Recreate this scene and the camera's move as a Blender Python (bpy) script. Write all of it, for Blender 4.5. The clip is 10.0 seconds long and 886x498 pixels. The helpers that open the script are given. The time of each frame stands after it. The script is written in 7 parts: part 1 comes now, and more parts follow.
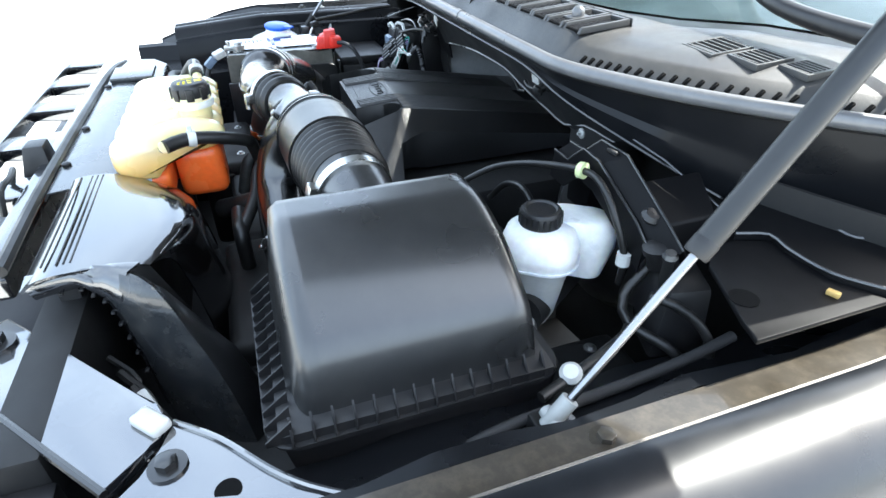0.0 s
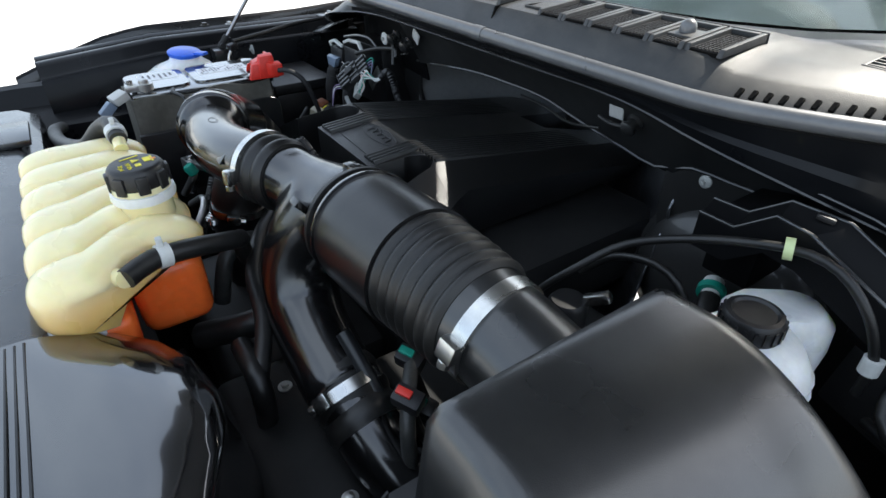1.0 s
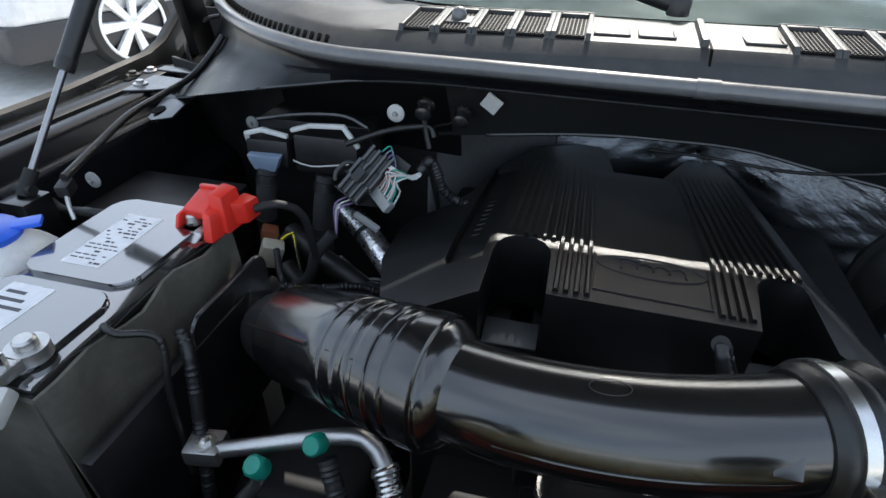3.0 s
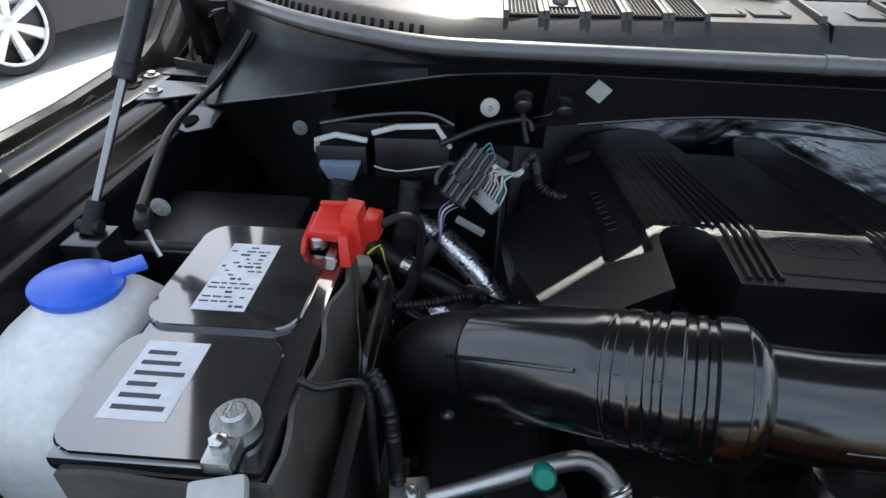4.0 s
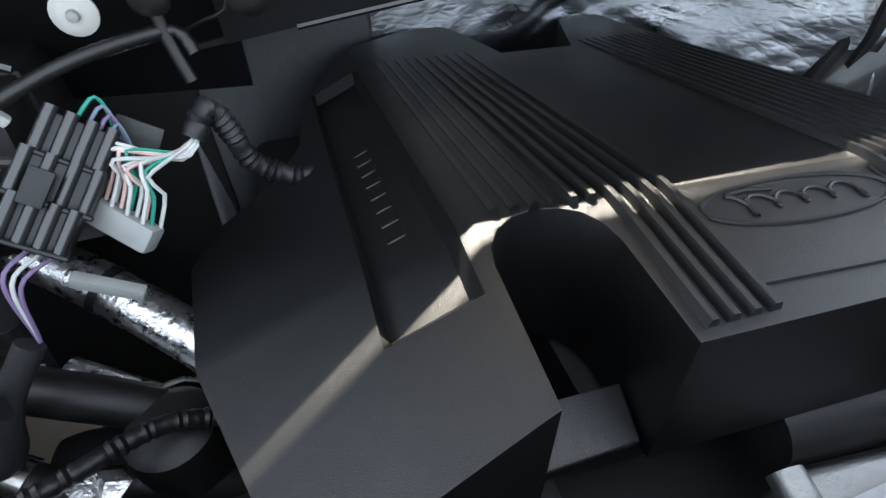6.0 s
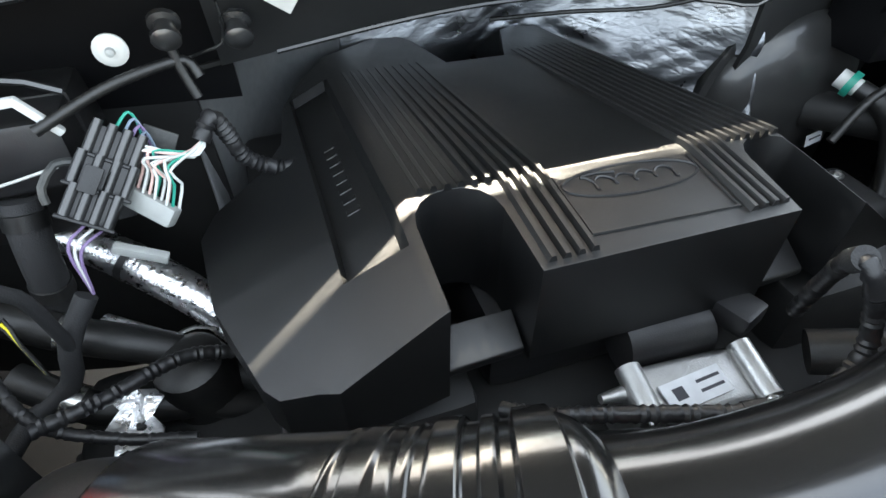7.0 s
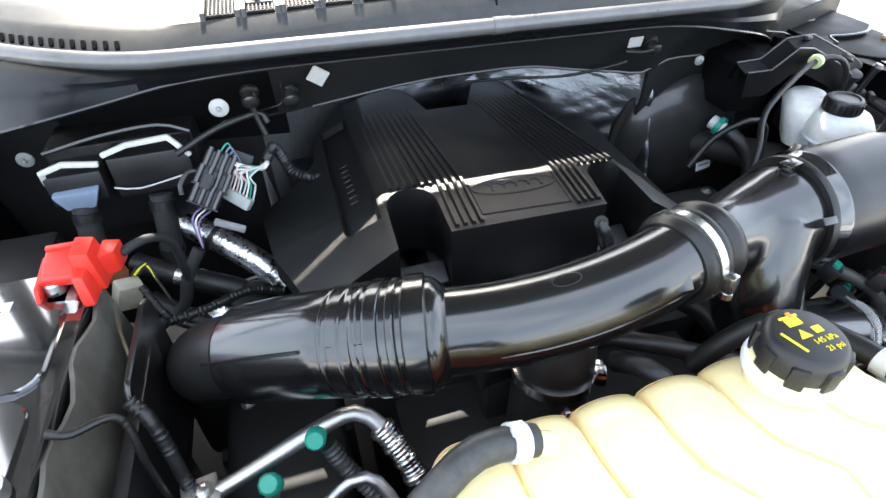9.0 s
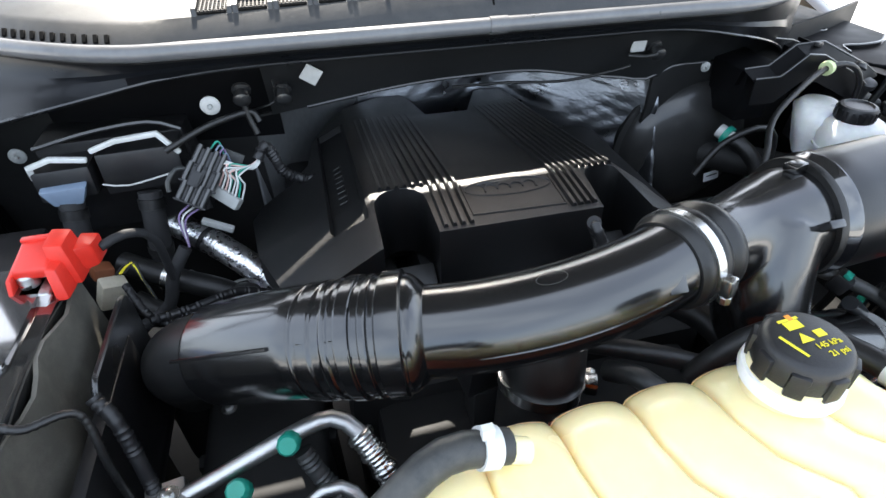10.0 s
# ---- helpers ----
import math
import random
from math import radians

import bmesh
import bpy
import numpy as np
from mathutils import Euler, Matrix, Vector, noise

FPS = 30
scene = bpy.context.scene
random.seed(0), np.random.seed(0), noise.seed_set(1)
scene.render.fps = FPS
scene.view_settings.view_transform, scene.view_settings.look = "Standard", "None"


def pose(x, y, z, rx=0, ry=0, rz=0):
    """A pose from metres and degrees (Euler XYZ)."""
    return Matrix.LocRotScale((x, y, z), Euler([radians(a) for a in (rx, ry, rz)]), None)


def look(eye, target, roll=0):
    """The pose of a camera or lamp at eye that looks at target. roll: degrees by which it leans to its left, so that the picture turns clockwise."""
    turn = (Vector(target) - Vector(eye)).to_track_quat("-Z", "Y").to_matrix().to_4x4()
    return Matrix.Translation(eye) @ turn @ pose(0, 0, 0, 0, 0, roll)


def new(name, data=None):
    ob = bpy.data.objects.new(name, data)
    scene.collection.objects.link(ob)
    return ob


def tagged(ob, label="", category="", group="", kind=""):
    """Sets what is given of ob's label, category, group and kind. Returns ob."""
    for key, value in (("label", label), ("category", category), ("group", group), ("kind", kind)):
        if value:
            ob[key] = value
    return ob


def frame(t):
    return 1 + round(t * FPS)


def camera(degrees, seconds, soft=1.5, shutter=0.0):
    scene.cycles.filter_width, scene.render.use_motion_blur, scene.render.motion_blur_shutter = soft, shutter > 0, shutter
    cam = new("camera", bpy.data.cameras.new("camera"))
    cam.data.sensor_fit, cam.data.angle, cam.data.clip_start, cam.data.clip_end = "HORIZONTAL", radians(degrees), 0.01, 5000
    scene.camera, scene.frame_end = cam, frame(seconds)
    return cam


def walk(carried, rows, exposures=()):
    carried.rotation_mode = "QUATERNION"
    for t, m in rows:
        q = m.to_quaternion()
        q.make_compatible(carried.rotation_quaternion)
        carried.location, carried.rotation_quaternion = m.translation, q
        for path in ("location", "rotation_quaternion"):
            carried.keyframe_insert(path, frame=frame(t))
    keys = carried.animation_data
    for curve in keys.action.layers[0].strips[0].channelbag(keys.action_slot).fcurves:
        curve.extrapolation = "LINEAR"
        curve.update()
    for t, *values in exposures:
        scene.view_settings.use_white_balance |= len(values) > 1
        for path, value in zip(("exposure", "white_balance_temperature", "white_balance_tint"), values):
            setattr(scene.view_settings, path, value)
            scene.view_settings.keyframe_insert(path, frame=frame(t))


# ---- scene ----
cam = camera(78.0, 10.0)
PATH = [
    (0, (1.077, 0.023, 1.404), (-0.507, 0.586, 0.32), -0.3),
    (0.5, (0.926, -0.052, 1.391), (-0.587, 0.681, 0.307), -0.6),
    (1, (0.711, -0.097, 1.389), (-0.678, 0.839, 0.297), -0.4),
    (1.5, (0.518, -0.165, 1.389), (-0.619, 1.068, 0.3), -0.0),
    (2, (0.355, -0.228, 1.409), (-0.52, 1.2, 0.316), -0.1),
    (2.5, (0.148, -0.221, 1.401), (-0.482, 1.319, 0.291), -0.0),
    (3, (-0.095, -0.209, 1.395), (-0.516, 1.4, 0.284), 0.5),
    (3.2, (-0.182, -0.225, 1.398), (-0.53, 1.396, 0.279), 0.3),
    (4.3, (-0.365, -0.174, 1.366), (-0.399, 1.471, 0.229), 0.9),
    (4.5, (-0.335, -0.111, 1.351), (-0.321, 1.537, 0.219), 0.4),
    (5, (-0.276, 0.072, 1.282), (0.023, 1.657, 0.1), 0.3),
    (5.5, (-0.244, 0.123, 1.239), (0.175, 1.605, -0.036), 0.2),
    (5.7, (-0.236, 0.121, 1.23), (0.17, 1.589, -0.066), -0.6),
    (6.8, (-0.232, 0.041, 1.287), (0.233, 1.435, -0.069), -0.2),
    (7, (-0.233, 0.012, 1.302), (0.232, 1.406, -0.054), -0.3),
    (7.5, (-0.236, -0.064, 1.343), (0.218, 1.337, -0.01), -0.8),
    (8, (-0.243, -0.139, 1.388), (0.189, 1.264, 0.03), -0.9),
    (8.5, (-0.241, -0.203, 1.428), (0.173, 1.231, 0.097), -1.1),
    (9, (-0.237, -0.244, 1.448), (0.161, 1.23, 0.157), -1.3),
    (9.5, (-0.223, -0.246, 1.439), (0.16, 1.269, 0.19), -1.4),
    (10, (-0.209, -0.246, 1.418), (0.153, 1.283, 0.181), -1.4),
]
EXPOSURES = [(0.0, 2.48, 6200, 6), (0.5, 2.02, 6350, 7), (1.0, 1.32, 6500, 8), (1.5, 1.08, 6700, 9), (2.0, 0.9, 6750, 9), (3.0, 1.22, 6400, 9), (4.5, 1.12, 6600, 9), (5.0, 1.7, 6800, 10), (5.5, 2.02, 6900, 10), (7.0, 3.0, 7200, 7), (7.5, 3.12, 7050, 8), (8.0, 3.12, 6900, 9), (8.5, 2.85, 6850, 10), (9.5, 2.4, 6700, 10), (10.0, 2.2, 6650, 10)]
walk(cam, [(t, look(eye, target, roll)) for t, eye, target, roll in PATH], EXPOSURES)

# ---- world, sun, exposure ----
world = bpy.data.worlds.new("world")
scene.world = world
world.use_nodes = True
wn = world.node_tree.nodes
sky = wn.new("ShaderNodeTexSky")
sky.sky_type = "NISHITA"
sky.sun_disc = False
sky.sun_elevation = radians(48)
sky.sun_rotation = radians(4)
sky.dust_density = 4.0
sky.ozone_density = 0.4
wn["Background"].inputs["Strength"].default_value = 0.15
haze = wn.new("ShaderNodeMix")
haze.data_type = "RGBA"
haze.inputs["B"].default_value = (4.3, 4.95, 5.8, 1)
cloud = wn.new("ShaderNodeTexNoise")
cloud.inputs["Scale"].default_value = 2.2
cloud.inputs["Detail"].default_value = 5.0
spread = wn.new("ShaderNodeMapRange")
spread.inputs["From Min"].default_value, spread.inputs["From Max"].default_value = 0.35, 0.65
spread.inputs["To Min"].default_value, spread.inputs["To Max"].default_value = 0.25, 0.75
for a, b in ((cloud.outputs["Fac"], spread.inputs["Value"]), (spread.outputs["Result"], haze.inputs["Factor"]),
             (sky.outputs["Color"], haze.inputs["A"]), (haze.outputs["Result"], wn["Background"].inputs["Color"])):
    world.node_tree.links.new(a, b)
sun = new("sun", bpy.data.lights.new("sun", "SUN"))
sun.data.energy, sun.data.angle, sun.data.color = 4.0, radians(0.5), (1.0, 0.95, 0.87)
sun.matrix_world = look((0.3, 6.7, 7.437), (0, 0, 0))


# ---- materials ----
def node(nt, kind, **values):
    n = nt.nodes.new(kind)
    for key, value in values.items():
        n.inputs[key].default_value = value
    return n


def material(name, base, rough=0.5, metal=0.0, var=0.12, scale=12.0, bump=0.0, bump_scale=400.0, rough_var=0.1,
             dust=0.0, dust_colour=(0.35, 0.32, 0.27), coat=0.0, coat_ior=1.7, coat_rough=0.06, spec=0.5, trans=0.0, sss=0.0, random_tint=0.0):
    m = bpy.data.materials.new(name)
    m.use_nodes = True
    nt = m.node_tree
    b = nt.nodes["Principled BSDF"]
    link = nt.links.new
    geo = nt.nodes.new("ShaderNodeNewGeometry")
    n1 = node(nt, "ShaderNodeTexNoise", Scale=scale, Detail=5.0)
    n2 = node(nt, "ShaderNodeTexNoise", Scale=scale * 9, Detail=3.0)
    link(geo.outputs["Position"], n1.inputs["Vector"])
    link(geo.outputs["Position"], n2.inputs["Vector"])
    mix = nt.nodes.new("ShaderNodeMath")
    mix.operation = "ADD"
    link(n1.outputs["Fac"], mix.inputs[0])
    link(n2.outputs["Fac"], mix.inputs[1])
    rng = node(nt, "ShaderNodeMapRange", **{"From Min": 0.6, "From Max": 1.4, "To Min": 1 - var, "To Max": 1 + var})
    link(mix.outputs[0], rng.inputs["Value"])
    hsv = node(nt, "ShaderNodeHueSaturation", Color=(*base, 1))
    link(rng.outputs["Result"], hsv.inputs["Value"])
    colour = hsv.outputs["Color"]
    if random_tint:
        info = nt.nodes.new("ShaderNodeObjectInfo")
        r2 = node(nt, "ShaderNodeMapRange", **{"To Min": 1 - random_tint, "To Max": 1 + random_tint})
        link(info.outputs["Random"], r2.inputs["Value"])
        h2 = node(nt, "ShaderNodeHueSaturation")
        link(colour, h2.inputs["Color"])
        link(r2.outputs["Result"], h2.inputs["Value"])
        colour = h2.outputs["Color"]
    if dust:
        n3 = node(nt, "ShaderNodeTexNoise", Scale=scale * 2.3, Detail=8.0, Roughness=0.7)
        link(geo.outputs["Position"], n3.inputs["Vector"])
        r3 = node(nt, "ShaderNodeMapRange", **{"From Min": 0.45, "From Max": 0.75, "To Min": 0.0, "To Max": dust})
        link(n3.outputs["Fac"], r3.inputs["Value"])
        dm = nt.nodes.new("ShaderNodeMix")
        dm.data_type = "RGBA"
        link(r3.outputs["Result"], dm.inputs["Factor"])
        link(colour, dm.inputs["A"])
        dm.inputs["B"].default_value = (*dust_colour, 1)
        colour = dm.outputs["Result"]
    link(colour, b.inputs["Base Color"])
    rr = node(nt, "ShaderNodeMapRange", **{"From Min": 0.3, "From Max": 0.7, "To Min": max(0.02, rough - rough_var), "To Max": min(1, rough + rough_var)})
    link(n1.outputs["Fac"], rr.inputs["Value"])
    link(rr.outputs["Result"], b.inputs["Roughness"])
    b.inputs["Metallic"].default_value = metal
    b.inputs["Coat Weight"].default_value = coat
    b.inputs["Coat Roughness"].default_value = coat_rough
    b.inputs["Specular IOR Level"].default_value = spec
    b.inputs["Coat IOR"].default_value = coat_ior
    b.inputs["Transmission Weight"].default_value = trans
    if sss:
        b.inputs["Subsurface Weight"].default_value = sss
        b.inputs["Subsurface Radius"].default_value = (0.03, 0.022, 0.012)
        b.inputs["Subsurface Scale"].default_value = 0.6
    if bump:
        nb = node(nt, "ShaderNodeTexNoise", Scale=bump_scale, Detail=2.0)
        link(geo.outputs["Position"], nb.inputs["Vector"])
        bp = node(nt, "ShaderNodeBump", Strength=bump, Distance=0.001)
        link(nb.outputs["Fac"], bp.inputs["Height"])
        link(bp.outputs["Normal"], b.inputs["Normal"])
    return m


M_TUBE = material("gloss_black_plastic", (0.004, 0.004, 0.0042), 0.35, rough_var=0.05, bump=0.03, bump_scale=220, coat=1.0, coat_ior=1.75, coat_rough=0.16, spec=0.1)
M_DRUMP = material("satin_black_moulded_plastic", (0.006, 0.006, 0.0065), 0.36, rough_var=0.05, bump=0.1, bump_scale=600, coat=0.5, coat_ior=1.6, coat_rough=0.26, spec=0.2, dust=0.015)
M_RUBBER = material("black_rubber", (0.007, 0.007, 0.007), 0.42, bump=0.15, bump_scale=700, dust=0.04)
M_HOSE = material("grey_rubber_hose", (0.025, 0.027, 0.027), 0.45, bump=0.1, bump_scale=500, dust=0.15)
M_BLACK = material("matt_black_plastic", (0.009, 0.009, 0.010), 0.42, bump=0.2, bump_scale=900, dust=0.03)
M_COVER = material("grained_black_plastic", (0.0044, 0.0046, 0.0049), 0.34, bump=0.32, bump_scale=2200, dust=0.008, rough_var=0.04, spec=0.7)
M_LID = material("satin_black_plastic", (0.012, 0.0125, 0.013), 0.33, bump=0.2, bump_scale=1300, dust=0.02, coat=0.6, coat_ior=1.7, coat_rough=0.2)
M_DUCT = material("shiny_black_plastic", (0.006, 0.006, 0.007), 0.16, rough_var=0.05, dust=0.02, coat=0.9, coat_ior=1.95, coat_rough=0.06)
M_HOODIN = material("black_hood_insulation", (0.02, 0.02, 0.02), 0.7, bump=0.3, bump_scale=300, dust=0.05)
M_GREYPLUG = material("grey_plug_plastic", (0.3, 0.31, 0.3), 0.5, dust=0.2)
M_PAINT = material("black_car_paint", (0.006, 0.007, 0.009), 0.3, coat=1.0, coat_ior=2.6, dust=0.03, dust_colour=(0.1, 0.1, 0.1))
M_FENDER = material("glossy_black_fender_paint", (0.005, 0.006, 0.008), 0.35, coat=0.7, coat_ior=1.35, coat_rough=0.2, dust=0.05, dust_colour=(0.05, 0.05, 0.05), spec=0.3)
M_DULL = material("dull_black_fender_paint", (0.006, 0.006, 0.007), 0.5, dust=0.05, dust_colour=(0.02, 0.02, 0.02), spec=0.1)
M_BULK = material("dull_black_bulkhead_steel", (0.004, 0.004, 0.0045), 0.5, dust=0.04, dust_colour=(0.02, 0.02, 0.02), spec=0.12)
M_BODY = material("satin_black_body_steel", (0.005, 0.0053, 0.0057), 0.32, coat=0.4, dust=0.03, dust_colour=(0.08, 0.08, 0.08))
M_LIP = material("dusty_bronze_fender_edge", (0.035, 0.029, 0.021), 0.4, metal=0.2, dust=0.6, dust_colour=(0.10, 0.083, 0.06), coat=0.3, scale=25)
M_COWL = material("grey_black_cowl_plastic", (0.03, 0.031, 0.032), 0.44, bump=0.3, bump_scale=1100, dust=0.06, spec=0.5)
# near-black metal shared by the engine, the bay floor and the low units
M_DARK = material("near_black_metal", (0.007, 0.007, 0.007), 0.65, dust=0.12, dust_colour=(0.04, 0.036, 0.032))
M_STEEL = material("bright_steel", (0.62, 0.62, 0.6), 0.25, metal=1.0, dust=0.1)
M_ALU = material("cast_aluminium", (0.5, 0.5, 0.49), 0.38, metal=1.0, bump=0.3, bump_scale=600, dust=0.15)
M_ROD = material("strut_rod_steel", (0.28, 0.28, 0.29), 0.25, metal=1.0)
M_STRUT = material("strut_grey_cylinder", (0.011, 0.012, 0.013), 0.35)
M_DEGAS = material("cream_translucent_plastic", (0.95, 0.81, 0.46), 0.24, coat=0.4, coat_ior=1.5, coat_rough=0.12, sss=0.5, var=0.04, scale=9, bump=0.1, bump_scale=300)
M_COOL = material("orange_coolant_filled_plastic", (1.0, 0.17, 0.03), 0.3, sss=0.5, var=0.1)
M_WHITEP = material("white_translucent_plastic", (0.78, 0.78, 0.76), 0.35, sss=0.4, bump=0.05)
M_MILK = material("milky_clear_plastic", (0.45, 0.46, 0.45), 0.35, sss=0.3, dust=0.15)
M_WHITE = material("white_clip_plastic", (0.6, 0.61, 0.59), 0.4, dust=0.25)
M_GREYCLIP = material("light_grey_clip", (0.5, 0.5, 0.48), 0.5, dust=0.2)
M_RED = material("red_plastic", (0.66, 0.03, 0.018), 0.35, bump=0.05)
M_BLUE = material("blue_plastic", (0.03, 0.13, 0.7), 0.35)
M_BLUEGREY = material("blue_grey_connector", (0.16, 0.21, 0.28), 0.4)
M_GREEN = material("teal_green_plastic", (0.01, 0.28, 0.2), 0.4)
M_YELLOW = material("yellow_print", (0.85, 0.72, 0.03), 0.5)
M_ORANGE = material("orange_print", (0.9, 0.3, 0.03), 0.5)
M_LABEL = material("white_paper_label", (0.75, 0.76, 0.78), 0.5)
M_INK = material("dark_ink", (0.05, 0.05, 0.06), 0.5)
M_BATT = material("battery_black_plastic", (0.012, 0.0125, 0.013), 0.18, dust=0.04, coat=1.0, coat_ior=2.7, coat_rough=0.06)
M_SATIN = material("satin_black_skirt_steel", (0.005, 0.0056, 0.0068), 0.33, dust=0.03, dust_colour=(0.02, 0.02, 0.02), spec=0.16, coat=0.05)
M_WRAP = material("grey_felt_battery_wrap", (0.085, 0.08, 0.066), 0.7, bump=0.4, bump_scale=800, dust=0.2)
# near-black for the shade inside uncut openings, slots, holes and joints
M_GAP_SHADE = material("gap_shade_black", (0.005, 0.005, 0.005), 0.7, spec=0.05)
M_MESH = material("black_mesh_plastic", (0.012, 0.012, 0.013), 0.5, spec=0.3)
M_SEAL = material("grey_rubber_seal", (0.1, 0.103, 0.108), 0.36, coat=0.3, dust=0.12, dust_colour=(0.3, 0.3, 0.3))
M_CLAD_GREY = material("dull_grey_cladding", (0.16, 0.165, 0.17), 0.42, metal=0.15, bump=0.8, bump_scale=45, dust=0.1)
M_DRUM = material("dusty_black_drum_steel", (0.022, 0.022, 0.022), 0.4, dust=0.25, dust_colour=(0.06, 0.057, 0.05), coat=0.3)
M_PANEL = material("satin_dark_grey_steel_panel", (0.017, 0.0175, 0.018), 0.42, dust=0.06, dust_colour=(0.04, 0.04, 0.04), spec=0.4)
M_TAPE = material("cloth_harness_tape", (0.016, 0.016, 0.017), 0.7, bump=0.5, bump_scale=900)
M_GROUND = material("sunlit_concrete", (0.52, 0.515, 0.49), 0.85, scale=1.2, var=0.18, dust=0.4, dust_colour=(0.25, 0.24, 0.22))
M_RESIST = material("shiny_rad_cover", (0.02, 0.022, 0.024), 0.25, dust=0.1, coat=0.5, coat_ior=1.5)
M_TYRE = material("tyre_rubber", (0.02, 0.02, 0.02), 0.75, bump=0.3, bump_scale=60)
M_CARWHITE = material("silver_white_car_paint", (0.55, 0.56, 0.57), 0.3, coat=1.0)
M_SKIRT = material("dark_grey_bumper_plastic", (0.03, 0.03, 0.033), 0.5)
M_CARGLASS = material("dark_tinted_glass", (0.01, 0.012, 0.014), 0.05)


def coolant_level(m):
    """Coolant in the tank tints its lower part amber, up to an uneven level."""
    nt = m.node_tree
    b = nt.nodes["Principled BSDF"]
    geo = nt.nodes.new("ShaderNodeNewGeometry")
    sep = nt.nodes.new("ShaderNodeSeparateXYZ")
    nt.links.new(geo.outputs["Position"], sep.inputs[0])
    rng = node(nt, "ShaderNodeMapRange", **{"From Min": 1.1, "From Max": 1.045, "To Min": 0.0, "To Max": 0.85})
    rng.interpolation_type = "SMOOTHSTEP"
    nt.links.new(sep.outputs["Z"], rng.inputs["Value"])
    mix = nt.nodes.new("ShaderNodeMix")
    mix.data_type = "RGBA"
    nt.links.new(rng.outputs["Result"], mix.inputs["Factor"])
    nt.links.new(b.inputs["Base Color"].links[0].from_socket, mix.inputs["A"])
    mix.inputs["B"].default_value = (0.9, 0.5, 0.12, 1)
    nt.links.new(mix.outputs["Result"], b.inputs["Base Color"])


coolant_level(M_DEGAS)


def foil_material():
    m = material("crinkled_silver_foil", (0.31, 0.32, 0.34), 0.34, metal=1.0, var=0.12, scale=20, dust=0.1, dust_colour=(0.1, 0.1, 0.1))
    nt = m.node_tree
    b = nt.nodes["Principled BSDF"]
    geo = nt.nodes.new("ShaderNodeNewGeometry")
    mp = nt.nodes.new("ShaderNodeMapping")
    mp.inputs["Scale"].default_value = (14.0, 14.0, 30.0)
    mp.inputs["Rotation"].default_value = (0.0, 0.5, 0.2)
    nt.links.new(geo.outputs["Position"], mp.inputs["Vector"])
    n = nt.nodes.new("ShaderNodeTexVoronoi")
    n.feature = "DISTANCE_TO_EDGE"
    warp = node(nt, "ShaderNodeTexNoise", Scale=1.0, Detail=1.5)
    nt.links.new(mp.outputs["Vector"], warp.inputs["Vector"])
    add = nt.nodes.new("ShaderNodeVectorMath")
    add.operation = "MULTIPLY_ADD"
    add.inputs[1].default_value = (0.5, 0.5, 0.5)
    nt.links.new(warp.outputs["Color"], add.inputs[0])
    nt.links.new(mp.outputs["Vector"], add.inputs[2])
    nt.links.new(add.outputs[0], n.inputs["Vector"])
    bp = node(nt, "ShaderNodeBump", Strength=0.1, Distance=0.006)
    nt.links.new(n.outputs["Distance"], bp.inputs["Height"])
    nt.links.new(bp.outputs["Normal"], b.inputs["Normal"])
    return m


M_FOIL = foil_material()
M_SLEEVE = material("bright_foil_sleeve", (0.92, 0.92, 0.93), 0.3, metal=1.0, var=0.15, scale=120, bump=1.0, bump_scale=200)


def glass_material():
    m = bpy.data.materials.new("windscreen_glass")
    m.use_nodes = True
    b = m.node_tree.nodes["Principled BSDF"]
    b.inputs["Base Color"].default_value = (0.75, 0.9, 0.88, 1)
    b.inputs["Roughness"].default_value = 0.02
    b.inputs["Transmission Weight"].default_value = 1.0
    b.inputs["IOR"].default_value = 1.45
    return m


M_GLASS = glass_material()


# ---- mesh helpers ----
def thing(name, base, label, category, group="", kind=""):
    ob = new(name)
    ob.empty_display_size = 0.02
    ob.location = base
    return tagged(ob, label, category, group, kind)


def world_of(ob):
    v = Vector((0, 0, 0))
    while ob:
        v += ob.location
        ob = ob.parent
    return v


def finish(bm, name, mat, angle=40):
    me = bpy.data.meshes.new(name)
    bmesh.ops.recalc_face_normals(bm, faces=bm.faces[:])
    bm.to_mesh(me)
    bm.free()
    me.polygons.foreach_set("use_smooth", [True] * len(me.polygons))
    me.set_sharp_from_angle(angle=radians(angle))
    me.materials.append(mat)
    return me


def part(name, bm, mat, parent, label="", angle=40):
    """Links a bmesh in world places as one mesh object under a thing or a part."""
    off = world_of(parent)
    bmesh.ops.translate(bm, verts=bm.verts[:], vec=-off)
    ob = new(name, finish(bm, name, mat, angle))
    ob.parent = parent
    if label:
        ob["label"] = label
    return ob


def solo(name, bm, mat, label, category, group="", kind="", base=None, angle=40):
    """A thing of one mesh."""
    if base is None:
        co = [v.co for v in bm.verts]
        base = Vector(((min(c.x for c in co) + max(c.x for c in co)) / 2, (min(c.y for c in co) + max(c.y for c in co)) / 2, min(c.z for c in co)))
    bmesh.ops.translate(bm, verts=bm.verts[:], vec=-Vector(base))
    ob = new(name, finish(bm, name, mat, angle))
    ob.location = base
    return tagged(ob, label, category, group, kind)


def join(*bms):
    out = bms[0]
    for other in bms[1:]:
        me = bpy.data.meshes.new("tmp")
        other.to_mesh(me)
        other.free()
        out.from_mesh(me)
        bpy.data.meshes.remove(me)
    return out


def moved(bm, m):
    bmesh.ops.transform(bm, matrix=m, verts=bm.verts[:])
    return bm


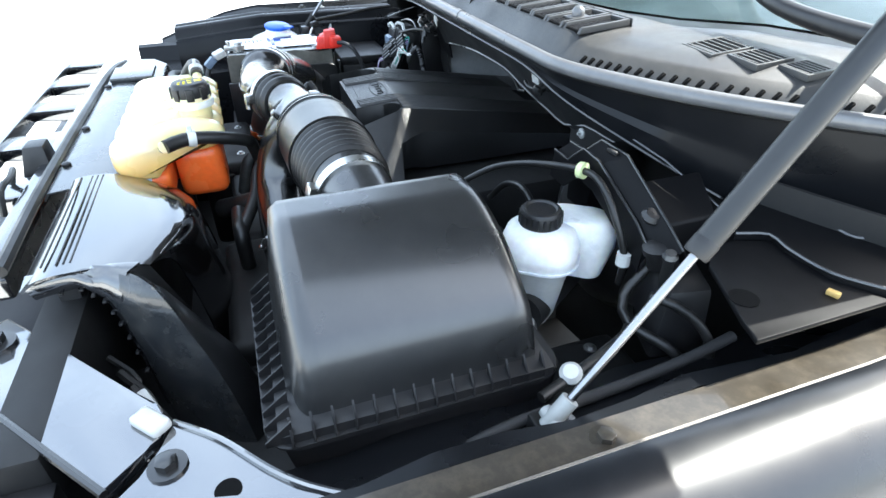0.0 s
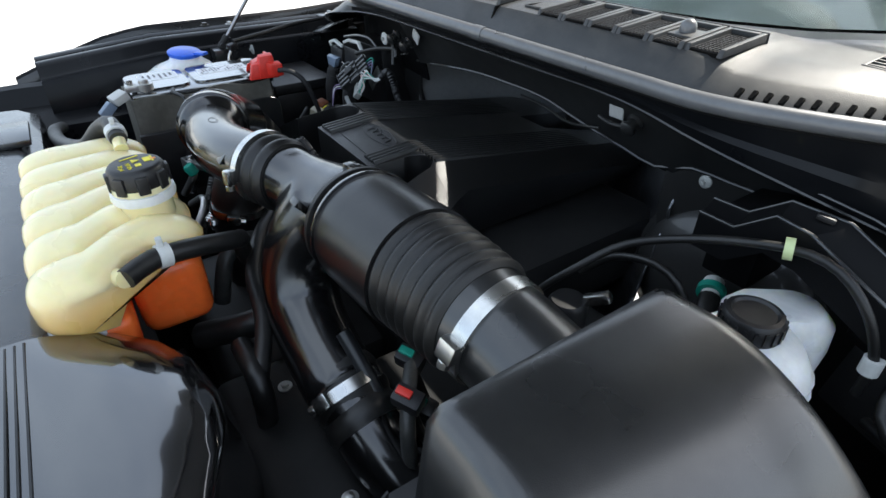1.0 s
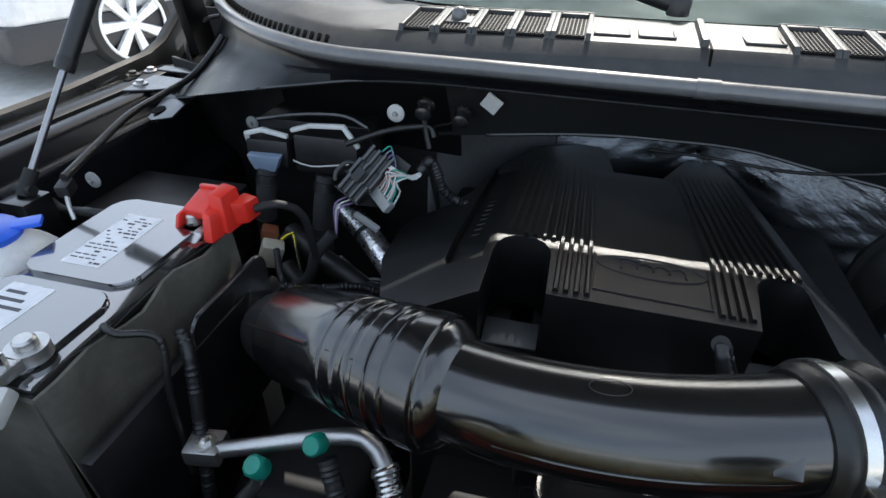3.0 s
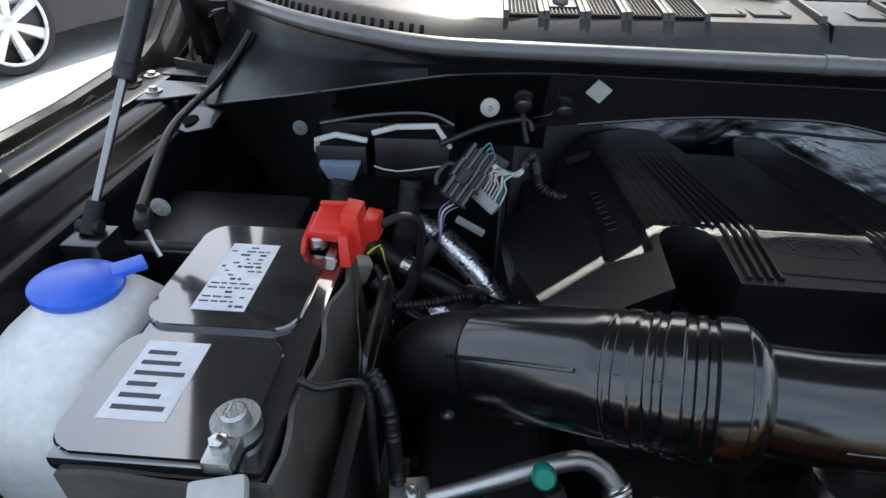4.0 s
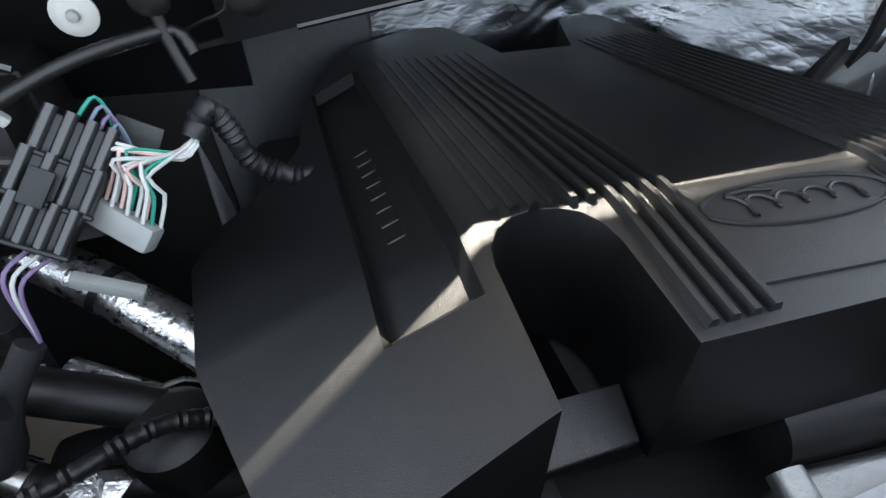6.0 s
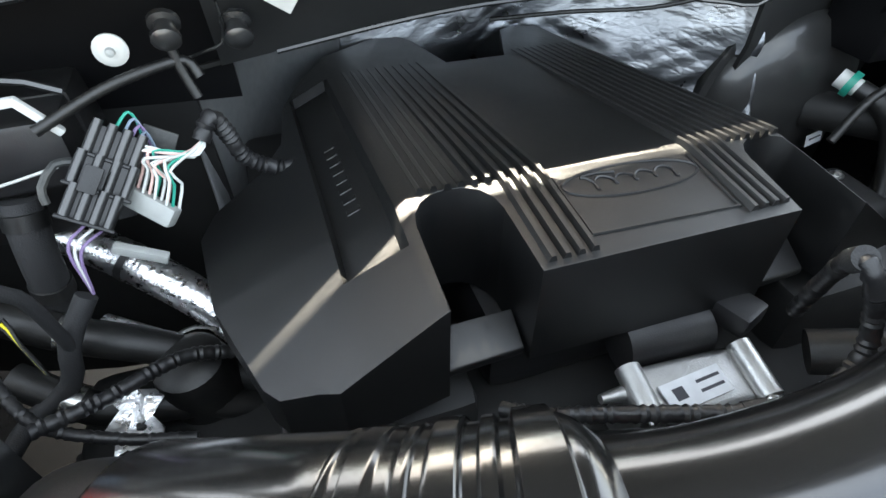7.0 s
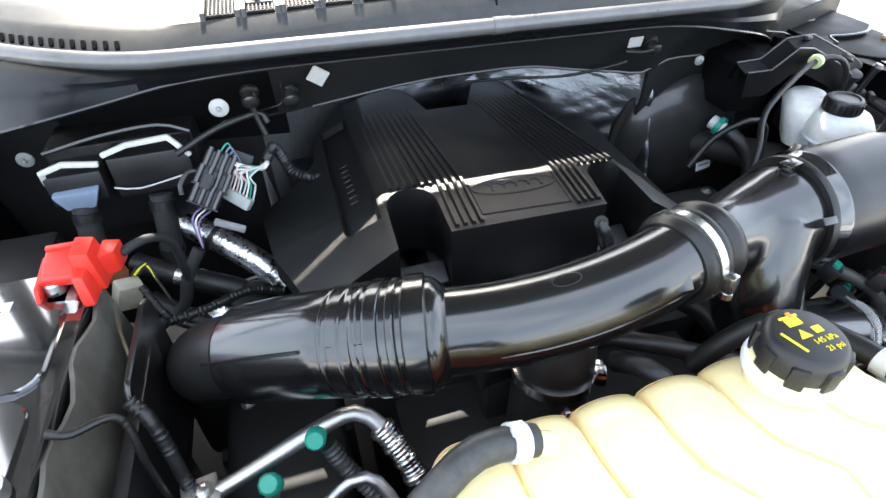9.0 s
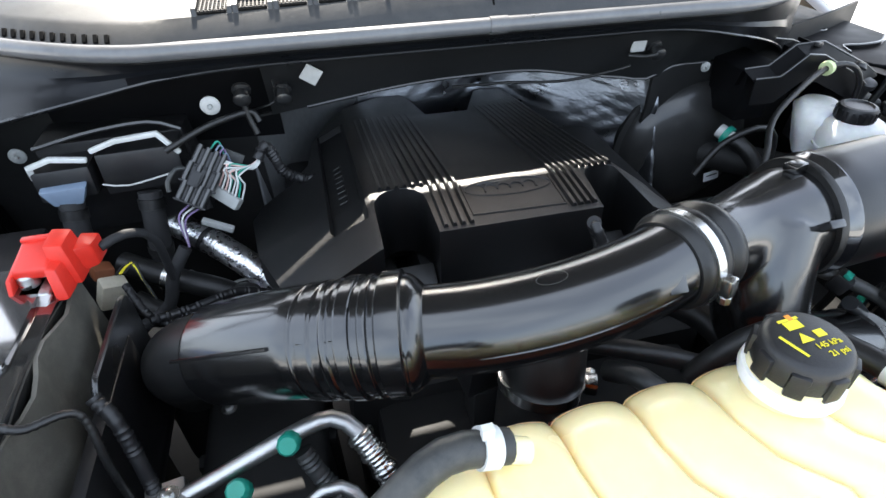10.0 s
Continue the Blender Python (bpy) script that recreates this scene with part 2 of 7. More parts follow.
def box(x0, x1, y0, y1, z0, z1, bevel=0.004, seg=2):
    bm = bmesh.new()
    bmesh.ops.create_cube(bm, size=1.0)
    moved(bm, Matrix.Translation(((x0 + x1) / 2, (y0 + y1) / 2, (z0 + z1) / 2)) @ Matrix.Diagonal((x1 - x0, y1 - y0, z1 - z0, 1)))
    if bevel:
        bmesh.ops.bevel(bm, geom=bm.edges[:], offset=bevel, segments=seg, profile=0.6, affect="EDGES", clamp_overlap=True)
    return bm


def rbox(sx, sy, sz, m, bevel=0.004, seg=2):
    return moved(box(-sx / 2, sx / 2, -sy / 2, sy / 2, -sz / 2, sz / 2, bevel, seg), m)


def hexa(corners, bevel=0.004, seg=2):
    """A six-sided solid: four lower corners, then four upper ones, both anticlockwise."""
    bm = bmesh.new()
    v = [bm.verts.new(c) for c in corners]
    for q in ((3, 2, 1, 0), (4, 5, 6, 7), (0, 1, 5, 4), (1, 2, 6, 5), (2, 3, 7, 6), (3, 0, 4, 7)):
        bm.faces.new([v[i] for i in q])
    if bevel:
        bmesh.ops.bevel(bm, geom=bm.edges[:], offset=bevel, segments=seg, profile=0.6, affect="EDGES", clamp_overlap=True)
    return bm


def prism(outline, z0, z1, bevel=0.0, seg=2):
    """A solid over an outline of (x, y), from z0 to z1; either may be a function of x and y."""
    bm = bmesh.new()
    f0 = z0 if callable(z0) else (lambda x, y: z0)
    f1 = z1 if callable(z1) else (lambda x, y: z1)
    lo = [bm.verts.new((x, y, f0(x, y))) for x, y in outline]
    hi = [bm.verts.new((x, y, f1(x, y))) for x, y in outline]
    bm.faces.new(lo[::-1])
    bm.faces.new(hi)
    n = len(outline)
    for i in range(n):
        bm.faces.new((lo[i], lo[(i + 1) % n], hi[(i + 1) % n], hi[i]))
    if bevel:
        bmesh.ops.bevel(bm, geom=bm.edges[:], offset=bevel, segments=seg, profile=0.6, affect="EDGES", clamp_overlap=True)
    return bm


def spline(pts, step=0.012, closed=False):
    """A smooth line through the points."""
    pts = [Vector(p) for p in pts]
    if len(pts) < 3:
        n = max(2, int((pts[1] - pts[0]).length / step))
        return [pts[0].lerp(pts[1], i / n) for i in range(n + 1)]
    out = []
    ext = [pts[0] * 2 - pts[1]] + pts + [pts[-1] * 2 - pts[-2]]
    for i in range(1, len(ext) - 2):
        a, b, c, d = ext[i - 1:i + 3]
        n = max(2, int((c - b).length / step))
        for j in range(n):
            t = j / n
            out.append(0.5 * ((2 * b) + (c - a) * t + (2 * a - 5 * b + 4 * c - d) * t * t + (3 * b - a - 3 * c + d) * t ** 3))
    out.append(ext[-2])
    return out


def tube(pts, radius, segs=12, step=0.012, smooth=True, wobble=0.0, squash=1.0):
    """A round bar or hose along points. radius: a number, or a function of the share 0 to 1 of the way."""
    line = spline(pts, step) if smooth else [Vector(p) for p in pts]
    length = [0.0]
    for a, b in zip(line, line[1:]):
        length.append(length[-1] + (b - a).length)
    total = length[-1] or 1
    bm = bmesh.new()
    rings = []
    t0 = (line[1] - line[0]).normalized()
    up = Vector((0, 0, 1)) if abs(t0.z) < 0.9 else Vector((1, 0, 0))
    side = t0.cross(up).normalized()
    for i, p in enumerate(line):
        t = (line[min(i + 1, len(line) - 1)] - line[max(i - 1, 0)]).normalized()
        side = (side - t * side.dot(t)).normalized()
        nrm = t.cross(side)
        r = radius(length[i] / total) if callable(radius) else radius
        if wobble:
            r *= 1 + wobble * math.sin(length[i] * 2 * math.pi / 0.006)
        rings.append([bm.verts.new(p + r * (math.cos(k) * side + squash * math.sin(k) * nrm)) for k in (2 * math.pi * j / segs for j in range(segs))])
    for a, b in zip(rings, rings[1:]):
        for j in range(segs):
            bm.faces.new((a[j], a[(j + 1) % segs], b[(j + 1) % segs], b[j]))
    bm.faces.new(rings[0][::-1])
    bm.faces.new(rings[-1])
    return bm


def lathe(profile, m=None, segs=28):
    """A turned body from (radius, height) pairs about z, set by the pose m."""
    bm = bmesh.new()
    rings = []
    for r, z in profile:
        rings.append([bm.verts.new((max(r, 1e-5) * math.cos(2 * math.pi * j / segs), max(r, 1e-5) * math.sin(2 * math.pi * j / segs), z)) for j in range(segs)])
    for a, b in zip(rings, rings[1:]):
        for j in range(segs):
            bm.faces.new((a[j], a[(j + 1) % segs], b[(j + 1) % segs], b[j]))
    bm.faces.new(rings[0][::-1])
    bm.faces.new(rings[-1])
    return moved(bm, m) if m else bm


def along(a, b):
    """A pose at a whose z axis points to b."""
    a, b = Vector(a), Vector(b)
    return Matrix.Translation(a) @ (b - a).to_track_quat("Z", "Y").to_matrix().to_4x4()


def loft(loops, caps=True):
    bm = bmesh.new()
    rows = [[bm.verts.new(p) for p in loop] for loop in loops]
    n = len(rows[0])
    for a, b in zip(rows, rows[1:]):
        for j in range(n):
            bm.faces.new((a[j], a[(j + 1) % n], b[(j + 1) % n], b[j]))
    if caps:
        bm.faces.new(rows[0][::-1])
        bm.faces.new(rows[-1])
    return bm


def sheet(rows, thick=0.0):
    """A sheet through a grid of points, thickened downwards."""
    bm = bmesh.new()
    g = [[bm.verts.new(p) for p in row] for row in rows]
    for a, b in zip(g, g[1:]):
        for j in range(len(a) - 1):
            bm.faces.new((a[j], a[j + 1], b[j + 1], b[j]))
    bmesh.ops.recalc_face_normals(bm, faces=bm.faces[:])
    if thick:
        bmesh.ops.solidify(bm, geom=bm.faces[:], thickness=thick)
    return bm


def rounded(cx, cy, sx, sy, r, z, n=5):
    """A rounded rectangle as a loop of points."""
    out = []
    for qx, qy, a0 in ((1, 1, 0), (-1, 1, 90), (-1, -1, 180), (1, -1, 270)):
        for i in range(n + 1):
            a = radians(a0 + 90 * i / n)
            out.append((cx + qx * (sx / 2 - r) + r * math.cos(a), cy + qy * (sy / 2 - r) + r * math.sin(a), z))
    return out


def text(name, words, size, m, mat, parent, depth=0.0006):
    cu = bpy.data.curves.new(name, "FONT")
    cu.body, cu.size, cu.extrude, cu.align_x, cu.align_y = words, size, depth, "CENTER", "CENTER"
    cu.resolution_u = 3
    tmp = bpy.data.objects.new(name, cu)
    me = bpy.data.meshes.new_from_object(tmp)
    bpy.data.objects.remove(tmp)
    bm = bmesh.new()
    bm.from_mesh(me)
    bpy.data.meshes.remove(me)
    return part(name, moved(bm, m), mat, parent)


def bolt(x, y, z, m=None, r=0.008, mat=None):
    """The mesh of a hexagonal bolt head on a washer, standing on a place."""
    pose_m = m if m else Matrix.Translation((x, y, z))
    return join(lathe([(r * 1.5, 0), (r * 1.5, r * 0.25), (r * 0.9, r * 0.3)], pose_m, 16), lathe([(r * 0.85, r * 0.25), (r * 0.85, r * 0.9), (r * 0.6, r)], pose_m, 6))


def band(pts_axis, radius, width, mat, parent, screw_dir, name="hose_clamp"):
    """A worm-drive clamp round a pipe: axis pose, radius, and the way in which its screw stands out."""
    a, b = Vector(pts_axis[0]), Vector(pts_axis[1])
    d = (b - a).normalized()
    m = along(a, b)
    ring = lathe([(radius, -width / 2), (radius + 0.0016, -width / 2), (radius + 0.0016, width / 2), (radius, width / 2)], m, 40)
    ob = part(name, ring, mat, parent, "bright steel worm-drive hose clamp")
    s = Vector(screw_dir)
    s = (s - d * s.dot(d)).normalized()
    tng = d.cross(s).normalized()
    centre = a + s * (radius + 0.006)
    part("screw_housing", moved(box(-0.009, 0.009, -width * 0.62, width * 0.62, -0.006, 0.006, 0.0025), Matrix.Translation(centre) @ Matrix((tng, d, s)).transposed().to_4x4()), mat, ob)
    part("screw", lathe([(0.0045, 0), (0.0055, 0.001), (0.0055, 0.007), (0.003, 0.008)], along(centre + tng * 0.009, centre + tng * 0.03), 8), mat, ob)
    return ob


# ---- setting ----
bm = bmesh.new()
bmesh.ops.create_grid(bm, x_segments=40, y_segments=40, size=400)
ground = solo("ground", bm, M_GROUND, "pale sunlit concrete lot", "ground", kind="structure", base=(0, 0, 0))


def seal_at(x):
    """The line of the rubber seal on the cowl's front edge."""
    a = abs(x)
    return Vector((x, 0.431 + 1.5 * max(0, a - 0.38) ** 1.7, 1.213 - 0.014 * x - 0.03 * max(0, a - 0.5)))


def crown(x):
    """The line along which the steel behind the cowl runs."""
    a = abs(x)
    return 0.462 + 0.16 * max(0, a - 0.18) ** 1.3 + 0.32 * max(0, a - 0.5) ** 1.5


def brow(x):
    """The front edge of the cowl's raised top: its place along y, and its height."""
    return 0.463 + 0.1 * max(0.0, abs(x) - 0.3) ** 1.3, 1.247 - 0.03 * x * x


XS = [-0.78 + 1.555 * i / 64 for i in range(65)]


def bulkhead_low(x):
    """Height of the bulkhead panel's arched lower edge."""
    if x < 0.1:
        return 1.123 - 0.25 * max(0, -0.02 - x) ** 1.6
    if x < 0.34:
        return 1.123 - 0.2 * (x - 0.1)
    return 1.095 - 0.05 * (x - 0.34)


# sloping panel under the seal, set back towards the engine recess
rows = []
for s in range(10):
    k = s / 9
    rows.append([Vector((x, max(seal_at(x).y + 0.012, seal_at(x).y + 0.012 + (crown(x) + 0.042 - seal_at(x).y - 0.012) * k ** 0.8), seal_at(x).z - 0.012 + (bulkhead_low(x) - seal_at(x).z + 0.012) * k)) for x in XS if -0.285 < x])
bulkhead = solo("wall_cowl_bulkhead", sheet(rows, 0.004), M_PANEL, "black steel bulkhead panel under the cowl seal", "bulkhead", kind="structure")
part("folded_lip", tube([Vector(p) + Vector((0, -0.003, 0.001)) for p in rows[-1][2:-12:2]], 0.0022, 6, step=0.02), M_BODY, bulkhead, "thin folded steel lip")
# recessed dark panel behind the control unit
rows = [[Vector((x, crown(x) + 0.03 + 0.03 * k, 1.2 - 0.14 * k)) for x in [-0.56 + 0.02 * i for i in range(16)]] for k in (0, 0.5, 1)]
solo("wall_cowl_recess", sheet(rows, 0.004), M_BULK, "black steel recess beside the bulkhead panel", "bulkhead", kind="structure")


def skirt_drop(x):
    """How far the skirt hangs below the seal."""
    return 0.018 + (0.65 if x > 0 else 0.34) * max(0, abs(x) - 0.25) ** 1.9


# smooth overhanging skirt below the seal, deeper towards the ends
rows = []
for s in range(9):
    k = s / 8
    rows.append([Vector((x, seal_at(x).y + 0.002 + 0.012 * k - (0.006 if k > 0.6 else 0.0) - 0.5 * max(0.0, -0.4 - x) * k * k, seal_at(x).z - 0.009 - skirt_drop(x) * k)) for x in XS])
skirt_panel = solo("trim_cowl_skirt", sheet(rows, 0.004), M_SATIN, "smooth black steel skirt under the cowl seal", "skirt", kind="structure", angle=25)
part("folded_lip", tube(rows[-1][::2], 0.0022, 6, step=0.02), M_BODY, skirt_panel, "thin folded steel lip")
part("folded_lip", tube([(0.458, 0.479, 1.142), (0.512, 0.489, 1.134), (0.566, 0.503, 1.122), (0.632, 0.523, 1.096), (0.695, 0.545, 1.068)], 0.0016, 6, smooth=False), M_LID, bulkhead, "thin folded steel lip")
# roof of the recess behind the engine
solo("wall_recess_roof", sheet([[(x, crown(x) + 0.044 + 0.3 * k, bulkhead_low(x) + 0.004 + 0.03 * k) for x in [x for x in XS if -0.315 < x < 0.39]] for k in (0, 1)], 0.004), M_DARK, "black panel over the firewall recess", "panel", kind="structure")
# sunken firewall behind the engine, clad in crinkled foil
rows = []
for s in range(90):
    k = s / 89
    row = []
    for i in range(190):
        x = -0.315 + 0.665 * i / 189
        y = 0.515 + 0.24 * (1 - min(1.0, abs(x - 0.01) / (0.335 if x < 0 else 0.36)) ** (4.0 if x < 0 else 2.4)) - (0.03 + 0.1 * min(1.0, max(0.0, (x - 0.1) / 0.12))) * k
        slack = 0.22 + 0.78 * min(1.0, max(0.0, (x + 0.02) / 0.12))
        p = Vector((x * 7 + 1.2 * k, k * 3.5 - 3 * x, 0))
        q = Vector((x * 30 + 14 * k, k * 5 + 4 * x, 3))
        c = Vector((x * 11 - 9 * k, k * 15 + 9 * x, 7))
        fold = 0.010 * noise.noise(p) + slack * (0.007 * (0.5 - abs(noise.noise(q))) + 0.005 * (0.5 - abs(noise.noise(c))) + 0.0016 * (0.5 - abs(noise.noise(q * 2.3))))
        row.append((x, y - fold, bulkhead_low(x) + 0.012 - 0.42 * k))
    rows.append(row)
# the left columns get a duller, greyer cladding than the rest
solo("wall_firewall_left", sheet([row[:52] for row in rows], 0.003), M_CLAD_GREY, "left firewall part with dull grey cladding", "firewall", kind="structure", angle=180)
firewall = solo("wall_firewall", sheet([row[51:] for row in rows], 0.003), M_FOIL, "firewall clad in crinkled silver foil insulation", "firewall", kind="structure", angle=180)
# black firewall on either side
for name, x0, x1 in (("wall_firewall_passenger", -0.86, -0.30), ("wall_firewall_driver", 0.328, 0.86)):
    rows = []
    for s in range(6):
        row = []
        for i in range(14):
            x = x0 + (x1 - x0) * i / 13
            row.append((x, crown(x) + (0.062 if x < 0 else 0.046) + 0.02 * (s > 1), 1.12 - 0.09 * s))
        rows.append(row)
    solo(name, sheet(rows, 0.006), M_DARK, "black painted firewall panel", "firewall", kind="structure")

# inner wings, shelves and the dark floor of the bay
for name, sx in (("wall_inner_wing_driver", 1), ("wall_inner_wing_passenger", -1)):
    rows = []
    prof = [(0.835, 1.035), (0.815, 1.03), (0.80, 0.99), (0.76, 0.975), (0.73, 0.96), (0.715, 0.85), (0.70, 0.55)]
    for x, z in prof:
        rows.append([(sx * (x + 0.006 * math.sin(j * 1.7)), -0.26 + 0.98 * j / 16, z) for j in range(17)])
    solo(name, sheet(rows, 0.005), M_SATIN, "satin black steel inner wing of the engine bay", "inner wing", kind="structure")
solo("floor_engine_bay", box(-0.72, 0.72, -0.25, 0.8, 0.54, 0.56, 0), M_DARK, "near-black floor under the engine", "floor", kind="structure")

# ---- cowl ----
cowl = thing("cowl_panel", (0, 0.55, 1.19), "dusty grey-black plastic windscreen cowl with mesh vents", "cowl")
CX = [-0.785 + 1.555 * i / 90 for i in range(91)]


def raised(x):
    """1 on the raised middle of the cowl, 0 on its low ends."""
    return min(1.0, max(0.0, (0.405 - abs(x)) / 0.03))


def glass_base(x):
    """Where the windscreen's lower edge lies along y."""
    return 0.562 + 0.27 * x * x + 0.08 * min(1.0, max(0.0, (abs(x) - 0.38) / 0.08))


rows = []
for k in range(9):
    row = []
    for x in CX:
        s = seal_at(x)
        r = raised(x)
        by, top = brow(x)
        low = [(s.y + 0.004, s.z - 0.004), (s.y + 0.012, s.z + 0.004), (s.y + 0.034, s.z + 0.022), (s.y + 0.045, s.z + 0.025), (s.y + 0.075, s.z + 0.031), (s.y + 0.09, s.z + 0.034), (max(glass_base(x) - 0.006, s.y + 0.1), 1.244), (max(glass_base(x), s.y + 0.11), 1.244), (max(glass_base(x) + 0.01, s.y + 0.12), 1.22)]
        high = [(s.y + 0.004, s.z - 0.004), (s.y + 0.010, s.z + 0.006), (by - 0.002, top - 0.004), (by + 0.003, top), (by + 0.02, top + 0.0025), (by + 0.08, top + 0.0085), (glass_base(x) - 0.004, top + 0.0085), (glass_base(x), top + 0.006), (glass_base(x) + 0.01, 1.225)]
        front = [(b[0] * r + a[0] * (1 - r), b[1] * r + a[1] * (1 - r)) for a, b in zip(low, high)]
        y, z = front[k]
        row.append((x, y, z))
    rows.append(row)
part("panel", sheet(rows, 0.004), M_COWL, cowl, angle=28)
line = [seal_at(x) for x in XS]
part("rubber_seal", tube(line[::2], 0.0098, 14, step=0.02), M_SEAL, cowl, "pale grey rubber hood seal")
part("seal_joint", tube([seal_at(x) for x in (0.018, 0.03, 0.042)], 0.0109, 14), M_SEAL, cowl)
part("seal_flange", tube([p + Vector((0, 0.006, -0.011)) for p in line[::2]], 0.005, 8, step=0.02, squash=0.6), M_RUBBER, cowl, "black rubber foot of the seal")
part("seam", hexa([(0.029, 0.44, 1.205), (0.0315, 0.44, 1.205), (0.0315, 0.56, 1.205), (0.029, 0.56, 1.205), (0.029, 0.4585, 1.2478), (0.0315, 0.4585, 1.2478), (0.0315, 0.56, 1.2565), (0.029, 0.56, 1.2565)], 0), M_GAP_SHADE, cowl)
# mesh vents on the raised part


def vent_base(x, y):
    """Height of the cowl's sloping top at the front of a vent."""
    by, top = brow(x)
    return top + 0.0025 + 0.0095 * (y - by - 0.02) / (0.58 - by)


def vent(x, jet=False):
    """A black plate painted as the vent's shaded depth, with a mesh between broad pale bars; some hold a washer jet."""
    yf = brow(x)[0] + 0.006
    w, d0, d1 = 0.0163, yf, yf + 0.078
    slope = Matrix.Translation((0, 0, vent_base(x, d0))) @ Matrix.Translation((0, d0, 0)) @ Matrix.Rotation(radians(4.2), 4, "X") @ Matrix.Translation((0, -d0, 0))
    side_bar = [[(x + k * w, d0 - 0.004, -0.002), (x + k * 0.0231, d0 - 0.004, -0.002), (x + k * 0.0231, d1, -0.002), (x + k * w, d1, -0.002),
                 (x + k * (w + 0.001), d0 + 0.001, 0.0062), (x + k * 0.0231, d0 + 0.001, 0.0062), (x + k * 0.0231, d1, 0.0078), (x + k * (w + 0.001), d1, 0.0078)] for k in (-1, 1)]
    side_bar[0] = [side_bar[0][i] for i in (1, 0, 3, 2, 5, 4, 7, 6)]
    frame_bm = join(hexa(side_bar[0], 0.0012), hexa(side_bar[1], 0.0012), box(x - w, x + w, d1 - 0.006, d1, -0.004, 0.0078, 0.001), box(x - 0.0231, x + 0.0231, d1 + 0.0025, d1 + 0.0045, -0.004, 0.008, 0.0008))
    v = part("vent", moved(frame_bm, slope), M_COWL, cowl)
    # uncut panel: a black plate gives the shade under the mesh
    part("opening_shade", moved(box(x - w, x + w, d0 - 0.001, d1 - 0.006, -0.003, 0.0012, 0), slope), M_GAP_SHADE, v, "black plate painting the shaded depth behind the mesh")
    spans = ((d0 + 0.001, d1 - 0.007),) if not jet else ((d0 + 0.001, d0 + 0.022), (d0 + 0.052, d1 - 0.007))
    for a, b in spans:
        bars = [box(x - w, x + w, a + j * 0.0064, a + 0.0012 + j * 0.0064, 0.0012, 0.0026, 0) for j in range(int((b - a - 0.0012) / 0.0064) + 1)]
        bars += [box(x - w + 0.0024 + j * 0.0046, x - w + 0.0036 + j * 0.0046, a, b, 0.0012, 0.0034, 0) for j in range(7)]
        part("mesh", moved(join(*bars), slope), M_MESH, v, "fine plastic mesh")
    if jet:
        part("jet_pad", moved(box(x - w, x + w, d0 + 0.022, d0 + 0.052, -0.003, 0.0055, 0.0015), slope), M_COWL, v)
        part("washer_jet", lathe([(0.0095, 0), (0.0095, 0.004), (0.0085, 0.009), (0.005, 0.0125), (0.0, 0.0135)], slope @ pose(x - 0.002, d0 + 0.04, 0.0055), 20), M_SEAL, v, "small grey washer jet")


for i in range(5):
    vent(-0.1225 - 0.0465 * i, i == 3)
for i in range(6):
    vent(0.135 + 0.0465 * i, i == 4)
for x in (-0.076, -0.026, 0.088):
    # closed shallow panels beside the joint
    yf = brow(x)[0] + 0.022
    z = vent_base(x, yf)
    part("blank_panel", moved(join(box(x - 0.021, x - 0.0185, yf, yf + 0.05, 0, 0.0035, 0.0008), box(x + 0.0185, x + 0.021, yf, yf + 0.05, 0, 0.0035, 0.0008), box(x - 0.021, x + 0.021, yf - 0.002, yf, 0, 0.003, 0.0008), box(x - 0.021, x + 0.021, yf + 0.05, yf + 0.053, 0, 0.0042, 0.0008)), Matrix.Translation((0, 0, z))), M_COWL, cowl)
part("joint_ridge", hexa([(0.018, 0.468, 1.245), (0.028, 0.468, 1.245), (0.028, 0.55, 1.252), (0.018, 0.55, 1.252), (0.02, 0.47, 1.2555), (0.028, 0.47, 1.2555), (0.028, 0.55, 1.2625), (0.02, 0.55, 1.2625)], 0.002), M_COWL, cowl)
for side in (-1, 1):
    # ridges of black blocks painting the shaded slots by the seal at the low ends
    for i in range(26):
        x = side * (0.425 + 0.0125 * i)
        s = seal_at(x)
        part("slot_shade", rbox(0.0052, 0.011, 0.004, Matrix.Translation((x, s.y + 0.019, s.z + 0.0108)) @ Matrix.Rotation(radians(40), 4, "X"), 0.0008, 1), M_GAP_SHADE, cowl)
    for x, y, z, w, d in ((0.508, 0.6, 1.2402, 0.046, 0.062), (0.564, 0.614, 1.238, 0.04, 0.052), (0.612, 0.637, 1.2345, 0.034, 0.04)):
        lay = Matrix.Translation((side * x, y, z - 0.0015)) @ Matrix.Rotation(radians(4), 4, "X") @ Matrix.Rotation(radians(side * 3), 4, "Y")
        g = part("grille", join(rbox(w + 0.008, 0.004, 0.008, lay @ pose(0, -d / 2, 0), 0.001), rbox(w + 0.008, 0.004, 0.008, lay @ pose(0, d / 2, 0), 0.001),
                                rbox(0.004, d, 0.008, lay @ pose(-w / 2 - 0.002, 0, 0), 0.001), rbox(0.004, d, 0.008, lay @ pose(w / 2 + 0.002, 0, 0), 0.001)), M_COWL, cowl)
        # black plate paints the dark depth below the slats
        part("opening_shade", rbox(w, d - 0.002, 0.004, lay @ pose(0, 0, 0.0005), 0), M_GAP_SHADE, g, "black plate painting the shaded depth behind the slats")
        for q in range(6):
            part("slat", rbox(w, 0.0024, 0.002, lay @ pose(0, -d / 2 + d * (q + 0.5) / 6, 0.003), 0), M_COWL, g)

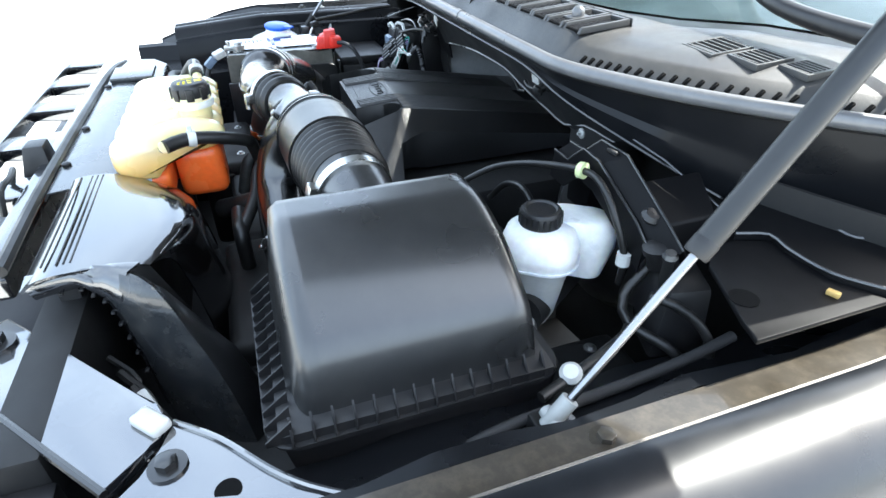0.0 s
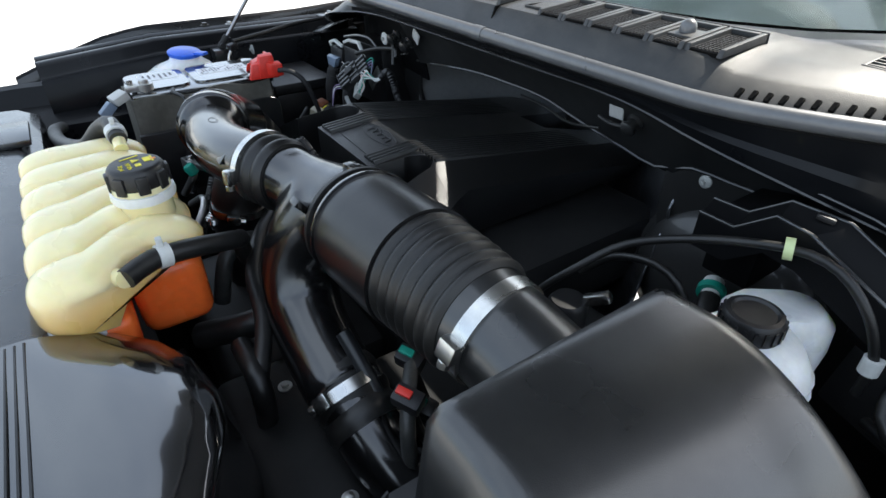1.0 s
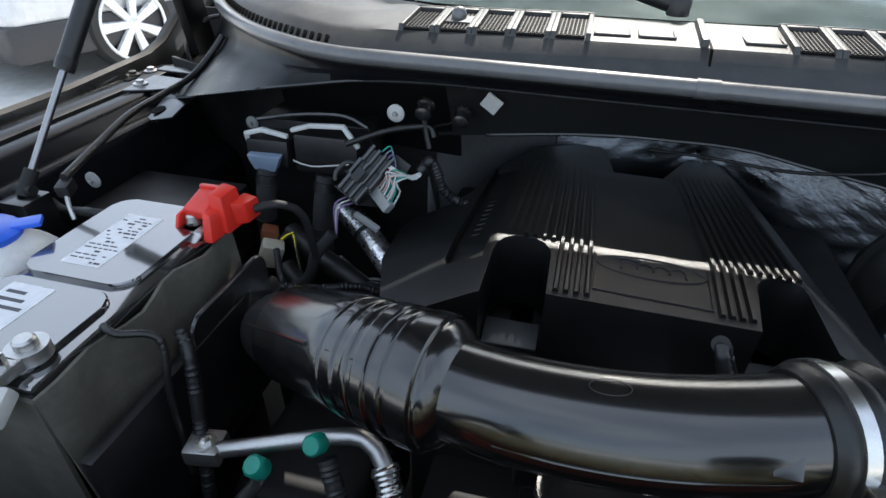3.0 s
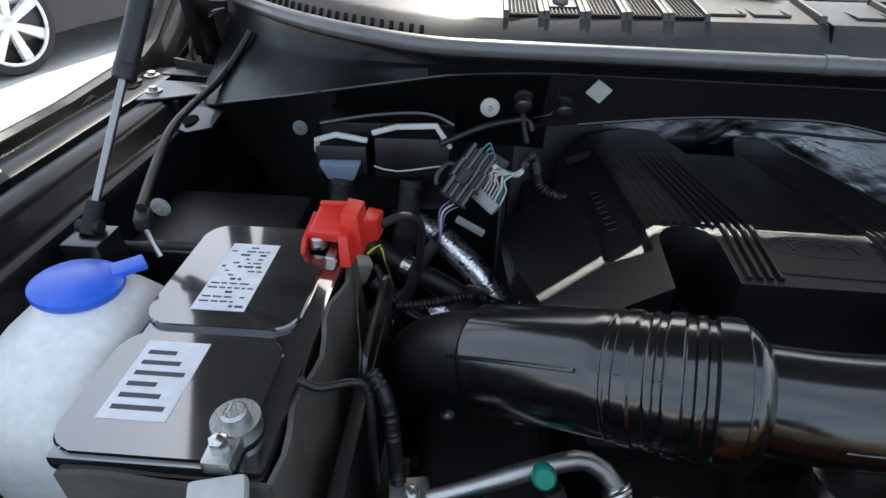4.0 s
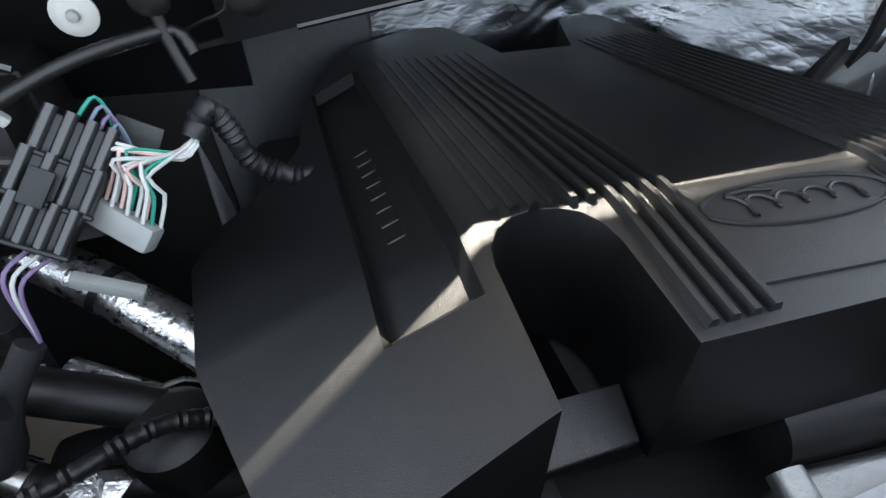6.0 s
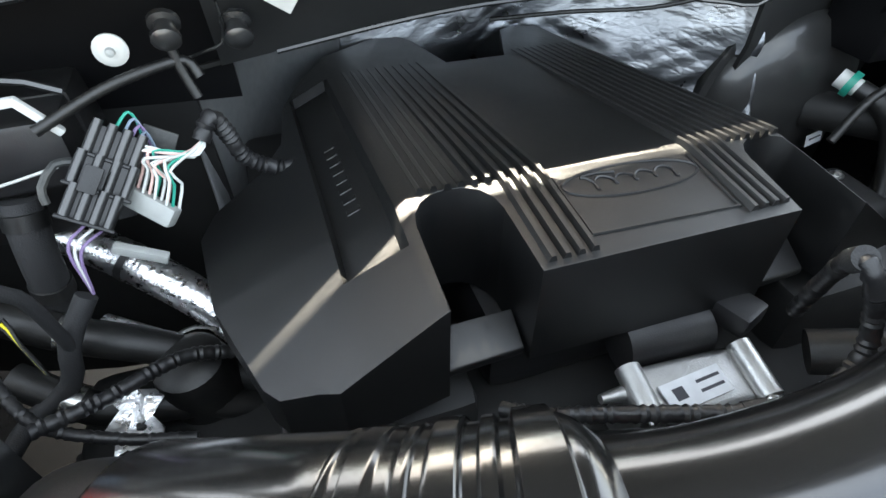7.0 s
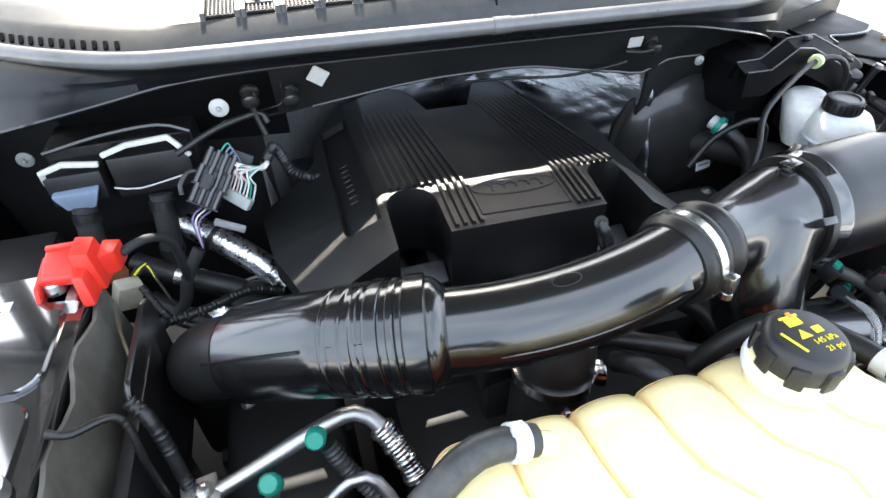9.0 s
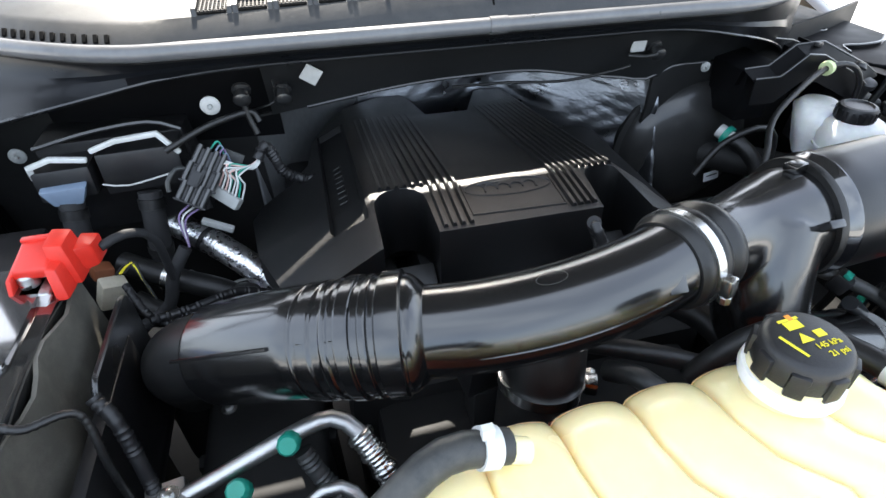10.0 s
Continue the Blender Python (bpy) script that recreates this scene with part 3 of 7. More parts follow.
windscreen = thing("windscreen", (0, 0.73, 1.25), "pale blue tinted sloping windscreen glass", "windscreen")
part("glass", sheet([[(x, glass_base(x) + 0.55 * k, 1.256 + 0.36 * k) for x in [-0.8 + 0.08 * i for i in range(21)]] for k in (0, 0.5, 1, 1.6)], 0.005), M_GLASS, windscreen)
part("dashboard", sheet([[(x, glass_base(x) + 0.06 + 0.55 * k, 1.222 + 0.1 * k) for x in [-0.8 + 0.2 * i for i in range(9)]] for k in (0, 0.5, 1, 1.6)], 0.02), M_SKIRT, windscreen, "dark dashboard seen behind the glass")
for arm, blade in (([(0.72, 0.675, 1.268), (0.51, 0.68, 1.286), (0.34, 0.735, 1.34), (0.1, 0.83, 1.44)], [(0.70, 0.77, 1.325), (0.45, 0.745, 1.352), (0.1, 0.84, 1.447)]),
                   ([(0.0, 0.575, 1.272), (-0.08, 0.605, 1.292), (-0.2, 0.665, 1.328), (-0.5, 0.80, 1.39)], [(-0.1, 0.66, 1.325), (-0.3, 0.72, 1.355), (-0.6, 0.85, 1.39)])):
    w = thing("wiper", arm[0], "black windscreen wiper lying along the glass base", "wiper", "windscreen wipers")
    part("arm", tube(arm, lambda s: 0.013 - 0.007 * s, 10), M_BLACK, w)
    part("blade", tube(blade, 0.006, 6), M_RUBBER, w)
    part("pivot_cap", lathe([(0.014, -0.012), (0.015, 0.004), (0.011, 0.012), (0.0, 0.014)], pose(*arm[0]), 18), M_BLACK, w)

# ---- radiator behind the grille ----
radiator = thing("radiator", (0, -0.24, 0.5), "black radiator core behind its support", "radiator")
part("core", box(-0.68, 0.68, -0.255, -0.205, 0.5, 1.0, 0.006), M_DARK, radiator)
part("side_tank", box(-0.715, -0.68, -0.27, -0.2, 0.5, 1.0, 0.006), M_BLACK, radiator)
part("side_tank", box(0.68, 0.715, -0.27, -0.2, 0.5, 0.97, 0.006), M_BLACK, radiator)

# ---- hood, propped open overhead ----
HOOD_Y, HOOD_Z = 0.66, 1.4964
hood = thing("hood", (0, HOOD_Y, HOOD_Z), "open black hood held up by two gas struts", "hood")
rows = []
for k in range(12):
    s = k / 11
    rows.append([(x, HOOD_Y + 0.03 - 0.62 * s - 0.04 * s * s, HOOD_Z + 0.06 + 1.0 * s - 0.05 * s * s + 0.03 * (1 - (x / 0.95) ** 2) * s) for x in [-0.95 + 0.11875 * i for i in range(17)]])
part("skin", sheet(rows, 0.02), M_PAINT, hood)
part("rear_edge", hexa([(-0.95, HOOD_Y, HOOD_Z - 0.0005), (0.95, HOOD_Y, HOOD_Z - 0.0005), (0.95, HOOD_Y + 0.04, HOOD_Z + 0.055), (-0.95, HOOD_Y + 0.04, HOOD_Z + 0.055),
                        (-0.95, HOOD_Y - 0.01, HOOD_Z + 0.06), (0.95, HOOD_Y - 0.01, HOOD_Z + 0.06), (0.95, HOOD_Y + 0.04, HOOD_Z + 0.08), (-0.95, HOOD_Y + 0.04, HOOD_Z + 0.08)], 0), M_HOODIN, hood)
for sx in (-1, 1):
    # unseen corner sheets added to block sun, swept back and hanging lower towards the hinges
    part("corner_light_block", sheet([[(sx * (0.43 + 0.04 * i), (HOOD_Y + 0.002 + 1.2 * (0.04 * i) ** 1.7) * (1 - k) + (HOOD_Y - 0.06 * min(1.0, i / 3)) * k, (HOOD_Z - 0.42 * (0.04 * i)) * (1 - k) + (HOOD_Z + 0.06 + 0.14 * min(1.0, i / 3)) * k) for i in range(11)] for k in (0, 0.5, 1)], 0.004), M_HOODIN, hood)
part("inner_panel", sheet([[Vector(p) + Vector((0, -0.026, 0)) for p in row] for row in rows], 0.004), M_HOODIN, hood, "black insulated hood underside")
for sx in (-1, 1):
    part("hinge", hexa([(sx * 0.82 - 0.01, 0.70, 1.12), (sx * 0.82 + 0.01, 0.70, 1.12), (sx * 0.82 + 0.01, 0.76, 1.12), (sx * 0.82 - 0.01, 0.76, 1.12),
                        (sx * 0.82 - 0.01, 0.63, 1.55), (sx * 0.82 + 0.01, 0.63, 1.55), (sx * 0.82 + 0.01, 0.69, 1.55), (sx * 0.82 - 0.01, 0.69, 1.55)], 0.003), M_BULK, hood)
    part("inner_rib", tube([(sx * 0.7, HOOD_Y - 0.03, HOOD_Z + 0.07), (sx * 0.62, HOOD_Y - 0.34, HOOD_Z + 0.53), (sx * 0.4, HOOD_Y - 0.64, HOOD_Z + 0.96)], 0.03, 8), M_BODY, hood)

# ---- fenders ----
for sx, side in ((1, "driver"), (-1, "passenger")):
    fd = thing("fender", (sx * 0.93, 0.3, 0.5), "black painted front fender with a dusty inner flange", "fender", "front fenders")
    ys = [-0.2 + 1.5 * j / 30 for j in range(31)]
    prof = [(0.872, 1.052), (0.885, 1.056), (0.915, 1.05), (0.945, 1.03), (0.965, 0.99), (0.975, 0.9), (0.985, 0.7), (0.97, 0.45)]
    lip = [(0.871, 1.051), (0.866, 1.040), (0.845, 1.037), (0.834, 1.035), (0.832, 1.02)]
    if sx < 0:
        prof = [(0.922, 1.107), (0.93, 1.112), (0.948, 1.106), (0.966, 1.08), (0.98, 1.03), (0.985, 0.9), (0.985, 0.7), (0.97, 0.45)]
        lip = [(0.921, 1.106), (0.917, 1.096), (0.914, 1.08), (0.912, 1.06)]
    rise = [0.05 * max(0, y - 0.5) + (0.25 * max(0, y - 0.72) if sx > 0 else 0.55 * max(0, y - 0.73)) - 0.25 * max(0, 0.02 - y) ** 1.2 - (0.12 * max(0, 0.1 - y) if sx < 0 else 0) for y in ys]
    part("panel", sheet([[(sx * (x - 0.12 * max(0, -0.02 - y)), y, z + r) for y, r in zip(ys, rise)] for x, z in prof], 0.003), M_FENDER if sx > 0 else M_DULL, fd)
    part("flange", sheet([[(sx * (x - 0.12 * max(0, -0.02 - y)), y, z + r) for y, r in zip(ys, rise)] for x, z in lip], 0.002), M_LIP if sx > 0 else M_BODY, fd, "dusty bronze-tinted folded flange" if sx > 0 else "black folded flange")
    for y in (0.24, 0.62):
        part("bolt", bolt(sx * 0.852, y, 1.038, r=0.009) if sx > 0 else bolt(-0.9, y, 1.1, r=0.008), M_LIP, fd)

# black corners between the cowl's ends and the fenders
for name, x0, x1 in (("wall_cab_side_driver", 0.79, 0.93), ("wall_cab_side_passenger", -0.93, -0.79)):
    side_bm = prism([(0.74, 0.9), (1.5, 0.9), (1.5, 1.75), (1.12, 1.3), (0.95, 1.12), (0.74, 1.06)], 0, x1 - x0, 0.008)
    solo(name, moved(side_bm, Matrix.Translation((x0, 0, 0)) @ Matrix(((0, 0, 1, 0), (1, 0, 0, 0), (0, 1, 0, 0), (0, 0, 0, 1)))), M_BULK, "dull black body side rising beside the cowl", "body side", kind="structure")

# backing sheet added so that the hinge well reads black
solo("wall_cowl_end_passenger", box(-0.87, -0.70, 0.79, 0.80, 0.9, 1.19, 0.003), M_BULK, "black backing sheet added behind the cowl end", "body panel", kind="structure")

# ---- gas struts ----
for sx in (1, -1):
    st = thing("gas_strut", (sx * 0.80, 0.23, 1.0), "grey gas strut with a bright steel rod", "gas strut", "hood struts")
    a, b = (Vector((0.80, 0.228, 1.014)), Vector((0.79, 0.44, 1.278))) if sx > 0 else (Vector((-0.739, 0.240, 1.085)), Vector((-0.716, 0.332, 1.208)))
    d = (b - a).normalized()
    j = a + d * (0.185 if sx > 0 else 0.15)
    thick = 0.97 if sx > 0 else 1.0
    part("rod", tube([a + d * 0.012, j + d * 0.02], 0.0042 * thick, 12, smooth=False), M_ROD, st)
    part("cylinder", tube([j, j + d * 0.42], lambda s: (0.0112 if s > 0.02 else 0.01) * thick, 20), M_STRUT, st)
    part("collar", lathe([(r * thick, h) for r, h in ((0.0108, -0.003), (0.0117, 0.0), (0.0117, 0.012), (0.0108, 0.014))], along(j, j + d), 20), M_BLACK, st)
    part("ball_socket", join(tube([a - d * 0.014, a + d * 0.02], 0.0085, 10), lathe([(0.007, -0.012), (0.007, 0.012)], along(a - d * 0.006, a - d * 0.006 + Vector((1, 0, 0))), 10)), M_DARK if sx < 0 else M_GREYPLUG, st)
    part("bracket", box(a.x - 0.02, a.x + 0.02, 0.21, 0.25, 0.975, a.z - 0.011, 0.003), M_BODY, st)

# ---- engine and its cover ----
engine = thing("engine_block", (0, 0.4, 0.56), "near-black engine below its plastic cover", "engine")
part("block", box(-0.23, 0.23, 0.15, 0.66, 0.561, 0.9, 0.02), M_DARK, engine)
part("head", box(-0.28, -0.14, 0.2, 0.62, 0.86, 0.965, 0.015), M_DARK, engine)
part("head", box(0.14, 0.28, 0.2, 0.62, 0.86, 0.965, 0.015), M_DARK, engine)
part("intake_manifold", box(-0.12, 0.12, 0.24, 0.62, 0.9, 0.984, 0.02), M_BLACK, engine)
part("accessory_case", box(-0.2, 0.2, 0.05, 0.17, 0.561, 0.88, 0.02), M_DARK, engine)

cover = thing("engine_cover", (0, 0.42, 0.985), "grained black plastic engine cover with ribs and an oval badge", "engine cover")


def arc(cx, cy, r, a0, a1, n=6):
    return [(cx + r * math.cos(radians(a0 + (a1 - a0) * i / n)), cy + r * math.sin(radians(a0 + (a1 - a0) * i / n))) for i in range(n + 1)]


outline = [(-0.104, 0.21), (0.084, 0.206)] + [(0.089, 0.256)] + arc(0.113, 0.262, 0.024, 180, 0, 8) + [(0.148, 0.207), (0.24, 0.22), (0.266, 0.236), (0.25, 0.248), (0.192, 0.262), (0.173, 0.31), (0.172, 0.46), (0.17, 0.6), (0.172, 0.665), (0.163, 0.694), (0.095, 0.708), (0.08, 0.70), (0.034, 0.582), (-0.037, 0.585), (-0.046, 0.70), (-0.055, 0.73),
            (-0.095, 0.734), (-0.15, 0.69), (-0.2, 0.645), (-0.226, 0.59), (-0.236, 0.50), (-0.26, 0.462), (-0.305, 0.437), (-0.318, 0.405), (-0.305, 0.30), (-0.277, 0.218), (-0.268, 0.205), (-0.246, 0.196), (-0.234, 0.189), (-0.166, 0.2)] + arc(-0.135, 0.268, 0.030, 180, 0, 8)


CREASE_A, CREASE_B, SKEW = 0.284, 0.2935, 0.055


def cover_top(x, y):
    """Height of the cover: highest at the crease, falling gently to the front, more to the back and out to both sides."""
    z = 1.079
    yc = y + SKEW * x
    if yc > CREASE_B:
        z -= 0.155 * (yc - CREASE_B)
    elif yc > CREASE_A:
        z -= 0.012 * (yc - CREASE_A)
    else:
        z -= 0.075 * (CREASE_A - yc)
    if x < -0.165:
        z -= 0.46 * (-x - 0.165)
    elif x > 0.132:
        z -= 0.7 * (x - 0.132)
    return z


def cut_mesh(outl, xs, ys, topf, z0):
    bm = bmesh.new()
    vs = [bm.verts.new((x, y, 0)) for x, y in outl]
    bm.faces.new(vs)
    for x in xs:
        bmesh.ops.bisect_plane(bm, geom=bm.verts[:] + bm.edges[:] + bm.faces[:], plane_co=(x, 0, 0), plane_no=(1, 0, 0), dist=1e-5)
    for y in ys:
        bmesh.ops.bisect_plane(bm, geom=bm.verts[:] + bm.edges[:] + bm.faces[:], plane_co=(0, y, 0), plane_no=(SKEW if y in (CREASE_A, CREASE_B) else 0, 1, 0), dist=1e-5)
    bmesh.ops.recalc_face_normals(bm, faces=bm.faces[:])
    top = bm.faces[:]
    ret = bmesh.ops.extrude_face_region(bm, geom=top)
    up = {v for v in ret["geom"] if isinstance(v, bmesh.types.BMVert)}
    for v in bm.verts:
        v.co.z = topf(v.co.x, v.co.y) if v in up else (z0(v.co.x, v.co.y) if callable(z0) else z0)
    rim = [e for e in bm.edges if e.verts[0] in up and e.verts[1] in up and len({f for f in e.link_faces if all(v in up for v in f.verts)}) == 1]
    return bm, rim


PX0, PX1, PY0, PY1 = -0.2175, -0.173, 0.258, 0.598


def pocket_top(x, y):
    z = cover_top(x, y)
    if PX0 + 0.003 < x < PX1 - 0.003 and PY0 + 0.006 < y < PY1 - 0.006:
        z -= 0.0095
    return z


bm, rim = cut_mesh(outline, (-0.165, 0.132, PX0, PX0 + 0.004, PX1 - 0.004, PX1), (CREASE_A, CREASE_B, PY0, PY0 + 0.008, PY1 - 0.008, PY1), pocket_top, lambda x, y: 0.986 if y < 0.3 else 0.975)
bmesh.ops.bevel(bm, geom=rim, offset=0.0075, segments=4, profile=0.5, affect="EDGES", clamp_overlap=True)
part("shell", bm, M_COVER, cover, angle=30)
for side in (-1, 1):
    for i in range(10):
        x = 0.0525 + 0.0085 * i if side > 0 else -0.0665 - 0.0097 * i
        ya, yb = CREASE_A - SKEW * x, CREASE_B - SKEW * x
        ys = [0.215, ya, yb, 0.60] if i < 4 else [ya + 0.006, yb, 0.60]
        loops = []
        for y in ys:
            z = cover_top(x, y)
            hgt = 0.0045 if y < 0.3 else 0.0005
            loops.append([(x - 0.0036, y, z - 0.002), (x - 0.0015, y, z + hgt), (x + 0.0015, y, z + hgt), (x + 0.0036, y, z - 0.002)])
        part("rib", loft(loops), M_COVER, cover, angle=20)
for x0, x1 in ((-0.164, -0.106), (0.09, 0.137)):
    part("slot_ledge", hexa([(x0, 0.212, 0.988), (x1, 0.214, 0.988), (x1, 0.24, 0.988), (x0, 0.24, 0.988), (x0, 0.213, 0.994), (x1, 0.215, 0.994), (x1, 0.24, 1.008), (x0, 0.24, 1.008)], 0.0015), M_COVER, cover)
# oval badge, as plain shapes
ring_pts = [(-0.0075 + 0.052 * math.cos(2 * math.pi * i / 40), 0.27 + 0.0155 * math.sin(2 * math.pi * i / 40) - SKEW * 0.052 * math.cos(2 * math.pi * i / 40), 1.0792 - 0.075 * (CREASE_A - 0.27 - 0.0155 * math.sin(2 * math.pi * i / 40))) for i in range(41)]
part("panel_edge", tube([(x, y, cover_top(x, y) + 0.0004) for x, y in ((-0.0615, 0.285), (-0.0615, 0.228), (0.046, 0.222), (0.0465, 0.28))], 0.0012, 6, smooth=False), M_COVER, cover)
badge = part("oval_badge", tube(ring_pts, 0.0012, 6, smooth=False), M_BLACK, cover, "moulded oval badge ring")
def wave(i, n, x0, x1):
    """A flowing ornamental stroke inside the oval."""
    u = i / n
    x = x0 + (x1 - x0) * u + 0.0035 * math.sin(u * 30)
    y = 0.2705 + (0.0045 + 0.004 * math.exp(-((u - 0.08) / 0.1) ** 2) + 0.0035 * math.exp(-((u - 0.92) / 0.06) ** 2)) * math.cos(u * 30)
    return (x, y - SKEW * x, 1.0794 - 0.075 * max(0.0, CREASE_A - y))


part("raised_mark", tube([wave(i, 90, -0.043, 0.03) for i in range(91)], 0.0011, 6, smooth=False), M_BLACK, badge)
part("raised_mark", tube([(-0.042, 0.2805, 1.0793), (-0.03, 0.2815, 1.0793), (-0.016, 0.279, 1.0791)], 0.0011, 6), M_BLACK, badge)
for i in range(8):
    part("raised_mark", rbox(0.011, 0.008, 0.0014, Matrix.Translation((-0.196, 0.33 + 0.017 * i, cover_top(-0.196, 0.33 + 0.017 * i) - 0.0092)) @ Matrix.Rotation(radians(-9), 4, "X") @ Matrix.Rotation(radians(-22), 4, "Y"), 0.0006, 1), M_COVER, cover)

# ---- air intake tube ----
intake = thing("air_intake_tube", (0.05, 0.09, 0.95), "glossy black plastic air intake pipe with bellows and steel clamps", "intake pipe")
AX = [(-0.405, 0.245, 0.88), (-0.402, 0.218, 0.93), (-0.388, 0.188, 0.975), (-0.365, 0.166, 1.002), (-0.335, 0.1465, 1.021), (-0.25, 0.096, 1.066), (-0.165, 0.0646, 1.0853), (-0.12, 0.0538, 1.0894),
      (-0.08, 0.0488, 1.0931), (-0.04, 0.0479, 1.0968), (0.0, 0.0512, 1.1005), (0.04, 0.0587, 1.1042), (0.08, 0.0695, 1.1075), (0.12, 0.083, 1.106), (0.165, 0.096, 1.1), (0.215, 0.108, 1.094), (0.24, 0.112, 1.093),
      (0.30, 0.1155, 1.094), (0.36, 0.118, 1.096), (0.44, 0.123, 1.094), (0.475, 0.127, 1.088), (0.53, 0.132, 1.074)]
part("elbow_boot", tube(AX[0:5], lambda s: 0.043 - 0.006 * (1 - s), 28), M_RUBBER, intake, "matt black rubber elbow")
part("sleeve", tube([(-0.338, 0.148, 1.0195), (-0.29, 0.119, 1.046), (-0.25, 0.096, 1.066), (-0.243, 0.0925, 1.0685)], lambda s: 0.0494 - 0.011 * max(0.0, 1 - s / 0.09) ** 2.2, 56, step=0.0015), M_TUBE, intake)
BANDS = ((0.05, 0.09, 0.0011), (0.13, 0.24, 0.0016), (0.30, 0.36, 0.0016), (0.40, 0.52, 0.0030), (0.57, 0.64, 0.0022), (0.68, 0.84, 0.0036))


def sleeve_radius(s):
    """Flat-topped bands with narrow grooves, then a shoulder down to the pipe."""
    r = 0.0492
    for a, b, h in BANDS:
        r += h * min(1.0, max(0.0, (s - a) / 0.012)) * min(1.0, max(0.0, (b - s) / 0.012))
    return r - 0.0112 * min(1.0, max(0.0, (s - 0.86) / 0.14)) ** 1.6


part("bellows", tube([(-0.245, 0.0935, 1.0678), (-0.215, 0.0805, 1.0765), (-0.179, 0.0685, 1.0838), (-0.15, 0.0615, 1.0865)], sleeve_radius, 64, step=0.0007), M_TUBE, intake, angle=28)


def on_front(p, d, r):
    """A place on the pipe's upper front, at the distance r from its axis."""
    d = Vector(d).normalized()
    v = Vector((0, -0.72, 0.69))
    v = (v - d * v.dot(d)).normalized()
    return Vector(p) + v * r


for p, ln in (((-0.178, 0.0685, 1.0838), 0.012), ((-0.213, 0.080, 1.077), 0.006), ((-0.238, 0.0905, 1.0697), 0.006)):
    a = on_front(p, (0.94, -0.3, 0.16), 0.0515)
    part("moulded_lug", tube([a, a + Vector((0.94, -0.3, 0.16)) * ln], 0.001, 6), M_TUBE, intake)


def bellows(n, lo, hi):
    return lambda s: lo + (hi - lo) * (0.5 - 0.5 * math.cos(2 * math.pi * n * s)) ** 0.6


part("long_pipe", tube(AX[6:13], lambda s: 0.0385, 44), M_TUBE, intake)
part("moulding_seam", tube([Vector(p) + Vector((0.0, -0.0382, 0.004)) for p in AX[7:13]], 0.0011, 6), M_TUBE, intake)
part("moulding_seam", tube([on_front(p, (0.79, -0.46, 0.4), 0.0503) for p in ((-0.34, 0.149, 1.0185), (-0.29, 0.119, 1.046), (-0.248, 0.095, 1.067))], 0.0018, 6), M_TUBE, intake)
part("mould_ring_mark", tube([(-0.053 + 0.013 * math.cos(a * 0.5236), 0.046 + 0.006 * math.sin(a * 0.5236), 1.1349 + 0.0013 * math.cos(a * 0.5236) + 0.0009 * math.sin(a * 0.5236)) for a in range(13)], 0.0003, 5), M_HOSE, intake, "pale oval mould mark")
part("resonator", tube([(0.255, 0.113, 1.093)] + AX[17:19], lambda s: 0.0625 if s > 0.03 else 0.0605, 52), M_DRUMP, intake, "wide black resonator drum")
part("drum_rim", lathe([(0.052, 0), (0.0575, 0.0), (0.0635, 0.010), (0.0635, 0.013), (0.05, 0.0135)], along((0.243, 0.1125, 1.0932), (0.3, 0.1155, 1.094)), 56), M_DUCT, intake, "bevelled shiny end ring of the drum")
part("drum_gasket", lathe([(0.05, 0), (0.0605, 0.0), (0.0615, 0.002), (0.0615, 0.007), (0.05, 0.0075)], along((0.2345, 0.112, 1.0931), (0.3, 0.1155, 1.094)), 56), M_RUBBER, intake, "black rubber ring")
part("drum_latch", rbox(0.016, 0.008, 0.02, Matrix.Translation((0.222, 0.058, 1.122)) @ Matrix.Rotation(radians(40), 4, "X"), 0.002), M_TUBE, intake)
part("drum_latch", rbox(0.02, 0.014, 0.008, pose(0.226, 0.118, 1.15, -5, 0, 12), 0.002), M_TUBE, intake)
part("bellows", tube([(0.355, 0.1178, 1.096), (0.40, 0.1205, 1.096), (0.442, 0.1232, 1.0935)], lambda s: bellows(7, 0.0555, 0.0603)(s) - 0.005 * s, 48, step=0.0012), M_RUBBER, intake)
part("neck", tube([(0.436, 0.1228, 1.094)] + AX[20:22], lambda s: 0.047 if s > 0.1 else 0.05, 40), M_LID, intake)
band([(0.077, 0.0687, 1.1073), (0.1, 0.0762, 1.107)], 0.0446, 0.009, M_STEEL, intake, (-0.1, -0.95, 0.1))
part("pipe_cuff", tube([(0.062, 0.0644, 1.106), (0.118, 0.0823, 1.1062)], bellows(3, 0.0405, 0.0447), 40, step=0.0016), M_RUBBER, intake)
part("cuff_tab", rbox(0.016, 0.02, 0.003, Matrix.Translation((0.048, 0.028, 1.1225)) @ Matrix.Rotation(radians(48), 4, "X"), 0.001), M_LID, intake)
band([(0.457, 0.1247, 1.091), (0.475, 0.127, 1.088)], 0.0485, 0.014, M_STEEL, intake, (0.0, -0.95, 0.28))
LEG = [(0.198, 0.1, 1.095), (0.186, 0.076, 1.066), (0.184, 0.058, 1.027), (0.205, 0.048, 0.988), (0.255, 0.043, 0.965), (0.325, 0.042, 0.948), (0.39, 0.055, 0.9), (0.45, 0.09, 0.85)]
ypiece = part("y_piece", join(tube(AX[12:17] + [(0.252, 0.113, 1.093)], lambda s: 0.0378 + 0.0165 * min(1.0, max(0.0, s - 0.35) / 0.45) ** 1.2, 40),
                              tube(LEG[:6], lambda s: 0.0462 + 0.006 * max(0.0, 1 - s / 0.2) - 0.005 * s, 36)), M_TUBE, intake, "smooth black branching pipe")
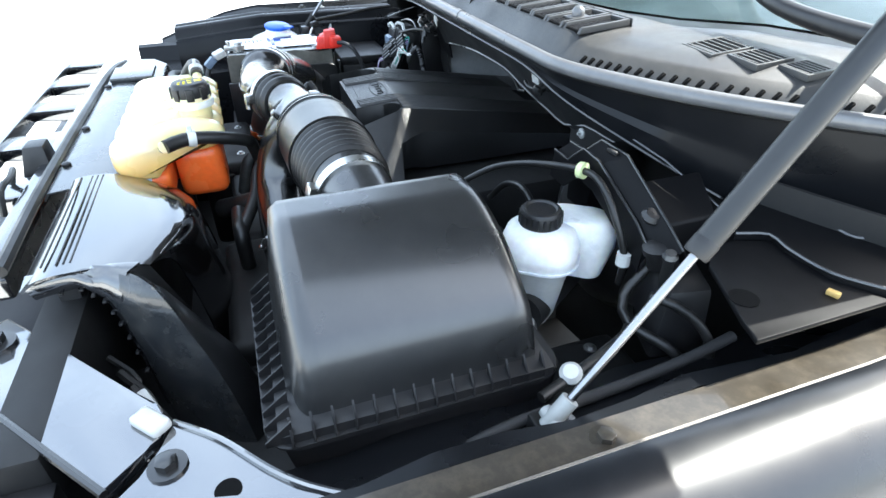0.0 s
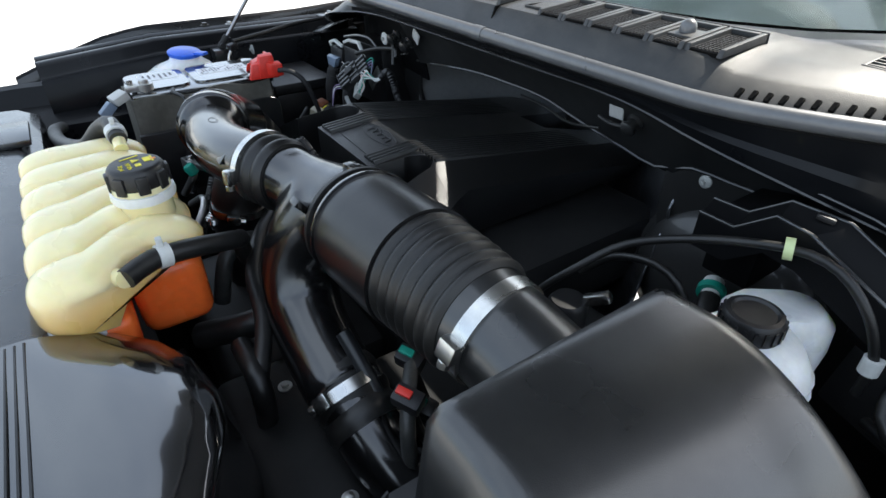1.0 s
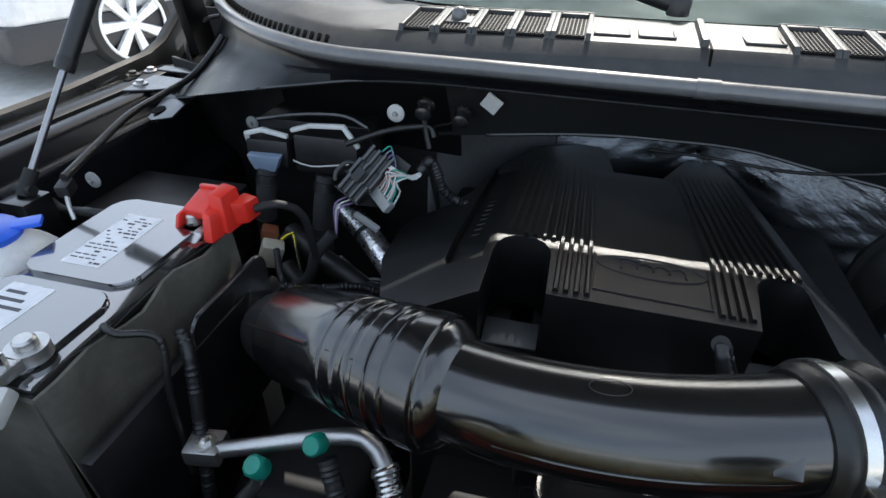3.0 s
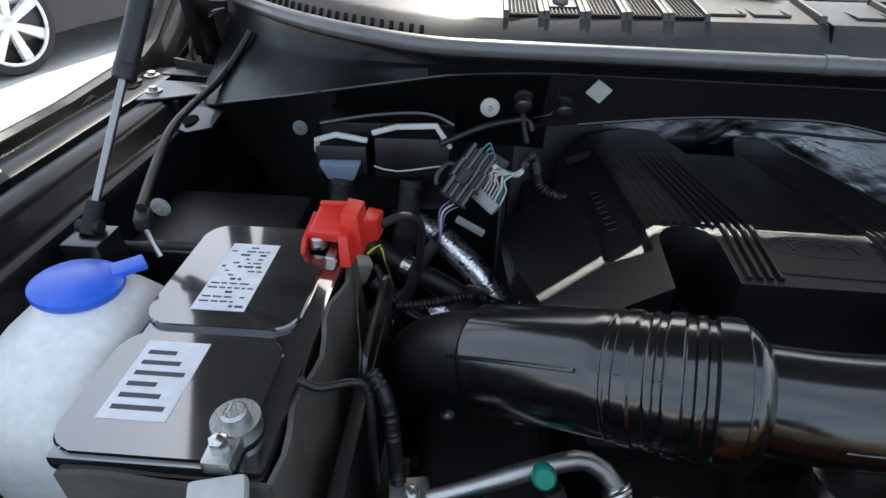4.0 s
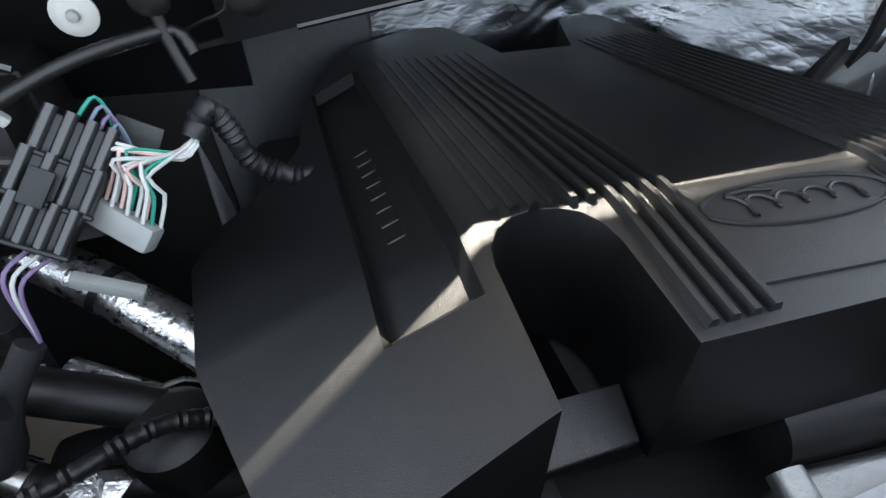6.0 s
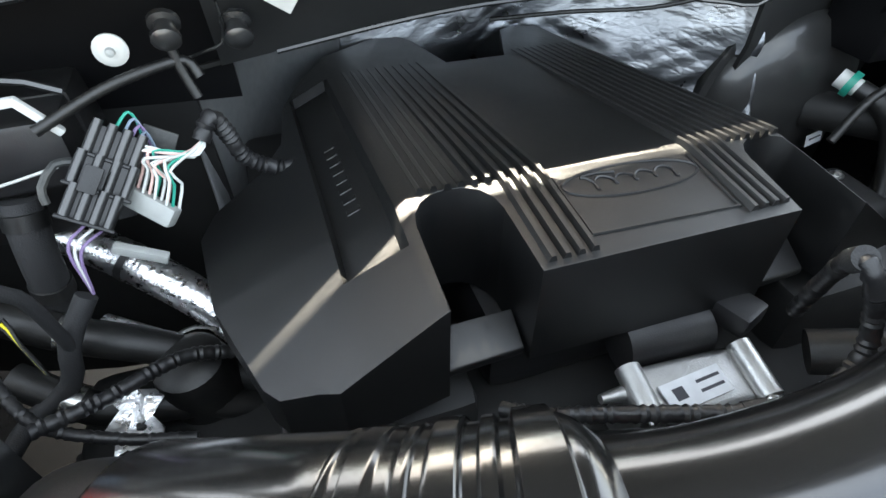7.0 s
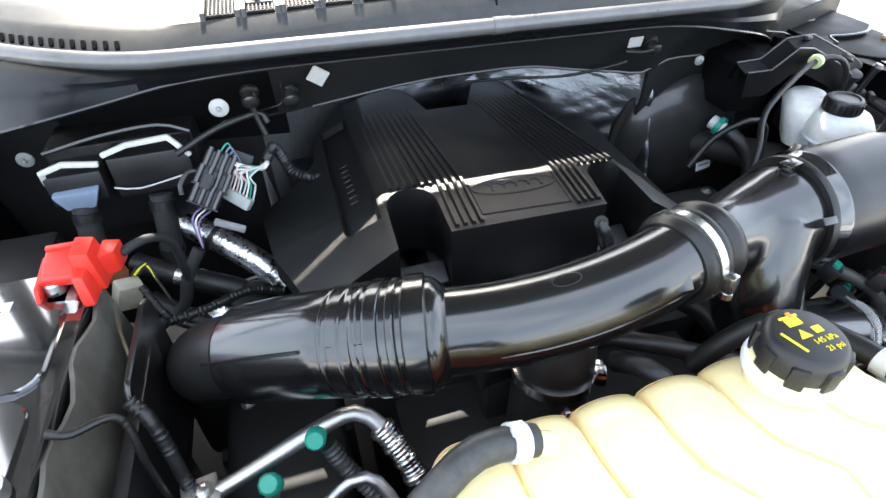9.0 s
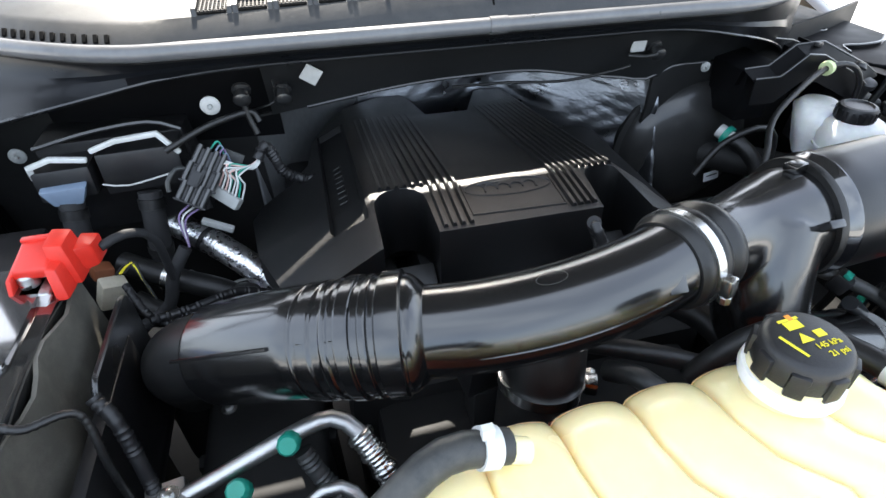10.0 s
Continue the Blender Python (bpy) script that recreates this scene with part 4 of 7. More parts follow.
fuse_walls = ypiece.modifiers.new("fuse_walls", "REMESH")
fuse_walls.mode, fuse_walls.voxel_size, fuse_walls.use_smooth_shade = "VOXEL", 0.0032, True
soften = ypiece.modifiers.new("soften", "SMOOTH")
soften.factor, soften.iterations = 0.8, 24
part("branch_pipe", tube(LEG[5:], 0.0365, 32), M_TUBE, intake)
band([(0.322, 0.042, 0.949), (0.35, 0.046, 0.93)], 0.0405, 0.013, M_STEEL, intake, (-0.1, -0.6, 0.7))
part("branch_cuff", tube([(0.295, 0.043, 0.958), (0.36, 0.048, 0.925)], bellows(3, 0.0385, 0.042), 36, step=0.002), M_RUBBER, intake)

# ---- air filter box ----
airbox = thing("air_filter_box", (0.62, 0.125, 0.9), "satin black air filter box with a ribbed tray rim", "air filter box")


lid_rows = []
for u in range(25):
    s = u / 24
    row = []
    for w in range(25):
        q = w / 24
        x = 0.512 + 0.208 * s
        y = 0.008 + (0.245 + 0.012 * s) * q
        over = 1.132 - 0.018 * max(0, s - 0.28) - 0.55 * max(0, s - 0.35) ** 2 * 0.28
        edge = min(q, 1 - q) * 0.25
        over -= 0.075 * max(0.0, 1 - edge / 0.018) ** 2.5
        over -= 0.07 * max(0.0, (s - 0.88) / 0.12) ** 2
        over -= 0.05 * max(0.0, (0.06 - s) / 0.06) ** 2
        row.append((x, y, over - 0.03 * max(0, s - 0.3)))
    lid_rows.append(row)
bm = sheet(lid_rows)
skirt = bmesh.ops.extrude_edge_only(bm, edges=[e for e in bm.edges if e.is_boundary])
for v in skirt["geom"]:
    if isinstance(v, bmesh.types.BMVert):
        c = Vector((0.6, 0.137, 0))
        v.co.z = 0.989
        v.co.x = c.x + (v.co.x - c.x) * 1.06
        v.co.y = c.y + (v.co.y - c.y) * 1.06
part("lid", bm, M_LID, airbox, "satin lid with a soft crowned top", angle=50)
part("tray", hexa([(0.49, 0.02, 0.8), (0.71, 0.02, 0.8), (0.71, 0.25, 0.8), (0.49, 0.25, 0.8), (0.475, -0.008, 1.0), (0.73, -0.012, 1.0), (0.735, 0.27, 1.0), (0.475, 0.275, 1.0)], 0.01), M_BLACK, airbox)
part("flange", prism([(x, y) for x, y, _ in rounded(0.604, 0.130, 0.262, 0.304, 0.03, 0)], 0.983, 0.9885, 0.0015, 1), M_BLACK, airbox)
for i in range(14):
    x = 0.484 + 0.0185 * i
    part("fin", hexa([(x, -0.021, 0.9885), (x + 0.0022, -0.021, 0.9885), (x + 0.0022, 0.003, 0.9885), (x, 0.003, 0.9885), (x, -0.021, 0.994), (x + 0.0022, -0.021, 0.994), (x + 0.0022, 0.004, 1.014), (x, 0.004, 1.014)], 0), M_BLACK, airbox)
for i in range(14):
    y = 0.001 + 0.0195 * i
    part("fin", hexa([(0.72, y, 0.9885), (0.734, y, 0.9885), (0.734, y + 0.0022, 0.9885), (0.72, y + 0.0022, 0.9885), (0.72, y, 1.014), (0.734, y, 0.994), (0.734, y + 0.0022, 0.994), (0.72, y + 0.0022, 1.014)], 0), M_BLACK, airbox)
for y0, y1 in ((0.06, 0.113), (0.12, 0.15), (0.157, 0.225)):
    part("lower_bar", box(0.71, 0.735, y0, y1, 0.938, 0.952, 0.004), M_LID, airbox)
for i in range(8):
    part("tray_rib", box(0.705, 0.724, 0.03 + 0.03 * i, 0.033 + 0.03 * i, 0.85, 0.983, 0.001), M_BLACK, airbox)

# ---- intake scoop on the radiator support ----
scoop = thing("air_scoop", (0.45, -0.18, 0.9), "shiny black plastic air scoop arching over the radiator support", "air scoop")


def between(pts, u):
    """The place at the share u along a line of points."""
    k = min(len(pts) - 2, int(u * (len(pts) - 1)))
    return Vector(pts[k]).lerp(Vector(pts[k + 1]), u * (len(pts) - 1) - k)


REAR = [(0.2, -0.185), (0.235, -0.165), (0.275, -0.13), (0.315, -0.11), (0.37, -0.101), (0.41, -0.104), (0.45, -0.118), (0.475, -0.13)]
FALL = ((0.010, -0.003), (0.019, -0.010), (0.025, -0.021), (0.029, -0.045), (0.038, -0.12), (0.05, -0.25))
rows = []
for x, yr in REAR:
    row = []
    for c in range(13):
        u = c / 12
        row.append((x, -0.252 + (yr + 0.252) * u, 1.058 - 0.014 * (1 - u) ** 8 - 0.005 * u ** 6))
    rows.append(row + [(x - 0.02 * k, row[-1][1] + dy, row[-1][2] + dz) for k, (dy, dz) in enumerate(FALL)])
crest = [(0.452, -0.25, 1.05), (0.466, -0.2, 1.0575), (0.482, -0.16, 1.059), (0.498, -0.138, 1.057)]
nose = [(0.462, -0.25, 1.04), (0.474, -0.2, 1.048), (0.49, -0.168, 1.045), (0.507, -0.148, 1.035)]
rim = [(0.452, -0.25, 1.02), (0.465, -0.195, 1.034), (0.481, -0.171, 1.02), (0.488, -0.162, 0.985)]
part("duct", join(sheet(rows, 0.003), sheet([rows[-1][:13]] + [[between(line, c / 12) for c in range(13)] for line in (crest, nose, rim)], 0.003)), M_DUCT, scoop, angle=75)
upper = spline([(0.491, -0.144, 1.058), (0.515, -0.121, 1.056), (0.532, -0.106, 1.04), (0.546, -0.089, 1.0), (0.566, -0.069, 0.95), (0.581, -0.052, 0.88), (0.59, -0.044, 0.82)], 0.012)
lower = spline([(0.481, -0.171, 1.02), (0.485, -0.166, 1.003), (0.488, -0.162, 0.985), (0.499, -0.154, 0.94), (0.514, -0.143, 0.87), (0.525, -0.137, 0.8)], 0.012)
rows = []
for i in range(17):
    a, b = between(upper, i / 16), between(lower, i / 16)
    rows.append([a, a.lerp(b, 0.15) + Vector((0.005, -0.001, 0.005)), a.lerp(b, 0.5) + Vector((0.009, -0.005, 0.006)), a.lerp(b, 0.85) + Vector((0.006, -0.004, 0.003)), b])
part("side_channel", sheet(rows, 0.003), M_RESIST, scoop, "satin grey-black channel falling beside the duct", angle=60)
edge = [(0.475, -0.13, 1.053)] + [tuple(p) for p in upper[::3]]
part("rear_wall", sheet([[Vector(p) for p in edge], [Vector(p) + Vector((-0.006, 0.008, -0.008)) for p in edge], [Vector((p[0] - 0.03, p[1] + 0.03, min(p[2] - 0.03, 0.96))) for p in edge], [Vector((p[0] - 0.06, p[1] + 0.05, 0.80)) for p in edge]], 0.003), M_LID, scoop, angle=60)
for off in (-0.232, -0.217, -0.210, -0.203):
    part("groove", tube([(0.205, off, 1.0574), (0.452, off, 1.0574)], 0.0013, 6, smooth=False), M_BLACK, scoop)
part("rim", tube(rim + [(0.499, -0.154, 0.94), (0.514, -0.143, 0.87)], 0.003, 6), M_DUCT, scoop)
for i in range(9):
    p = between(rim + [(0.499, -0.154, 0.94), (0.514, -0.143, 0.87)], 0.12 + 0.09 * i)
    part("rim_tooth", rbox(0.008, 0.004, 0.003, Matrix.Translation(p + Vector((0.003, -0.003, -0.003))), 0.0005, 1), M_BLACK, scoop)
part("support_leg", box(0.25, 0.44, -0.235, -0.21, 0.8, 1.04, 0.006), M_BLACK, scoop)

# ---- coolant reservoir ----
degas = thing("coolant_reservoir", (0.0, -0.11, 0.93), "cream translucent coolant reservoir half full of orange coolant", "coolant reservoir")
loops = []
NX = 96
for i in range(NX + 1):
    s = i / NX
    x = -0.2 + 0.405 * s
    lob = abs(math.sin(math.pi * (s * 6.0)))
    endr = min(1, s / 0.07, (1 - s) / 0.07)
    sc = 0.75 + 0.25 * math.sqrt(max(0.0, 1 - (1 - endr) ** 2))
    swell = 0.005 * lob ** 0.5
    y0, y1 = -0.188 - swell, -0.042 + swell + 0.012 * s
    zt = 1.086 + 0.013 * lob ** 0.45 + 0.005 * s
    cy = (y0 + y1) / 2
    loop = []
    for a in range(40):
        th = 2 * math.pi * a / 40
        cx_, sz_ = math.cos(th), math.sin(th)
        px = math.copysign(abs(cx_) ** 0.55, cx_)
        pz = math.copysign(abs(sz_) ** 0.6, sz_)
        low = 1.035 if px < -0.15 else 1.052
        zc, hz = (zt + low) / 2, (zt - low) / 2
        crease = 0.007 * math.exp(-((px + 0.1) / 0.09) ** 2) if sz_ > 0 else 0.0
        drop = 0.010 * max(0.0, px) ** 2
        xx = -0.2 + (0.405 - 0.055 * min(1.0, max(0.0, (px + 0.25) / 0.35))) * s
        loop.append((xx, cy + px * (y1 - y0) / 2 * sc, zc + pz * hz * sc - (crease + drop) * (sz_ > 0)))
    loops.append(loop)
part("upper_body", loft(loops), M_DEGAS, degas, "cream upper half with rounded lobes", angle=60)
part("coolant_chamber", box(0.06, 0.15, -0.113, -0.036, 0.972, 1.062, 0.022, 4), M_COOL, degas, "orange coolant showing in the lower half")
part("coolant_chamber", box(0.09, 0.2, -0.178, -0.116, 0.995, 1.044, 0.014, 3), M_COOL, degas, "orange coolant showing in the lower half")
part("coolant_chamber", box(-0.19, 0.06, -0.178, -0.05, 0.97, 1.05, 0.015, 3), M_COOL, degas, "orange coolant showing in the lower half")
part("neck", lathe([(0.027, 1.085), (0.027, 1.115), (0.030, 1.118), (0.030, 1.126), (0.027, 1.127)], Matrix.Translation((0.076, -0.068, 0)), 32), M_DEGAS, degas)
part("neck_collar", lathe([(0.027, 1.108), (0.0325, 1.109), (0.0335, 1.113), (0.0325, 1.119), (0.028, 1.12)], Matrix.Translation((0.076, -0.068, 0)), 36), M_WHITEP, degas, "milky white collar under the cap")
capm = pose(0.076, -0.068, 1.121, 0, 0, 0)
capo = part("cap", lathe([(0.0285, 0), (0.0295, 0.002), (0.0295, 0.014), (0.0285, 0.023), (0.026, 0.0265), (0.023, 0.0275), (0.0, 0.0275)], capm, 40), M_BLACK, degas, "black screw cap with yellow warning print")
for a in range(0, 360, 45):
    part("grip", rbox(0.007, 0.012, 0.02, pose(0.076, -0.068, 1.132, 0, 0, a) @ pose(0.0282, 0, 0), 0.002), M_BLACK, capo)
cap_top = pose(0.075, -0.068, 1.1488, 0, 0, 4)
part("print_block", join(rbox(0.012, 0.007, 0.0004, cap_top @ pose(0.0, 0.013, 0), 0), rbox(0.016, 0.002, 0.0004, cap_top @ pose(0, 0.018, 0), 0)), M_YELLOW, capo)
part("print_mark", rbox(0.004, 0.005, 0.0004, cap_top @ pose(0.002, 0.019, 0.0002), 0), M_ORANGE, capo)
part("print_triangle", moved(prism([(-0.005, -0.002), (0.005, -0.002), (0, 0.006)], 0, 0.0004), cap_top @ pose(-0.002, 0.0, 0)), M_YELLOW, capo)
part("print_square", rbox(0.007, 0.006, 0.0004, cap_top @ pose(0.011, 0.002, 0), 0), M_YELLOW, capo)
text("print_line", "145 kPa", 0.0062, cap_top @ pose(0.009, -0.007, 0), M_YELLOW, capo, 0.0002)
text("print_line", "21 psi", 0.0062, cap_top @ pose(0.010, -0.0145, 0), M_YELLOW, capo, 0.0002)
part("print_bar", rbox(0.002, 0.02, 0.0004, cap_top @ pose(-0.014, -0.002, 0, 0, 0, 15), 0), M_YELLOW, capo)
part("mount_tab", hexa([(0.185, -0.19, 0.99), (0.215, -0.185, 0.985), (0.215, -0.15, 0.985), (0.185, -0.15, 0.99), (0.17, -0.19, 1.045), (0.2, -0.185, 1.045), (0.2, -0.14, 1.045), (0.17, -0.15, 1.045)], 0.004), M_MILK, degas, "milky clear mounting tab")
part("outlet", tube([(0.178, -0.12, 1.08), (0.197, -0.112, 1.085)], 0.009, 12), M_DEGAS, degas)
part("inlet", tube([(-0.115, -0.068, 1.098), (-0.155, -0.066, 1.116)], 0.009, 12), M_DEGAS, degas)


def hose(name, pts, r, mat, label, category="hose", wob=0.0, clamps=(), segs=12, bands=()):
    h = thing(name, pts[0], label, category)
    part("tube", tube(pts, r, segs, wobble=wob, step=0.0025 if wob else 0.012), mat, h)
    for i, colour in clamps:
        ln = spline(pts)
        p, q = ln[i], ln[min(i + 1, len(ln) - 1)] if i >= 0 else ln[i - 1]
        part("clip", join(lathe([(r + 0.0002, -0.006), (r + 0.002, -0.006), (r + 0.002, 0.006), (r + 0.0002, 0.006)], along(p, q), 20), rbox(0.008, 0.006, 0.012, Matrix.Translation(p + Vector((0, 0, r + 0.004))), 0.001)), colour, h, "spring clip")
    for share, colour, kind_name in bands:
        ln = spline(pts)
        i = min(len(ln) - 2, int(share * len(ln)))
        part(kind_name, lathe([(r, -0.007), (r + 0.0016, -0.0065), (r + 0.0016, 0.0065), (r, 0.007)], along(ln[i], ln[i + 1]), 18), colour, h)
    return h


hose("overflow_hose", [(0.197, -0.112, 1.085), (0.18, -0.085, 1.087), (0.172, -0.05, 1.083), (0.16, -0.012, 1.072), (0.14, 0.008, 1.058), (0.11, 0.012, 1.04), (0.09, 0.02, 1.0)], 0.0105, M_RUBBER, "black rubber overflow hose with a white spring clip", clamps=((3, M_WHITE),))
hose("degas_hose", [(-0.128, -0.067, 1.108), (-0.17, -0.07, 1.118), (-0.21, -0.085, 1.1), (-0.27, -0.11, 1.06), (-0.38, -0.14, 1.035), (-0.5, -0.15, 1.02), (-0.62, -0.14, 0.99)], 0.0115, M_HOSE, "grey rubber coolant hose with a pale spring clip", clamps=((1, M_WHITE),))

# ---- battery, passenger side ----
battery = thing("battery", (-0.552, 0.13, 0.87), "black car battery with paper labels on its lid", "battery")
part("case", box(-0.622, -0.482, -0.005, 0.265, 0.87, 1.05, 0.006), M_BATT, battery)
part("lid", box(-0.626, -0.479, -0.009, 0.268, 1.048, 1.064, 0.005), M_BATT, battery)
part("raised_panel", prism([(x, y) for x, y, _ in rounded(-0.562, 0.192, 0.132, 0.152, 0.02, 0)], 1.063, 1.0695, 0.0015, 1), M_BATT, battery)
part("raised_panel", prism([(x, y) for x, y, _ in rounded(-0.562, 0.05, 0.132, 0.112, 0.02, 0)], 1.063, 1.0695, 0.0015, 1), M_BATT, battery)
lab = part("label", box(-0.592, -0.545, 0.135, 0.235, 1.0694, 1.0699, 0), M_LABEL, battery, "white printed paper label")
random.seed(5)
for i in range(15):
    x = -0.589
    while x < -0.552:
        w = random.uniform(0.003, 0.009)
        if random.random() < 0.7:
            part("print_bar", box(x, min(x + w, -0.548), 0.139 + 0.0063 * i, 0.1406 + 0.0063 * i + 0.001 * (i % 3 == 0), 1.0699, 1.0703, 0), M_INK, lab)
        x += w + 0.0022
lab = part("label", box(-0.606, -0.556, 0.02, 0.095, 1.0694, 1.0699, 0), M_LABEL, battery, "white printed paper label")
for i in range(6):
    part("print_bar", box(-0.600, -0.562 - 0.008 * (i % 3), 0.028 + 0.0105 * i, 0.032 + 0.0105 * i, 1.0699, 1.0703, 0), M_INK, lab)
part("negative_post", lathe([(0.010, 0), (0.009, 0.022), (0.007, 0.024)], Matrix.Translation((-0.505, 0.02, 1.064)), 16), M_ALU, battery)
part("positive_post", lathe([(0.010, 0), (0.009, 0.016), (0.007, 0.018)], Matrix.Translation((-0.507, 0.24, 1.064)), 16), M_ALU, battery)
clampn = thing("battery_clamp", (-0.505, 0.015, 1.066), "dull metal battery clamp with a sensor and cable", "battery clamp")
part("ring", lathe([(0.0105, 0.002), (0.0165, 0.002), (0.0165, 0.014), (0.0105, 0.014)], Matrix.Translation((-0.505, 0.02, 1.066)), 20), M_ALU, clampn)
part("jaw", box(-0.515, -0.495, -0.015, 0.008, 1.068, 1.08, 0.003), M_ALU, clampn)
part("bolt", lathe([(0.006, 0), (0.006, 0.012), (0.003, 0.014)], Matrix.Translation((-0.505, -0.004, 1.078)), 6), M_STEEL, clampn)
part("sensor", rbox(0.035, 0.03, 0.016, pose(-0.50, -0.03, 1.062, 20, 0, 15), 0.004), M_GREYCLIP, clampn)
part("connector", rbox(0.018, 0.03, 0.018, pose(-0.49, -0.055, 1.045, 40, 0, 10), 0.004), M_BLUEGREY, clampn, "blue-grey plug")
part("cable", tube([(-0.49, -0.06, 1.035), (-0.47, -0.075, 0.99), (-0.46, -0.06, 0.93)], 0.006, 10), M_RUBBER, clampn)
red = thing("terminal_cover", (-0.50, 0.24, 1.064), "bright red plastic cover over the positive terminal", "terminal cover")
part("body", hexa([(-0.520, 0.236, 1.078), (-0.478, 0.232, 1.078), (-0.474, 0.282, 1.066), (-0.522, 0.284, 1.066), (-0.514, 0.233, 1.090), (-0.481, 0.229, 1.091), (-0.479, 0.264, 1.105), (-0.508, 0.266, 1.104)], 0.0035, 3), M_RED, red)
part("side_flap", hexa([(-0.5225, 0.222, 1.0645), (-0.518, 0.222, 1.0645), (-0.518, 0.28, 1.0645), (-0.524, 0.28, 1.0645), (-0.520, 0.228, 1.084), (-0.515, 0.228, 1.084), (-0.513, 0.272, 1.09), (-0.519, 0.272, 1.09)], 0.002), M_RED, red)
part("side_flap", hexa([(-0.482, 0.216, 1.060), (-0.470, 0.216, 1.060), (-0.466, 0.264, 1.060), (-0.476, 0.264, 1.060), (-0.484, 0.226, 1.091), (-0.474, 0.226, 1.090), (-0.468, 0.26, 1.092), (-0.478, 0.26, 1.096)], 0.003), M_RED, red)
part("hump", hexa([(-0.485, 0.236, 1.066), (-0.462, 0.236, 1.062), (-0.460, 0.276, 1.06), (-0.484, 0.278, 1.066), (-0.483, 0.242, 1.108), (-0.466, 0.241, 1.106), (-0.463, 0.268, 1.108), (-0.481, 0.27, 1.110)], 0.003), M_RED, red)
part("spout", hexa([(-0.466, 0.250, 1.066), (-0.450, 0.258, 1.066), (-0.447, 0.282, 1.066), (-0.462, 0.278, 1.066), (-0.466, 0.250, 1.094), (-0.450, 0.258, 1.092), (-0.447, 0.282, 1.090), (-0.462, 0.278, 1.096)], 0.003), M_RED, red)
part("ridge", hexa([(-0.509, 0.262, 1.102), (-0.48, 0.26, 1.103), (-0.48, 0.266, 1.103), (-0.509, 0.268, 1.102), (-0.508, 0.262, 1.1065), (-0.48, 0.26, 1.1075), (-0.48, 0.266, 1.1075), (-0.508, 0.268, 1.1065)], 0.001, 1), M_RED, red)
part("terminal_plate", hexa([(-0.516, 0.222, 1.065), (-0.486, 0.218, 1.065), (-0.484, 0.26, 1.065), (-0.516, 0.26, 1.065), (-0.514, 0.223, 1.0695), (-0.487, 0.219, 1.0695), (-0.486, 0.26, 1.0695), (-0.514, 0.26, 1.0695)], 0.001, 1), M_ALU, red, "bright terminal plate")
part("terminal_tongue", rbox(0.014, 0.02, 0.0025, pose(-0.492, 0.212, 1.064, 20, 0, -12), 0.0008, 1), M_ALU, red, "bright terminal plate")
part("terminal_bolt", lathe([(0.007, 0), (0.007, 0.004), (0.005, 0.0045), (0.005, 0.008)], pose(-0.508, 0.236, 1.0695), 12), M_STEEL, red)
wrap = thing("battery_wrap", (-0.465, 0.13, 0.87), "grey felt insulation wrap round the battery side", "battery wrap")
part("side_sheet", sheet([[(-0.477 + 0.012 * k + 0.004 * math.sin(j * 1.3 + k), -0.012 + 0.27 * j / 14, 1.058 - 0.19 * k + 0.004 * math.sin(j * 0.9)) for j in range(15)] for k in (0, 0.33, 0.66, 1)], 0.004), M_WRAP, wrap)
part("front_sheet", sheet([[(-0.62 + 0.145 * j / 8, -0.013 - 0.004 * k, 1.052 - 0.18 * k + 0.003 * math.sin(j)) for j in range(9)] for k in (0, 0.5, 1)], 0.004), M_WRAP, wrap)
tray = thing("battery_tray", (-0.54, 0.13, 0.56), "black plastic battery tray with a tall side bracket", "battery tray")
part("base", box(-0.64, -0.44, -0.03, 0.29, 0.845, 0.869, 0.005), M_BLACK, tray)
part("leg", box(-0.6, -0.48, 0.0, 0.25, 0.561, 0.845, 0.01), M_DARK, tray)


def upright_panel(x, y0, y1, z0, z1, r, t):
    """A thin standing panel across x with rounded upper corners."""
    out = [(y0, z0), (y1, z0)] + [(y1 - r + r * math.cos(radians(a)), z1 - r + r * math.sin(radians(a))) for a in (0, 22, 45, 67, 90)] + [(y0 + r - r * math.sin(radians(a)), z1 - r + r * math.cos(radians(a))) for a in (0, 22, 45, 67, 90)]
    return moved(prism(out, 0, t, 0.0015, 1), Matrix.Translation((x, 0, 0)) @ Matrix(((0, 0, 1, 0), (1, 0, 0, 0), (0, 1, 0, 0), (0, 0, 0, 1))))


part("side_bracket", upright_panel(-0.446, 0.12, 0.262, 0.86, 1.03, 0.02, 0.006), M_LID, tray, "grey-black standing side panel")
part("side_wall", box(-0.452, -0.438, -0.02, 0.22, 0.869, 1.0, 0.004), M_BLACK, tray)
hose("battery_lead", [(-0.449, 0.272, 1.078), (-0.428, 0.29, 1.078), (-0.412, 0.315, 1.05), (-0.42, 0.345, 0.96)], 0.005, M_TAPE, "taped black battery lead from the red cover", "cable")
hose("sensor_wire", [(-0.477, 0.066, 1.068), (-0.46, 0.062, 1.066), (-0.43, 0.075, 1.055), (-0.424, 0.06, 1.0), (-0.42, 0.05, 0.9)], 0.0035, M_RUBBER, "thin black sensor wire with a red tip", "cable", 0.12)
hose("side_loom", [(-0.43, 0.1, 1.045), (-0.415, 0.085, 1.02), (-0.405, 0.06, 0.95), (-0.40, 0.04, 0.88)], 0.0065, M_BLACK, "black corrugated wiring loom", "loom", 0.1)

